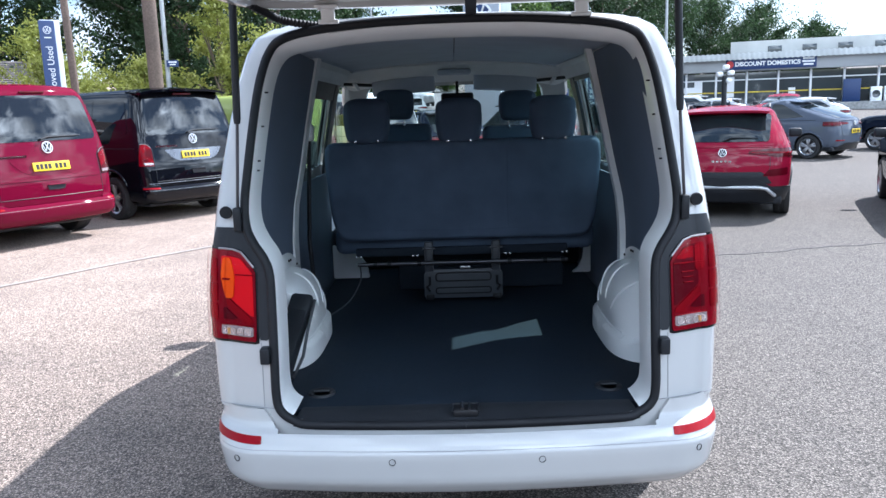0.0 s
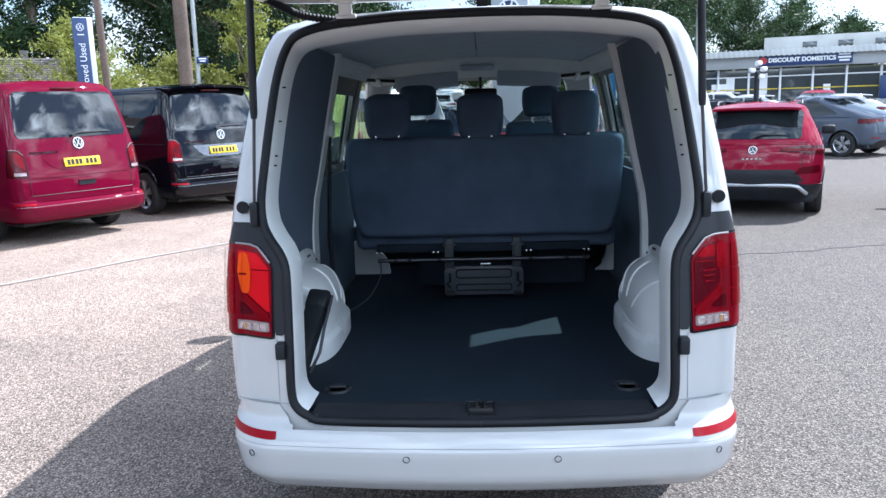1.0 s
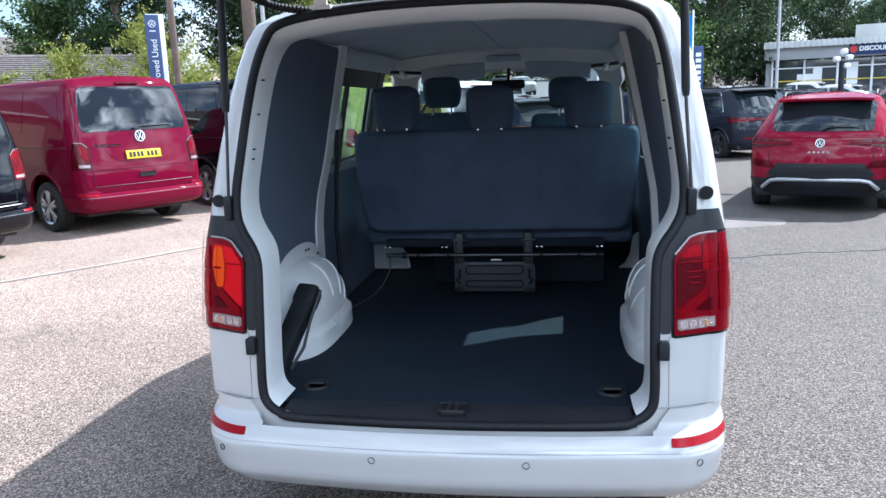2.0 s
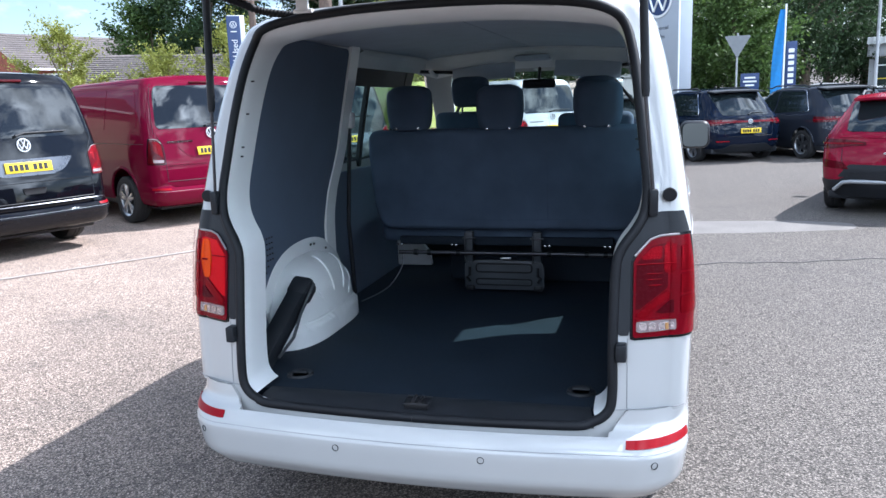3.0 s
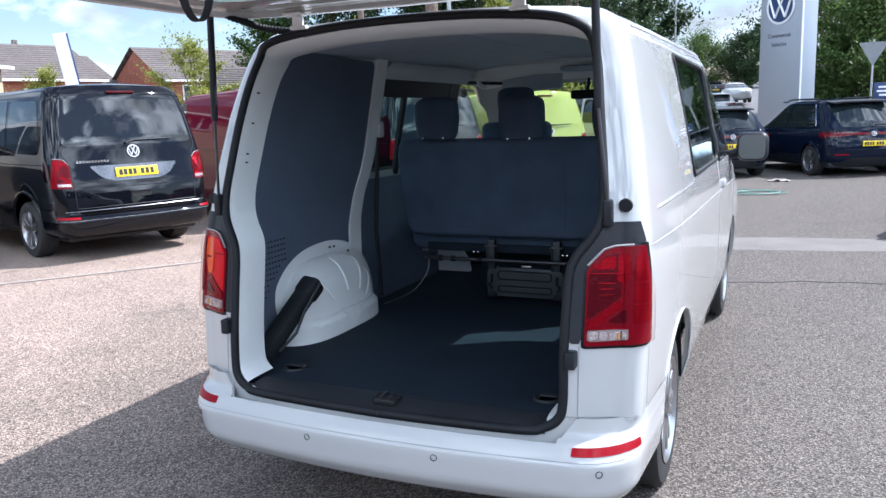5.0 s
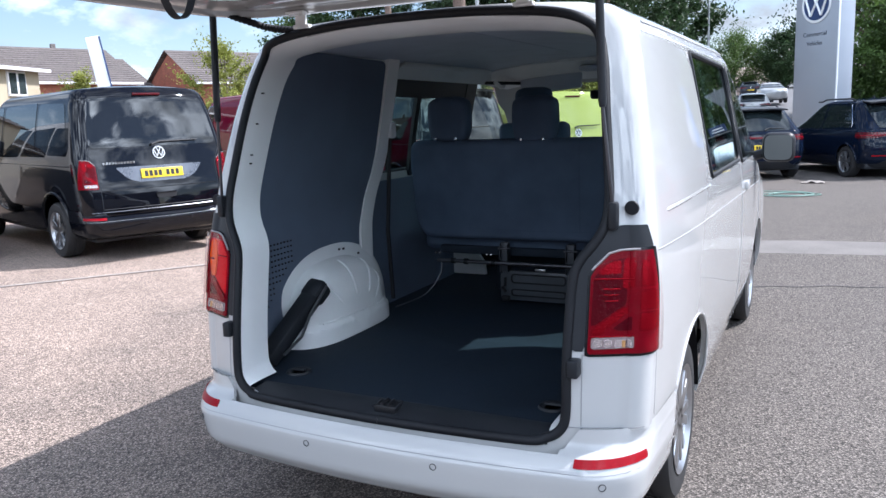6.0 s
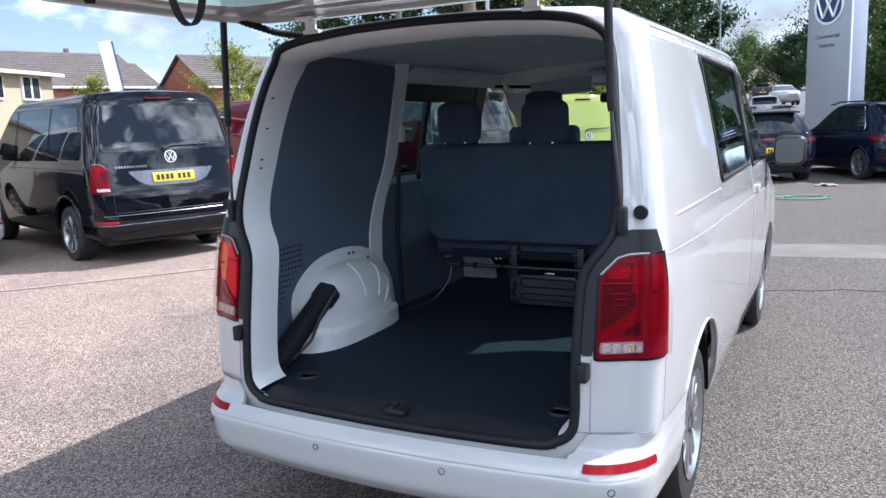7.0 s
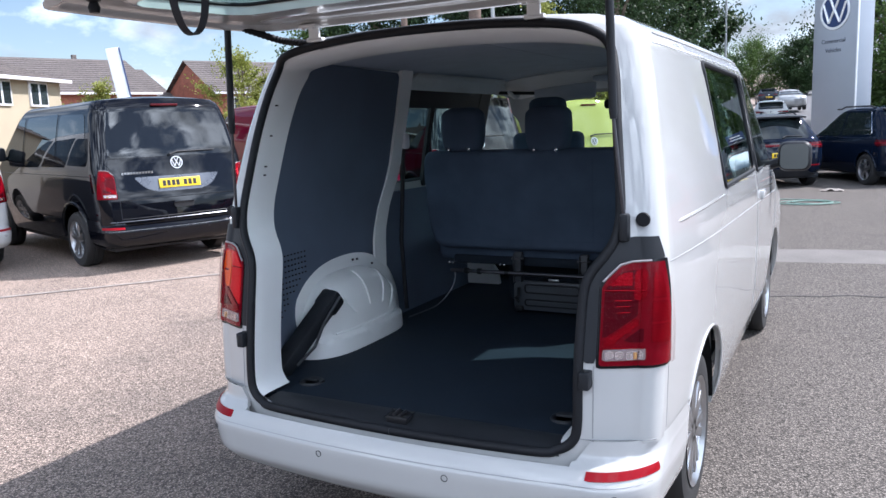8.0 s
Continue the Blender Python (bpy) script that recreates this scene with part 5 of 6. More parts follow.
def gate_skin(x, d):
    """The tailgate's inner side: x across, d from the hinge line; a pressed panel inside a flange."""
    step = np.clip((-gate_sd(x, d) - 0.022) / 0.03, 0, 1) * np.clip((pane_sd(x, d) - 0.015) / 0.035, 0, 1)
    rib = np.exp(-((d - 0.14) / 0.02) ** 2) * np.clip((0.62 - np.abs(x)) / 0.05, 0, 1)
    return np.stack([x, 0.43 - d, 2.050 + 0.018 * step ** 2 * (3 - 2 * step) + 0.010 * rib + 0.03 * np.clip(1 - (x / 0.8) ** 2, 0, 1) * d + 0.05 * np.clip((d - 0.955) / 0.04, 0, 1)], -1)


tg = sheet(gate_skin, np.linspace(-0.82, 0.82, 120), np.linspace(-0.04, 1.45, 104), lambda p: np.maximum(gate_sd(p[:, 0], 0.43 - p[:, 1]), -pane_sd(p[:, 0], 0.43 - p[:, 1])), 0.075)
gate = part("tailgate", tg, WHITE, hero, "white tailgate swung fully up")
gg = sheet(lambda x, d: gate_skin(x, d) + np.array([0, 0, 0.045]), np.linspace(-0.70, 0.70, 50), np.linspace(0.2, 0.85, 30), lambda p: pane_sd(p[:, 0], 0.43 - p[:, 1]) - 0.012, 0.005)
part("gate_window", gg, GLASS, gate, "tinted tailgate window")
seal_path = [Vector(gate_skin(np.array([x]), np.array([d]))[0]) + Vector((0, 0, 0.036)) for x, d in PANE + PANE[:1]]
part("window_seal", tube(seal_path, 0.007, 6), RUBBER, gate)
for s in (-1, 1):
    foot, mid, top = Vector((s * 0.820, 0.275, 1.31)), Vector((s * 0.790, 0.255, 1.642)), Vector((s * 0.775, 0.262, 2.075))
    part("gas_strut", tube([mid, mid.lerp(top, 0.05), top], [0.011, 0.014, 0.014], 12), TRIM, hero, "black gas strut")
    part("strut_rod", tube([foot, mid], 0.006, 8), STEEL, hero)
    part("strut_foot", box(0.03, 0.04, 0.09, foot - Vector((0, 0, 0.06)), 0.008), TRIM, hero)
    hg = part("hinge", merge(merge(box(0.085, 0.06, 0.012, (s * 0.468, 0.405, 2.047), 0.004), box(0.05, 0.014, 0.05, (s * 0.468, 0.422, 2.0), 0.004)), box(0.075, 0.03, 0.016, (s * 0.468, 0.43, 1.995), 0.004)), WHITE_IN, hero, "white painted tailgate hinge")
    for dx in (-0.024, 0.024):
        part("hinge_bolt", lathe([(0, 0), (0.009, 0), (0.009, 0.006), (0, 0.006)], 6), TRIM_GREY, hg).location = (s * 0.468 + dx, 0.39, 2.040)
conduit = spline([(-0.50, 0.462, 1.992), (-0.544, 0.455, 1.998), (-0.60, 0.44, 2.006), (-0.648, 0.42, 2.017), (-0.69, 0.365, 2.038), (-0.725, 0.31, 2.058), (-0.735, 0.295, 2.075)], 8)
part("cable_conduit", tube(conduit, [0.013 + 0.003 * (i % 2) for i in range(len(conduit))], 10), RUBBER, hero, "black corrugated cable conduit")
loop = [(0.03, -0.745 + 0.052 * math.cos(a), 1.985 - 0.10 * math.sin(a)) for a in np.linspace(-0.5, math.pi + 0.5, 24)]
part("pull_strap", ribbon(loop, 0.024, lambda p: (Vector(p) - Vector((0.03, -0.745, 1.98))).normalized(), 0.003), RUBBER, gate, "black pull strap loop")
for x, y in ((-0.30, -0.42), (-0.228, -0.34), (-0.189, -0.13), (0.041, -0.147), (0.30, -0.15)):
    part("gate_plug", box(0.034, 0.014, 0.010, (x, y, Vector(gate_skin(np.array([x]), np.array([0.43 - y]))[0]).z - 0.006), 0.003), TRIM, gate)
part("gate_stop", lathe([(0, -0.03), (0.014, -0.03), (0.018, -0.015), (0.012, 0.0), (0.02, 0.004), (0.02, 0.02), (0, 0.02)], 16), RUBBER, gate).location = (-0.505, -0.582, 2.035)

# ---- parked vans ----
parked_van(heading(-6.06, 5.06, 71) @ Matrix.Diagonal((1.06, 1.12, 1.065, 1)), BLACK, "black panelled van with dark windows and chrome strips")
parked_van(heading(-8.31, 3.07, 71) @ Matrix.Diagonal((1.04, 1.06, 1.05, 1)), WHITE, "white panelled van at the end of the row", chrome=False)
parked_van(heading(-5.347, 7.852, 60.1) @ Matrix.Diagonal((1.02, 1.10, 1.06, 1)), CRIMSON, "crimson panel van with smoked tail lamps", smoked=True, chrome=False, windows=False)
parked_van(heading(-4.188, 10.26, 53.9) @ Matrix.Diagonal((1.02, 1.05, 1.05, 1)), BLACK, "black panel van with a roof spoiler", spoiler=True, windows=False)
parked_van(heading(-2.75, 12.3, 52.0), GREEN, "lime green panel van", chrome=False, windows=False, blind=True)

# ---- cars ----
def suv_rows(L, W, H, rake=0.55, hood=1.0):
    hw = W / 2
    return [(0.24, hw - 0.08, 0.14, L - 0.15), (0.40, hw - 0.02, 0.03, L - 0.03), (0.60, hw, 0.0, L), (0.78, hw, 0.02, L - 0.02), (0.92, hw - 0.01, 0.05, L - 0.10), (hood, hw - 0.03, 0.09, L - 0.35), (hood + 0.05, hw - 0.05, 0.12, L - 1.25),
            (hood + 0.18, hw - 0.11, 0.12 + 0.22 * rake, L - 1.50), (H - 0.22, hw - 0.20, 0.12 + 0.62 * rake, L - 1.95), (H - 0.10, hw - 0.26, 0.12 + 0.78 * rake, L - 2.15), (H - 0.05, hw - 0.33, 0.16 + 0.82 * rake, L - 2.35)]


def car(m, colour, label, L=4.4, W=1.82, H=1.58, rake=0.55, kind="suv", category="car", lampbar=False, cladding=False, plates=True, group="parked cars", rails=True, rim=ALLOY, spokes=5, detail=True, wiper=True):
    c = hold(kind, label, category, m, group)
    h = Hull(suv_rows(L, W, H, rake), r=0.28, rf=0.5, bow=0.10, spine=(1.1 + 0.5 * rake, L - 2.6), crown=0.05, soft=20)
    rw = 0.34 if H > 1.6 else 0.325
    ra, fa = 0.86, L - 0.88

    def keep(p):
        return np.maximum(-arches(h, p, (ra, fa), rw + 0.05, rw), 0.25 - p[:, 2])
    us = around(14, 8, 46 if detail else 26, 8)
    part("body", sheet(h, us, np.concatenate([np.linspace(0, 0.86, 36), np.linspace(0.88, 1, 5)]), keep), colour, c)
    belt, top = 1.05, H - 0.13
    rear_g = rounded([(-0.60, belt + 0.02), (0.60, belt + 0.02), (W / 2 - 0.30, top), (-W / 2 + 0.30, top)], 0.05)
    sd = inside_poly(rear_g)
    vs = np.linspace(0.45, 0.86, 30)
    part("rear_window", sheet(h, np.linspace(-1.7, 1.7, 40), vs, lambda p: np.where(p[:, 1] < 1.2, sd(p[:, 0], p[:, 2]), 9), 0.006, 0.005), CARGLASS, c, "dark rear window")
    front_g = inside_poly(rounded([(-0.70, belt + 0.04), (0.70, belt + 0.04), (W / 2 - 0.34, top), (-W / 2 + 0.34, top)], 0.05))
    wind = sheet(h, np.linspace(3.5, 5, 20), vs, lambda p: np.where(p[:, 1] > L - 2.6, front_g(p[:, 0], p[:, 2]), 9), 0.006, 0.005)
    merge(wind, sheet(h, -np.linspace(3.5, 5, 20)[::-1], vs, lambda p: np.where(p[:, 1] > L - 2.6, front_g(p[:, 0], p[:, 2]), 9), 0.006, 0.005))
    part("windscreen", wind, CARGLASS, c)
    y0, y1 = 0.62 + 0.25 * rake, L - 1.45
    split = (y0 + y1) / 2 - 0.1
    for s in (-1, 1):
        uu = np.linspace(1.5, 3.6, 60)
        uu = uu if s > 0 else -uu[::-1]
        for poly in ([(y0, belt + 0.06), (split - 0.03, belt), (split - 0.03, top), (y0 + 0.35 * rake + 0.1, top - 0.02)], [(split + 0.03, belt), (y1, belt + 0.0), (y1 - 0.62, top), (split + 0.03, top)]):
            sdw = inside_poly(rounded(poly, 0.05))
            part("side_window", sheet(h, uu, vs, lambda p: np.where(p[:, 0] * s > W / 2 - 0.36, sdw(p[:, 1], p[:, 2]), 9), 0.006, 0.005), CARGLASS, c)
        if lampbar:
            line = rounded([(y0 - 0.03, belt + 0.045), (y1 + 0.03, belt - 0.015), (y1 - 0.62, top + 0.02), (y0 + 0.35 * rake + 0.08, top + 0.01)], 0.06)
            part("window_chrome", tube([h.at(y=y, z=z, side=s) for y, z in line + line[:1]], 0.009, 6), CHROME, c, "chrome window surround")
        if rails:
            part("roof_rail", tube([(s * (W / 2 - 0.33), y, H - 0.0 + (0.0 if 1.2 < y < L - 2.4 else -0.05)) for y in np.linspace(0.95 + 0.2 * rake, L - 2.2, 10)], 0.018, 8), TRIM, c)
        for ax in (ra, fa):
            wheel(c, (s * (W / 2 - 0.12), ax, rw), s, rw, 0.22, spokes, rim)
        part("door_mirror", box(0.20, 0.10, 0.14, (s * (W / 2 + 0.08), L - 1.55, 1.02), 0.035, 3), TRIM, c)
        # lamps wrap the corners
        ul = np.linspace(0.30 if not lampbar else 0.02, 2.05, 56)
        ul = ul if s > 0 else -ul[::-1]
        lo = 0.34 if not lampbar else 0.0
        shape = [(lo, 0.905), (0.55, 0.895), (0.70, 0.865), (1.2, 0.85), (1.2, 0.985), (0.62, 0.975), (lo, 0.945)]
        zl, zb = inside_poly(rounded(shape, 0.012)), inside_poly([(lo + 0.03, 0.918), (1.2, 0.90), (1.2, 0.925), (lo + 0.03, 0.933)])
        vl = np.linspace(0.28, 0.52, 34)
        lm = part("tail_lamp", sheet(h, ul, vl, lambda p: lamp_zone(p, zl, s, 0.50), 0.02, 0.012), DARKLENS, c, "smoked red tail lamp")
        part("light_strip", sheet(h, ul, vl, lambda p: lamp_zone(p, zb, s, 0.48), 0.006, 0.015), REDLENS, lm)
        if detail:
            rz = inside_poly(rounded([(0.52, 0.60), (0.84, 0.62), (0.84, 0.72), (0.60, 0.69)], 0.02)) if cladding else inside_poly([(0.50, 0.475), (0.80, 0.48), (0.80, 0.505), (0.50, 0.50)])
            part("reflector", sheet(h, ul, np.linspace(0.12, 0.36, 24), lambda p: lamp_zone(p, rz, s, 0.40), 0.006, 0.008), REFLECT if not cladding else DEEPRED, c, "red bumper reflector")
            part("gate_seam", tube([h.at(x=s * x, z=z) + Vector((0, -0.002, 0)) for x, z in ((0.60, 0.62), (0.62, 0.75), (0.62, 0.86))], 0.004, 5), TRIM, c)
            path = [h.at(y=y, z=1.02, side=s) for y in np.linspace(0.7, L - 1.5, 30)]
            part("waist_strip", tube(path, 0.008, 5), CHROME if lampbar else TRIM, c)
            arch = [h.at(y=ra + (rw + 0.06) * math.cos(t), z=rw + (rw + 0.06) * math.sin(t), side=s) for t in np.linspace(0.1, math.pi - 0.1, 22)]
            part("arch_trim", tube(arch, 0.022, 6), TRIM if cladding else colour, c)
    if detail:
        part("gate_seam", tube([h.at(x=x, z=0.60) + Vector((0, -0.002, 0)) for x in np.linspace(-0.60, 0.60, 20)], 0.004, 5), TRIM, c)
        part("crease", tube([h.at(x=x, z=1.0) for x in np.linspace(-0.66, 0.66, 20)], 0.010, 6), colour, c)
        for k in range(5):
            part("letter_bar", box(0.03, 0.006, 0.022, h.at(x=-0.12 + 0.055 * k, z=0.80) + Vector((0, -0.004, 0)), 0.0), CHROME, c)
    cl = TRIM
    lowz = 0.56 if cladding else 0.42
    part("lower_bumper", sheet(h, np.linspace(-2.12, 2.12, 70), np.linspace(0, 0.30, 14), lambda p: np.maximum(p[:, 2] - lowz + 0.10 * np.clip(np.abs(p[:, 0]) - 0.45, 0, 0.2) / 0.2, -arches(h, p, (ra,), rw + 0.05, rw)), 0.02, 0.012), cl, c, "black lower bumper")
    if cladding:
        arc = [(-0.62, 0.0), (-0.52, 0.085), (-0.44, 0.10), (0.44, 0.10), (0.52, 0.085), (0.62, 0.0)]
        part("skid_trim", tube([h.at(x=x, z=0.33 + z) + Vector((0, -0.062, 0)) for x, z in [(q[0] * 1.12, q[1] * 1.2) for q in arc]], 0.026, 8), SILVER, c, "silver skid trim")
        pn = inside_poly(rounded([(-0.52, 0.665), (0.52, 0.665), (0.66, 0.50), (-0.66, 0.50)], 0.02))
        part("plate_panel", sheet(h, np.linspace(-1.4, 1.4, 40), np.linspace(0.1, 0.36, 30), lambda p: np.where(p[:, 1] < 0.4, pn(p[:, 0], p[:, 2]), 9), 0.004, 0.006), TRIM, c)
    roundel(0.055, h.at(x=0, z=0.93) + Vector((0, -0.014, 0)), c, TRIM, tilt=radians(-12))
    if plates:
        plate(h.at(x=0, z=0.72) + Vector((0, -0.012, 0)), c)
    if wiper:
        part("rear_wiper", tube([h.at(x=0.0, z=1.09) + Vector((0, -0.03, 0)), h.at(x=0.10, z=1.13) + Vector((0, -0.03, 0)), h.at(x=0.45, z=1.12) + Vector((0, -0.03, 0))], [0.014, 0.012, 0.006], 6), TRIM, c)
    sp = sheet(lambda u, w: np.stack([u * (W / 2 - 0.33), 0.06 + 0.72 * rake + 0.28 * w + 0.05 * u * u, H - 0.065 + 0.03 * w - 0.02 * u ** 4], -1), np.linspace(-1, 1, 20), np.linspace(-0.2, 1, 6), None, 0.03)
    part("roof_spoiler", sp, colour if not lampbar else TRIM, c)
    part("roof_aerial", prism([(0, 0), (0.10, 0), (0.02, 0.06), (0, 0.06)], 0.02, Matrix.Translation((0.01, 1.15 + 0.6 * rake, H - 0.005)) @ Matrix.Rotation(radians(90), 4, "Z")), TRIM, c)
    part("underside", box(W - 0.25, L - 0.5, 0.12, (0, L / 2, 0.2), 0.03), TRIM, c)
    return c


def ground_pose(x, y, deg):
    return pose(x, y, lie(x, y), 0, 0, deg)


car(heading(3.70, 8.28, -21.8), RED, "bright red compact suv with black cladding", 4.23, 1.82, 1.57, 0.6, cladding=True, plates=False)
car(heading(6.38, 6.45, -22), BLACK, "black car standing beside the red suv", 4.4, 1.85, 1.60)
car(ground_pose(3.00, 16.8, 28), NAVY, "dark blue large suv with dark lamp bar", 4.88, 1.98, 1.70, 0.6, lampbar=True)
car(ground_pose(5.45, 17.2, 27), SLATE, "slate grey large suv with dark lamp bar", 4.88, 1.98, 1.70, 0.6, lampbar=True, plates=False)
car(ground_pose(0.20, 16.1, 24), NAVY, "dark blue suv with a red lamp bar", 4.6, 1.9, 1.62, 0.6, lampbar=True)
car(ground_pose(10.7, 18.4, 42), GREYBLUE, "blue grey coupe suv with a sloping rear", 4.6, 1.86, 1.60, 1.6, wiper=False, rails=False)
car(ground_pose(15.5, 18.5, 35), NAVY, "dark blue estate car parked", 4.6, 1.86, 1.55, 0.8, detail=False)
car(ground_pose(6.4, 21.5, 8), BLACK, "black suv behind the row", 4.6, 1.9, 1.64, 0.7, detail=False)
car(ground_pose(8.9, 23.0, 60), SLATE, "dark grey estate car parked", 4.6, 1.86, 1.55, 0.8, detail=False)
car(ground_pose(15.0, 33.0, 150), RED, "small red hatchback in the far car park", 4.0, 1.75, 1.48, 0.5, rails=False, detail=False)
car(ground_pose(-2.3, 42, 5), WHITE, "white hatchback on the road", 4.2, 1.8, 1.55, 0.6, group="cars on the road", detail=False)
car(ground_pose(-2.9, 62, 190), SILVER, "silver car on the road", 4.2, 1.8, 1.5, 0.8, group="cars on the road", detail=False)
car(ground_pose(-5.0, 72, 10), SLATE, "grey car on the road", 4.2, 1.8, 1.5, 0.8, group="cars on the road", detail=False)
for i, (x, y, d, col, lab) in enumerate([(9.5, 28.5, 70, WHITE, "white car in the far row"), (12.5, 30, 70, SILVER, "silver car in the far row"), (9, 32.5, 75, SILVER, "silver car in the far row"), (12.4, 34, 75, WHITE, "white car in the far row"), (15.4, 28, 70, SILVER, "silver car in the far row")]):
    car(ground_pose(x, y, d), col, lab, 4.3, 1.8, 1.5, 0.8, detail=False, rails=False, group="far row of cars")
parked_van(heading(-1.1, 14.4, 52), SILVER, "silver van with dark windows parked ahead", chrome=False)

# ---- trees ----
def leafy(name, colour, scale=0.9):
    """Leaves that let some of the sun through."""
    m = mat(name, colour, 0.55, var=0.35, scale=scale, spec=0.3)
    n, l = m.node_tree.nodes, m.node_tree.links
    b, tr, mx = n["Principled BSDF"], n.new("ShaderNodeBsdfTranslucent"), n.new("ShaderNodeMixShader")
    l.new(b.inputs["Base Color"].links[0].from_socket, tr.inputs["Color"])
    mx.inputs["Fac"].default_value = 0.35
    l.new(b.outputs["BSDF"], mx.inputs[1])
    l.new(tr.outputs["BSDF"], mx.inputs[2])
    l.new(mx.outputs["Shader"], n["Material Output"].inputs["Surface"])
    return m


LEAF = leafy("tree_leaves", (0.065, 0.11, 0.026))
LEAF_LIGHT = leafy("sunlit_young_leaves", (0.23, 0.25, 0.055))
LEAF_DARK = leafy("dark_leaves", (0.032, 0.06, 0.022), 0.7)
BARK = mat("bark", (0.12, 0.09, 0.065), 0.9, var=0.3, scale=4, bump=0.6, bscale=25)


def crown_mesh(rng, clumps, leaves, size, spread):
    """Leaves in clumps: small tilted leaf blades round each clump's middle."""
    blades = []
    for (cx, cy, cz, cr) in clumps:
        d = rng.normal(size=(leaves, 3))
        d /= np.linalg.norm(d, axis=1, keepdims=True)
        rad = cr * np.abs(rng.normal(0, 0.62, (leaves, 1)))
        out = np.array([cx, cy, 0.6 * math.hypot(cx, cy) + 0.1]) + rng.normal(0, 0.25, 3)
        out /= np.linalg.norm(out) + 1e-6
        c = np.array([cx, cy, cz]) + d * rad * np.array([1, 1, 0.8]) + out * rng.normal(0, 1.0, (leaves, 1)) * cr * 0.85
        t1 = rng.normal(size=(leaves, 3))
        t1 /= np.linalg.norm(t1, axis=1, keepdims=True)
        t2 = np.cross(t1, rng.normal(size=(leaves, 3)))
        t2 /= np.maximum(np.linalg.norm(t2, axis=1, keepdims=True), 1e-6)
        sc = size * rng.uniform(0.6, 1.3, (leaves, 1))
        blades.append(np.stack([c - t1 * sc, c + t2 * sc * 0.45, c + t1 * sc, c - t2 * sc * 0.45], 1).reshape(-1, 3))
    pts = np.concatenate(blades)
    me = bpy.data.meshes.new("crown")
    me.vertices.add(len(pts))
    me.vertices.foreach_set("co", pts.ravel())
    me.loops.add(len(pts))
    me.loops.foreach_set("vertex_index", np.arange(len(pts), dtype=np.int32))
    me.polygons.add(len(pts) // 4)
    me.polygons.foreach_set("loop_start", np.arange(0, len(pts), 4, dtype=np.int32))
    me.update(calc_edges=True)
    return me


def tree(x, y, height, width, material, label, seed, base=0.25, clumps=26, leaves=230, size=0.16, shape=1.0):
    rng = np.random.default_rng(seed)
    t = hold("tree", label, "tree", pose(x, y, lie(x, y)), "trees")
    h0 = height * base
    tr = tube([(0, 0, -0.2), (0.05, 0.02, h0), (0.12, -0.05, height * 0.6), (0.1, 0.0, height * 0.9)], [0.028 * height, 0.022 * height, 0.012 * height, 0.004 * height], 10)
    cl = []
    small = width < 4.0
    for i in range(clumps):
        k = (i + rng.uniform(0, 1)) / clumps
        z = h0 * 0.6 + (height - h0 * 0.6) * k
        env = width / 2 * (1 - abs(2 * (k ** shape) - 0.8) ** 2.4 * 0.8)
        rr = env * math.sqrt(rng.uniform(0.08, 1.0))
        a = rng.uniform(0, 2 * math.pi)
        cr = (width * rng.uniform(0.07, 0.13) if small else width * rng.uniform(0.09, 0.17))
        cl.append((rr * math.cos(a), rr * math.sin(a), min(z, height - cr * 0.5), cr))
        if i % max(1, clumps // 12) == 0:
            zb = min(z, h0 + (z - h0) * 0.55) if z > h0 else z * 0.7
            merge(tr, tube([(0.06, 0, zb), (rr * 0.5 * math.cos(a), rr * 0.5 * math.sin(a), zb + (z - zb) * 0.6), (cl[-1][0], cl[-1][1], cl[-1][2])], [0.007 * height, 0.005 * height, 0.002 * height], 6))
    part("trunk", tr, BARK, t)
    me = crown_mesh(rng, cl, leaves, size, 1.0)
    me.materials.append(material)
    o = new("crown", me)
    o.parent = t
    return t


# behind the row of vans
for i, (x, y, h, w, m, b, n) in enumerate([(-16.6, 26.5, 9.0, 4.6, LEAF_DARK, 0.2, 30), (-14.0, 19.5, 3.4, 3.6, LEAF_LIGHT, 0.1, 18), (-12.2, 20.8, 4.4, 3.4, LEAF_LIGHT, 0.1, 16), (-10.6, 18.6, 3.3, 3.4, LEAF_LIGHT, 0.1, 16), (-12.7, 32.0, 12.5, 5.4, LEAF_DARK, 0.1, 40), (-11.2, 30.5, 13.5, 6.5, LEAF_DARK, 0.1, 44),
                                                 (-8.6, 19.5, 3.2, 3.6, LEAF_LIGHT, 0.1, 18), (-6.3, 18.8, 5.0, 2.2, LEAF_LIGHT, 0.08, 16), (-5.0, 18.6, 3.7, 3.0, LEAF_LIGHT, 0.1, 18), (-7.6, 31, 13, 6, LEAF_DARK, 0.1, 40), (-16.2, 17.6, 4.2, 2.8, LEAF_LIGHT, 0.1, 14), (-21.0, 16.1, 3.4, 2.6, LEAF_LIGHT, 0.12, 14), (-19.0, 26.0, 5.8, 4.5, LEAF, 0.15, 18), (-28.2, 17.8, 4.1, 2.6, LEAF, 0.15, 12)]):
    tree(x, y, h, w, m, "leafy yellow green tree behind the vans" if m is LEAF_LIGHT else "tall dark green tree behind the vans", 10 + i, b, n * 3, 300 if m is LEAF_LIGHT else 480, 0.05 if m is LEAF_LIGHT else 0.085)
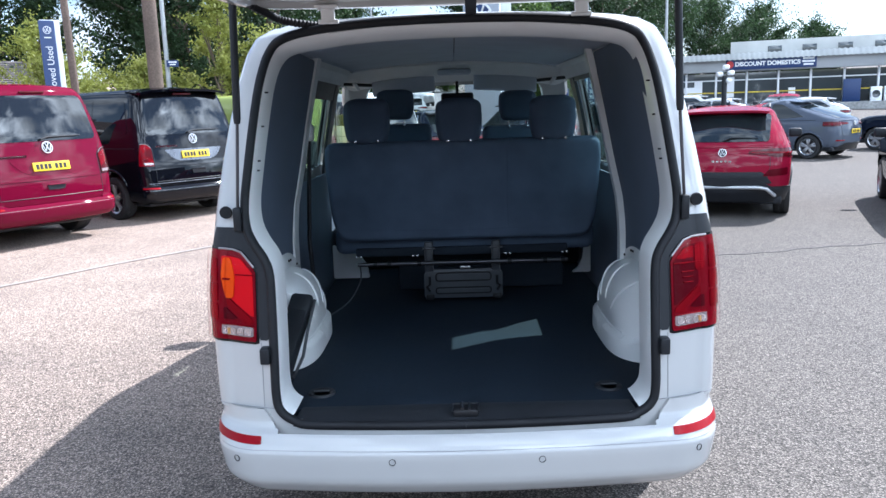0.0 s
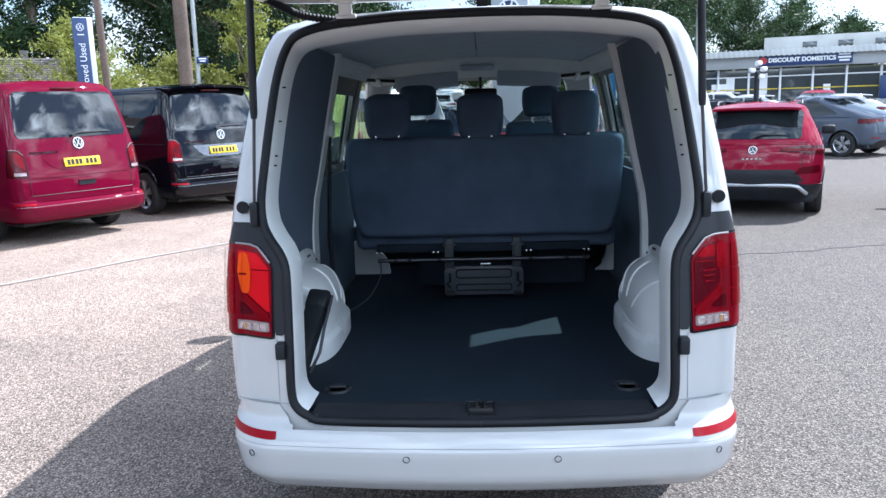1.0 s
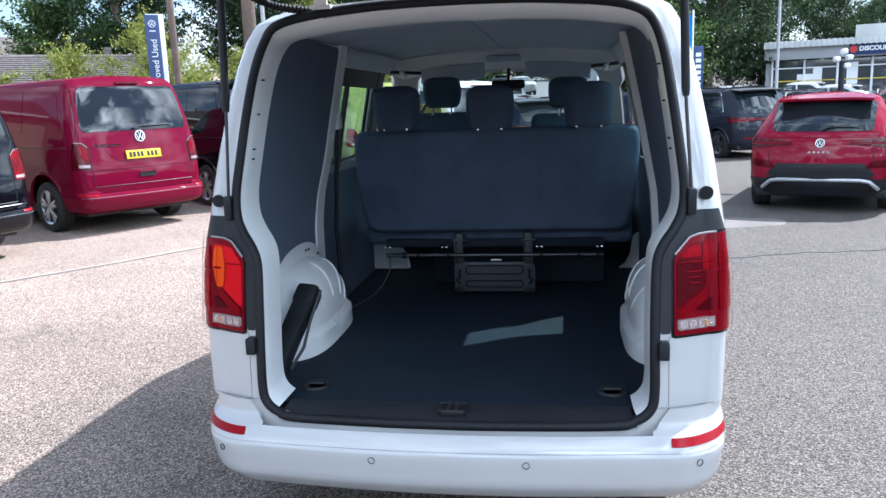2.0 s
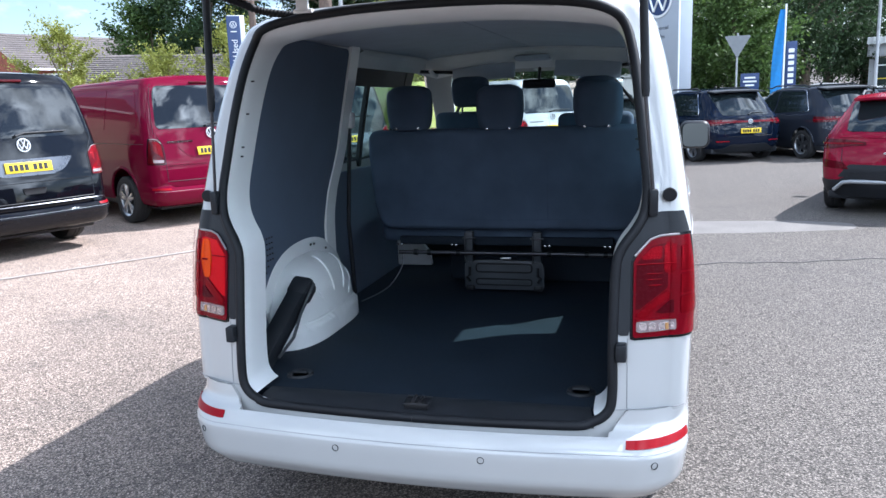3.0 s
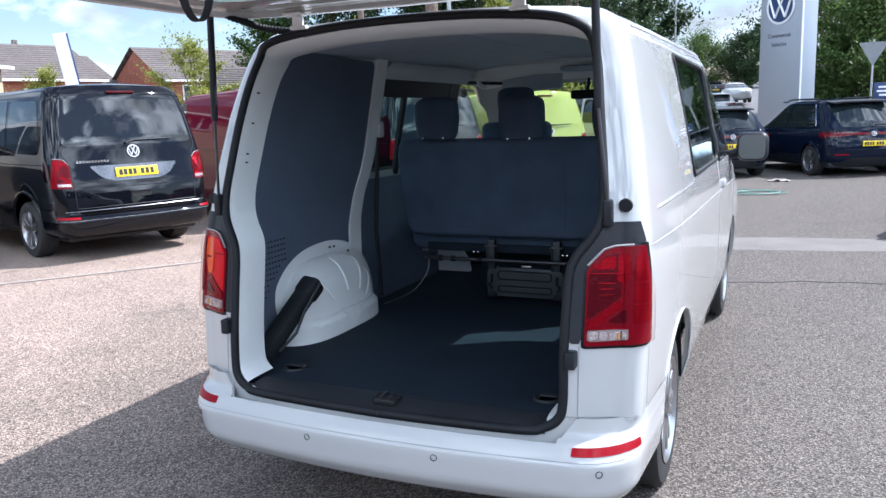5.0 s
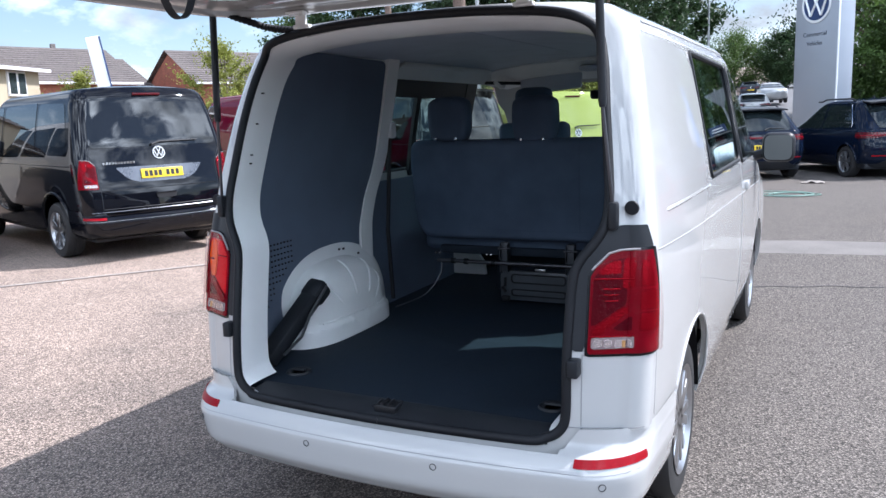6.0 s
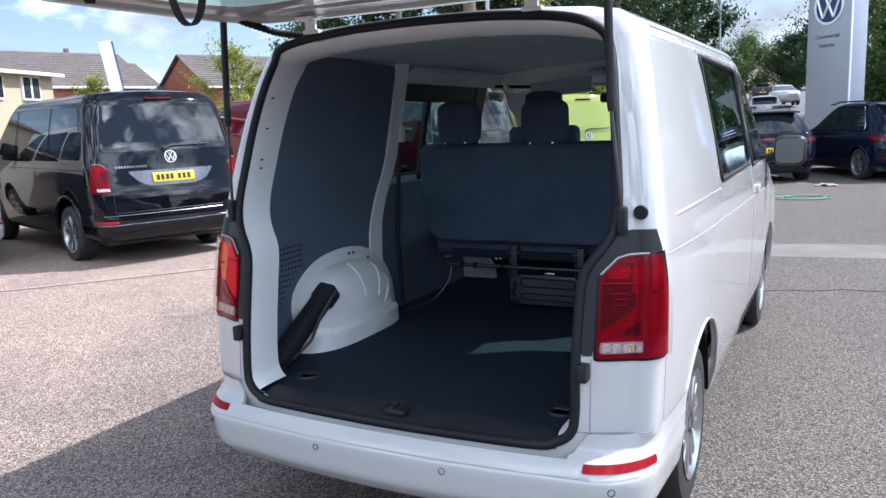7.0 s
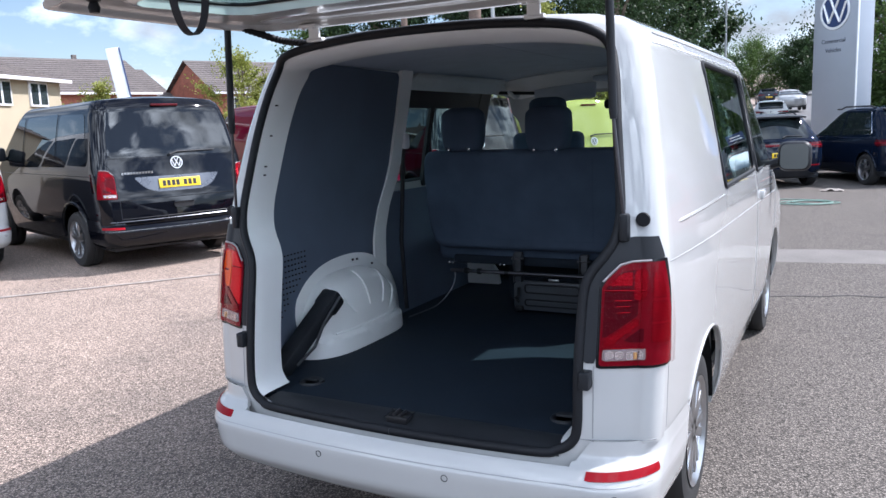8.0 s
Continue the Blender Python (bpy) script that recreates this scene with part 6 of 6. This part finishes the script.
# along the road and behind the shop
for i, (x, y, h, w, m) in enumerate([(-5.9, 38, 8.6, 4.2, LEAF_DARK), (-10.2, 40, 8.5, 6, LEAF_DARK), (-3.6, 93, 6.0, 5, LEAF_DARK), (-0.6, 96, 6.5, 6, LEAF), (-9, 96, 6, 9, LEAF), (2.9, 45.5, 10, 7, LEAF_DARK), (6.3, 49.1, 12, 8, LEAF_DARK), (9.8, 50.6, 12, 8, LEAF_DARK), (15.0, 58.6, 10.5, 8, LEAF_DARK), (20.4, 61, 7.6, 7.5, LEAF_DARK),
                                     (24.6, 62, 6.8, 6, LEAF_DARK), (31, 66, 5.6, 5, LEAF_DARK), (4.3, 37.3, 6.0, 5.0, LEAF), (12.2, 56, 12, 7, LEAF_DARK)]):
    tree(x, y, h, w, m, "large dark green tree by the road", 60 + i, 0.15, 70, 460, 0.105)

# ---- shop ----
STONE = mat("grey_wall_stone", (0.30, 0.30, 0.29), 0.85, var=0.2, scale=1.0, fine=0.2, fscale=8)
RENDERWALL = mat("grey_shop_fascia", (0.36, 0.37, 0.38), 0.7, var=0.08, scale=0.4)
CORRUGATED = mat("weathered_sheet_roof", (0.42, 0.43, 0.42), 0.7, var=0.18, scale=0.5)
SHOPGLASS = mat("shop_glass", (0.03, 0.04, 0.045), 0.05, var=0.3, scale=0.5, coat=1.0)
shop_base = pose(13.2, 50.2, 1.25, 0, 0, -22.2)
shop = hold("shop", "long low shop with glazed front and grey corrugated roof", "shop", shop_base)
SHOP_L = 46.0
part("wall", box(SHOP_L, 14, 2.9, (SHOP_L / 2, 7.4, -1.0), 0.0), RENDERWALL, shop)
part("fascia", box(SHOP_L, 0.5, 0.85, (SHOP_L / 2, -0.15, 2.05), 0.03), RENDERWALL, shop)


def corrugated(length, depth, z, drop, pitch=0.30):
    n = int(length / (pitch / 4))
    verts, faces = [], []
    for i in range(n + 1):
        x = length * i / n
        w = 0.03 * math.cos(2 * math.pi * x / pitch)
        verts += [(x, -0.75, z - drop + w), (x, -0.55, z + w), (x, depth, z + 0.12 + w)]
    for i in range(n):
        for k in range(2):
            faces.append((i * 3 + k, i * 3 + 3 + k, i * 3 + 4 + k, i * 3 + 1 + k))
    return solid(verts, faces)


part("roof", corrugated(SHOP_L, 7.0, 3.15, 0.40), CORRUGATED, shop, "weathered corrugated roof edge")
up = part("upper_storey", box(SHOP_L - 4, 8, 1.2, (SHOP_L / 2 + 2.6, 10.5, 3.1), 0.0), CORRUGATED, shop, "corrugated clerestory storey")
for i in range(8):
    part("clerestory_window", box(0.9, 0.1, 0.45, (7.5 + i * 2.2, 6.48, 3.45), 0.01), SHOPGLASS, shop)
for i in range(24):
    x = 0.4 + i * 1.85
    part("shop_window", box(1.72, 0.06, 1.95, (x + 0.9, 0.36, 0.02), 0.0), SHOPGLASS, shop)
    part("mullion", box(0.12, 0.16, 2.05, (x, 0.33, 0.0), 0.01), SIGNWHITE, shop)
    part("transom", box(1.75, 0.1, 0.07, (x + 0.92, 0.30, 1.5), 0.0), SIGNWHITE, shop)
part("plinth", box(SHOP_L, 0.5, 1.6, (SHOP_L / 2, 0.2, -1.6), 0.02), RENDERWALL, shop)


def words(text, size, at, material, parent, name="lettering", depth=0.01, turn=(90, 0, 0), bold=0.0):
    cu = bpy.data.curves.new(name, "FONT")
    cu.body, cu.size, cu.extrude, cu.offset = text, size, depth, bold
    cu.align_x, cu.align_y = "CENTER", "CENTER"
    tmp = new("tmp", cu)
    me = bpy.data.meshes.new_from_object(tmp.evaluated_get(bpy.context.evaluated_depsgraph_get()))
    bpy.data.objects.remove(tmp)
    me.materials.append(material)
    o = new(name, me)
    o.parent = parent
    o.matrix_basis = pose(*at, *turn)
    return o


part("forecourt_slab", box(SHOP_L, 2.6, 1.5, (SHOP_L / 2, -1.1, -1.52), 0.02), STONE, shop)
BAND = mat("yellow_window_strip", (0.55, 0.42, 0.03), 0.5)
for i in range(24):
    part("window_strip", box(1.68, 0.02, 0.07, (1.32 + i * 1.85, 0.30, 0.72), 0.0), BAND, shop)
for x, w, h in ((2.3, 0.9, 0.7), (3.0, 0.5, 1.1), (4.9, 0.6, 1.3), (8.6, 0.4, 0.5), (16.2, 0.9, 1.0), (19.8, 0.7, 0.6)):
    part("window_poster", box(w, 0.02, h, (x, 0.31, 0.45), 0.0), SIGNWHITE, shop)
part("advert_board", box(0.95, 0.2, 1.35, (11.9, -0.2, -0.02), 0.02), SIGNBLUE, shop, "blue advert board by the shop door")
wm = None
for i in range(12):
    if wm is None:
        wm = hold("washing_machine", "white washing machine standing along the shop front", "washing machine", shop_base @ pose(13.2, -0.25, -0.02), "washing machines at the shop")
        part("body", box(0.60, 0.55, 0.85, (0, 0, 0), 0.02), SIGNWHITE, wm)
        dr = lathe([(0, 0.0), (0.17, 0.0), (0.20, 0.02), (0.22, 0.0)], 24)
        bmesh.ops.transform(dr, matrix=Matrix.Translation((0, -0.28, 0.42)) @ Matrix.Rotation(radians(90), 4, "X"), verts=dr.verts)
        part("door", dr, SHOPGLASS, wm)
    else:
        copy_thing(wm, shop_base @ pose(13.2 + 0.72 * i, -0.25, -0.02))
sg = part("shop_sign", box(5.2, 0.12, 0.66, (7.3, -0.47, 2.14), 0.01), SIGNBLUE, shop, "blue shop sign with white letters")
words("DISCOUNT DOMESTICS", 0.35, (7.12, -0.545, 2.47), SIGNWHITE, sg, bold=0.014)
for k, w in ((0, 0.62), (1, 0.70), (2, 0.55)):
    part("text_bar", box(w, 0.02, 0.10, (9.45, -0.54, 2.62 - 0.18 * k), 0.0), SIGNWHITE, sg)
EMBLEM = mat("red_emblem", (0.45, 0.03, 0.03), 0.5)
part("emblem", lathe([(0, 0), (0.22, 0), (0.22, 0.02), (0, 0.02)], 24), EMBLEM, sg).matrix_basis = pose(4.95, -0.535, 2.47, 90, 0, 0)

# ---- signs and posts ----
SIGNDARK = mat("dark_blue_grey_lettering", (0.035, 0.045, 0.065), 0.5)
py = hold("sign_pylon", "tall silver grey sign pylon with a round badge", "sign", pose(1.15, 22.9, 0, 0, 0, -42))
part("panel", box(1.50, 0.60, 6.4, (0, 0, 0), 0.02), PYLON, py)
part("edge_strip", box(0.03, 0.05, 6.4, (0.752, -0.282, 0), 0.004), SIGNWHITE, py)
roundel(0.50, (-0.02, -0.315, 4.36), py, SIGNBLUE)
words("Commercial", 0.165, (-0.04, -0.305, 3.55), SIGNDARK, py, depth=0.003)
words("Vehicles", 0.165, (-0.04, -0.305, 3.30), SIGNDARK, py, depth=0.003)

us = hold("used_car_sign", "narrow blue sign tower with white upright lettering", "sign", pose(-8.28, 13.75, 0, 0, 0, 30))
part("face", box(0.29, 0.06, 3.66, (0, -0.06, 0), 0.01), SIGNBLUE, us)
part("side_panel", box(0.36, 0.10, 3.68, (0.065, 0.03, 0), 0.01), SIGNWHITE, us)
words("Approved Used", 0.185, (0.01, -0.10, 2.56), SIGNWHITE, us, turn=(90, -90, 0))
roundel(0.075, (0, -0.10, 3.47), us, SIGNBLUE)
part("text_bar", box(0.13, 0.012, 0.022, (0, -0.095, 3.31)), SIGNWHITE, us)

POLEWOOD = mat("weathered_pole_wood", (0.115, 0.080, 0.064), 0.85, var=0.25, scale=2, bump=0.5, bscale=18, fine=0.2, fscale=30)
GALV = mat("galvanised_steel", (0.36, 0.37, 0.38), 0.5, 0.6, var=0.1)
up1 = part("utility_pole", tube([(0, 0, -0.2), (0, 0, 4), (0.0, 0, 9)], [0.17, 0.155, 0.13], 20), POLEWOOD)
up1.location = (-6.86, 15.7, 0)
tagged(up1, "thick weathered wooden utility pole", "pole")
up2 = part("utility_pole", tube([(0, 0, -0.2), (-0.08, 0, 4), (-0.18, 0, 9)], [0.09, 0.08, 0.07], 14), POLEWOOD)
up2.location = (-8.33, 14.9, 0)
tagged(up2, "thin brown wooden pole", "pole")


def lamp_post(x, y, h, label):
    p = part("lamp_post", tube([(0, 0, 0), (0, 0, h * 0.3), (0, 0, h)], [0.075, 0.06, 0.045], 12), GALV)
    p.location = (x, y, lie(x, y))
    tagged(p, label, "lamp post")
    return p


lamp_post(-7.43, 18.1, 9, "slim galvanised post behind the vans")
ps = hold("post_sign", "small dark plate fixed to a galvanised post", "sign", pose(-7.25, 18.0, 2.92, 0, 0, 15))
part("plate", box(0.30, 0.02, 0.17, (0, 0, 0), 0.004), SIGNBLUE, ps)
for k, w in ((0, 0.2), (1, 0.15)):
    part("text_bar", box(w, 0.008, 0.03, (0, -0.013, 0.105 - 0.06 * k), 0.0), SIGNWHITE, ps)
part("bracket", box(0.14, 0.03, 0.03, (-0.12, 0.03, 0.07), 0.004), GALV, ps)
lamp_post(-3.95, 37.4, 9, "slim street lamp post by the road")
lamp_post(8.6, 29.5, 10, "galvanised lamp post in the far car park")

# ---- houses ----
BRICK = mat("red_brick", (0.26, 0.095, 0.06), 0.85, var=0.2, scale=2.5, fine=0.25, fscale=14)
CREAM = mat("cream_render", (0.42, 0.36, 0.26), 0.85, var=0.06, scale=1.0)
TILES = mat("brown_roof_tiles", (0.115, 0.098, 0.092), 0.8, var=0.15, scale=1.0, fine=0.2, fscale=10)
UPVC = mat("white_upvc", (0.75, 0.76, 0.77), 0.4, var=0.03)


def house(x, y, turn, L, D, eave, ridge, wall, label, wins, z=0.0, hip=0.0):
    hs = hold("house", label, "house", pose(x, y, z, 0, 0, turn), "houses")
    part("wall", prism([(-D / 2, 0), (D / 2, 0), (D / 2, eave), (0, eave + 0.01 if hip else ridge - 0.15), (-D / 2, eave)], L, Matrix.Translation((L / 2, 0, 0)) @ Matrix.Rotation(radians(90), 4, "Z")), wall, hs)
    rows, prof = 16, []
    for k in range(2 * rows + 1):
        t = abs(k - rows) / rows            # 1 at the eaves, 0 at the ridge
        y, z = (k - rows) / rows * (D / 2 + 0.35), ridge - (ridge - eave + 0.12) * t
        prof += [(y, z + 0.02), (y, z + 0.06)] if k < rows else [(y, z + 0.06), (y, z + 0.02)]
    n = len(prof)
    rf = solid([(sx * (L / 2 + 0.25 - hip * (1 - abs(y) / (D / 2 + 0.35))), y, z) for sx in (-1, 1) for y, z in prof], [(i, i + 1, n + i + 1, n + i) for i in range(n - 1)] + ([tuple(range(n)), tuple(range(n, 2 * n))] if hip else []))
    part("roof", rf, TILES, hs, "brown tiled roof", smooth=False)
    part("chimney", box(0.25, 0.25, 0.7, (L * 0.28, 0.6, ridge - 0.35), 0.02), TILES, hs)
    part("gutter", box(L + 0.4, 0.12, 0.12, (0, -D / 2 - 0.33, eave - 0.16), 0.02), UPVC, hs)
    for wx, wz, ww, wh in wins:
        w = part("window", box(ww, 0.10, wh, (wx, -D / 2 - 0.02, wz), 0.01), UPVC, hs)
        for k in (-1, 1):
            part("pane", box(ww / 2 - 0.12, 0.04, wh - 0.16, (wx + k * ww / 4, -D / 2 - 0.065, wz + 0.08), 0.0), SHOPGLASS, w)
    return hs


house(-25.6, 11.5, 110, 9, 6.5, 3.85, 5.2, CREAM, "cream rendered house with a tiled hipped roof", [(3.2, 2.85, 0.95, 0.85), (1.3, 2.85, 0.95, 0.85), (-1.5, 2.85, 0.95, 0.85)], hip=3.0)
house(-39.93, 26.24, 72, 11.5, 9, 4.2, 6.3, BRICK, "red brick house with brown tiled roof", [(5.0, 2.7, 1.3, 1.0), (2.2, 2.7, 1.3, 1.0), (-1, 2.7, 1.3, 1.0)])
house(-44.0, 33.3, 72, 8, 9, 4.2, 6.3, BRICK, "red brick gabled house with brown tiled roof", [(2.6, 2.7, 1.3, 1.0), (0, 2.7, 1.3, 1.0)])
house(-33.6, 40.4, 67, 12, 8, 4.2, 6.3, BRICK, "red brick house with brown tiled roof", [(-4.3, 2.9, 1.2, 1.0), (-1.6, 2.9, 1.6, 1.0), (2.0, 2.9, 1.5, 1.0)])
house(-16.5, 23.1, 38, 4.8, 5, 2.5, 3.6, BRICK, "low old cottage with a mossy roof", [(0, 1.2, 1, 0.8)])

# ---- small things on the forecourt ----
leaning = hold("banner_sign", "narrow leaning blue and white banner sign", "sign", pose(-13.01, 10.67, 0, 0, -8, 50))
part("face", box(0.30, 0.05, 3.7, (0, 0, 0), 0.01), SIGNWHITE, leaning)
part("edge_band", box(0.035, 0.06, 3.68, (0.135, -0.004, 0.01), 0.005), SIGNBLUE, leaning)

CABLE = mat("pale_cable", (0.36, 0.32, 0.29), 0.6, var=0.1)
wire = part("ground_cable", tube(spline([(-7.6, 1.6, 0.012), (-6.2, 3.2, 0.012), (-4.69, 5.11, 0.012), (-3.98, 6.15, 0.012), (-3.10, 7.26, 0.012), (-1.9, 8.9, 0.012)], 10), 0.009, 8), CABLE)
tagged(wire, "pale cable lying across the asphalt", "cable")
HOSE = mat("green_hose", (0.16, 0.26, 0.22), 0.45, var=0.1)
coils = []
for i in range(170):
    k = i / 170
    a = k * 2 * math.pi * 4.2
    grow = 0.62 + 0.55 * k + 0.16 * math.sin(a * 0.37)
    coils.append((0.78 + 0.48 * grow * math.cos(a) + 0.14 * math.sin(a * 0.21), 13.2 + 0.40 * grow * math.sin(a + 0.3 * math.sin(a * 0.5)), 0.011 + 0.010 * (i % 41) / 41 + 0.008 * k))
hose = part("garden_hose", tube(coils, 0.0095, 8), HOSE)
tagged(hose, "green garden hose coiled loosely on the asphalt", "hose")
rag = part("cloth_rag", sheet(lambda u, v: np.stack([u * 0.22, v * 0.14, 0.015 + 0.02 * (1 + np.sin(u * 7 + v * 4)) * (1 - u * u)], -1), np.linspace(-1, 1, 20), np.linspace(-1, 1, 14), None, 0.004), CABLE)
rag.location = (1.15, 15.6, 0)
tagged(rag, "crumpled pale cloth lying on the asphalt", "cloth")

PALE = mat("pale_patch_concrete", (0.150, 0.138, 0.129), 0.85, var=0.2, scale=2.0, fine=0.25, fscale=90, bump=0.4, bscale=120)
strip = part("trench_strip", prism(rounded([(-1.5, -0.42), (-0.4, -0.50), (0.9, -0.36), (1.5, -0.10), (1.35, 0.36), (0.2, 0.46), (-1.2, 0.40)], 0.2, 5), 0.007, Matrix.Rotation(radians(90), 4, "X") @ Matrix.Translation((0, -0.006, 0))), PALE)
strip.matrix_world = pose(1.75, 7.6, 0, 0, 0, 10)
TARSEAM = mat("black_tar_joint", (0.045, 0.043, 0.042), 0.8, var=0.3, scale=6)
joint = part("tar_joint", ribbon([(x, 5.06 + 0.235 * x + 0.03 * math.sin(x * 5.1) + 0.02 * math.sin(x * 13.7), 0.001) for x in np.linspace(0.4, 6.5, 120)], 0.028, lambda p: Vector((0, 0, 1)), 0.003), TARSEAM, smooth=False)
tagged(joint, "thin dark tar joint across the asphalt", "pavement", kind="structure")
tagged(strip, "pale worn patch strip across the asphalt", "pavement", kind="structure")

# fence behind the vans
FENCE = mat("grey_palisade", (0.42, 0.43, 0.42), 0.6, 0.2, var=0.1)
fence = hold("palisade_fence", "grey steel palisade fence behind the parked vans", "fence", pose(-4.6, 17.2, 0, 0, 0, 14))
rail = part("rail", box(3.7, 0.05, 0.05, (1.75, 0.03, 1.45), 0.006), FENCE, fence)
pal = part("pale", prism([(-0.035, 0), (0.035, 0), (0.035, 1.72), (0, 1.8), (-0.035, 1.72)], 0.02), FENCE, fence)
for i in range(1, 26):
    o = new("pale", pal.data)
    o.parent = fence
    o.location = (i * 0.145, 0, 0)

# road furniture
SIGNGREY = mat("grey_sign_back", (0.21, 0.22, 0.23), 0.6, 0.3, var=0.08)
gw = hold("road_sign", "grey back of a triangular road sign on a post", "road sign", pose(4.0, 31.2, lie(4, 31.2)))
part("post", tube([(0, 0, 0), (0, 0, 3.6)], 0.04, 10), GALV, gw)
part("plate", prism(rounded([(-0.5, 3.5), (0.5, 3.5), (0, 2.62)], 0.08), 0.02, Matrix.Translation((0, -0.05, 0))), SIGNGREY, gw)
nv = hold("direction_sign", "navy direction sign with white bars and an arrow", "sign", pose(4.1, 27.5, lie(4.1, 27.5)))
part("panel", box(0.62, 0.05, 0.75, (0, 0, 1.35), 0.01), SIGNBLUE, nv)
for dx in (-0.25, 0.25):
    part("post", tube([(dx, 0.03, 0), (dx, 0.03, 1.4)], 0.025, 8), GALV, nv)
for k, w in ((0, 0.36), (1, 0.44), (2, 0.30)):
    part("text_bar", box(w, 0.012, 0.06, (0, -0.03, 1.92 - 0.13 * k), 0.0), SIGNWHITE, nv)
part("arrow", prism([(-0.2, 1.47), (0.08, 1.47), (0.08, 1.42), (0.2, 1.495), (0.08, 1.57), (0.08, 1.52), (-0.2, 1.52)], 0.012, Matrix.Translation((0, -0.035, 0))), SIGNWHITE, nv)
FLAGBLUE = mat("bright_blue_flag_cloth", (0.02, 0.20, 0.50), 0.7, var=0.1)
fl = hold("feather_flag", "bright blue feather flag on a pale pole", "flag", pose(5.75, 31.3, lie(5.7, 31.3)))
part("pole", tube([(0, 0, 0), (0, 0, 4.6)], 0.035, 8), SIGNWHITE, fl)
part("cloth", sheet(lambda u, v: np.stack([-0.04 - u * (0.42 - 0.25 * v ** 3), 0.04 * np.sin(u * 5 + v * 6), 0.5 + 3.9 * v], -1), np.linspace(0, 1, 8), np.linspace(0, 1, 24), None, 0.006), FLAGBLUE, fl)
en = hold("upright_sign", "narrow dark sign with upright white bars", "sign", pose(6.3, 33.2, lie(6.3, 33.2)))
part("panel", box(0.42, 0.08, 2.6, (0, 0, 0.6), 0.01), SIGNBLUE, en)
for k in range(8):
    part("text_bar", box(0.22, 0.012, 0.16, (0, -0.05, 1.0 + 0.25 * k), 0.0), SIGNWHITE, en)
wall = part("boundary_wall", solid([(x, y, lie(x, y) + z) for y in (30, 38, 46, 54, 62, 70) for x in (-3.2 - 0.01 * (y - 30), -2.9 - 0.01 * (y - 30)) for z in (-0.3, 0.95)],
                                   [f for i in range(5) for f in ((4 * i, 4 * i + 1, 4 * i + 5, 4 * i + 4), (4 * i + 2, 4 * i + 6, 4 * i + 7, 4 * i + 3), (4 * i + 1, 4 * i + 3, 4 * i + 7, 4 * i + 5))] + [(0, 2, 3, 1), (20, 21, 23, 22)]), STONE, smooth=False)
tagged(wall, "low grey wall along the rising road", "wall", kind="structure")
cam_post = hold("camera_post", "dark post with a cluster of white security cameras", "security camera", pose(9.72, 25.83, lie(9.7, 25.8)))
part("post", tube([(0, 0, 0), (0, 0, 2.4)], 0.09, 10), TRIM, cam_post)
for dx, dz in ((-0.2, 2.38), (0.2, 2.42), (0.02, 2.62), (0.12, 2.15)):
    part("camera_head", box(0.2, 0.28, 0.17, (dx, -0.05, dz), 0.06, 3), SIGNWHITE, cam_post)
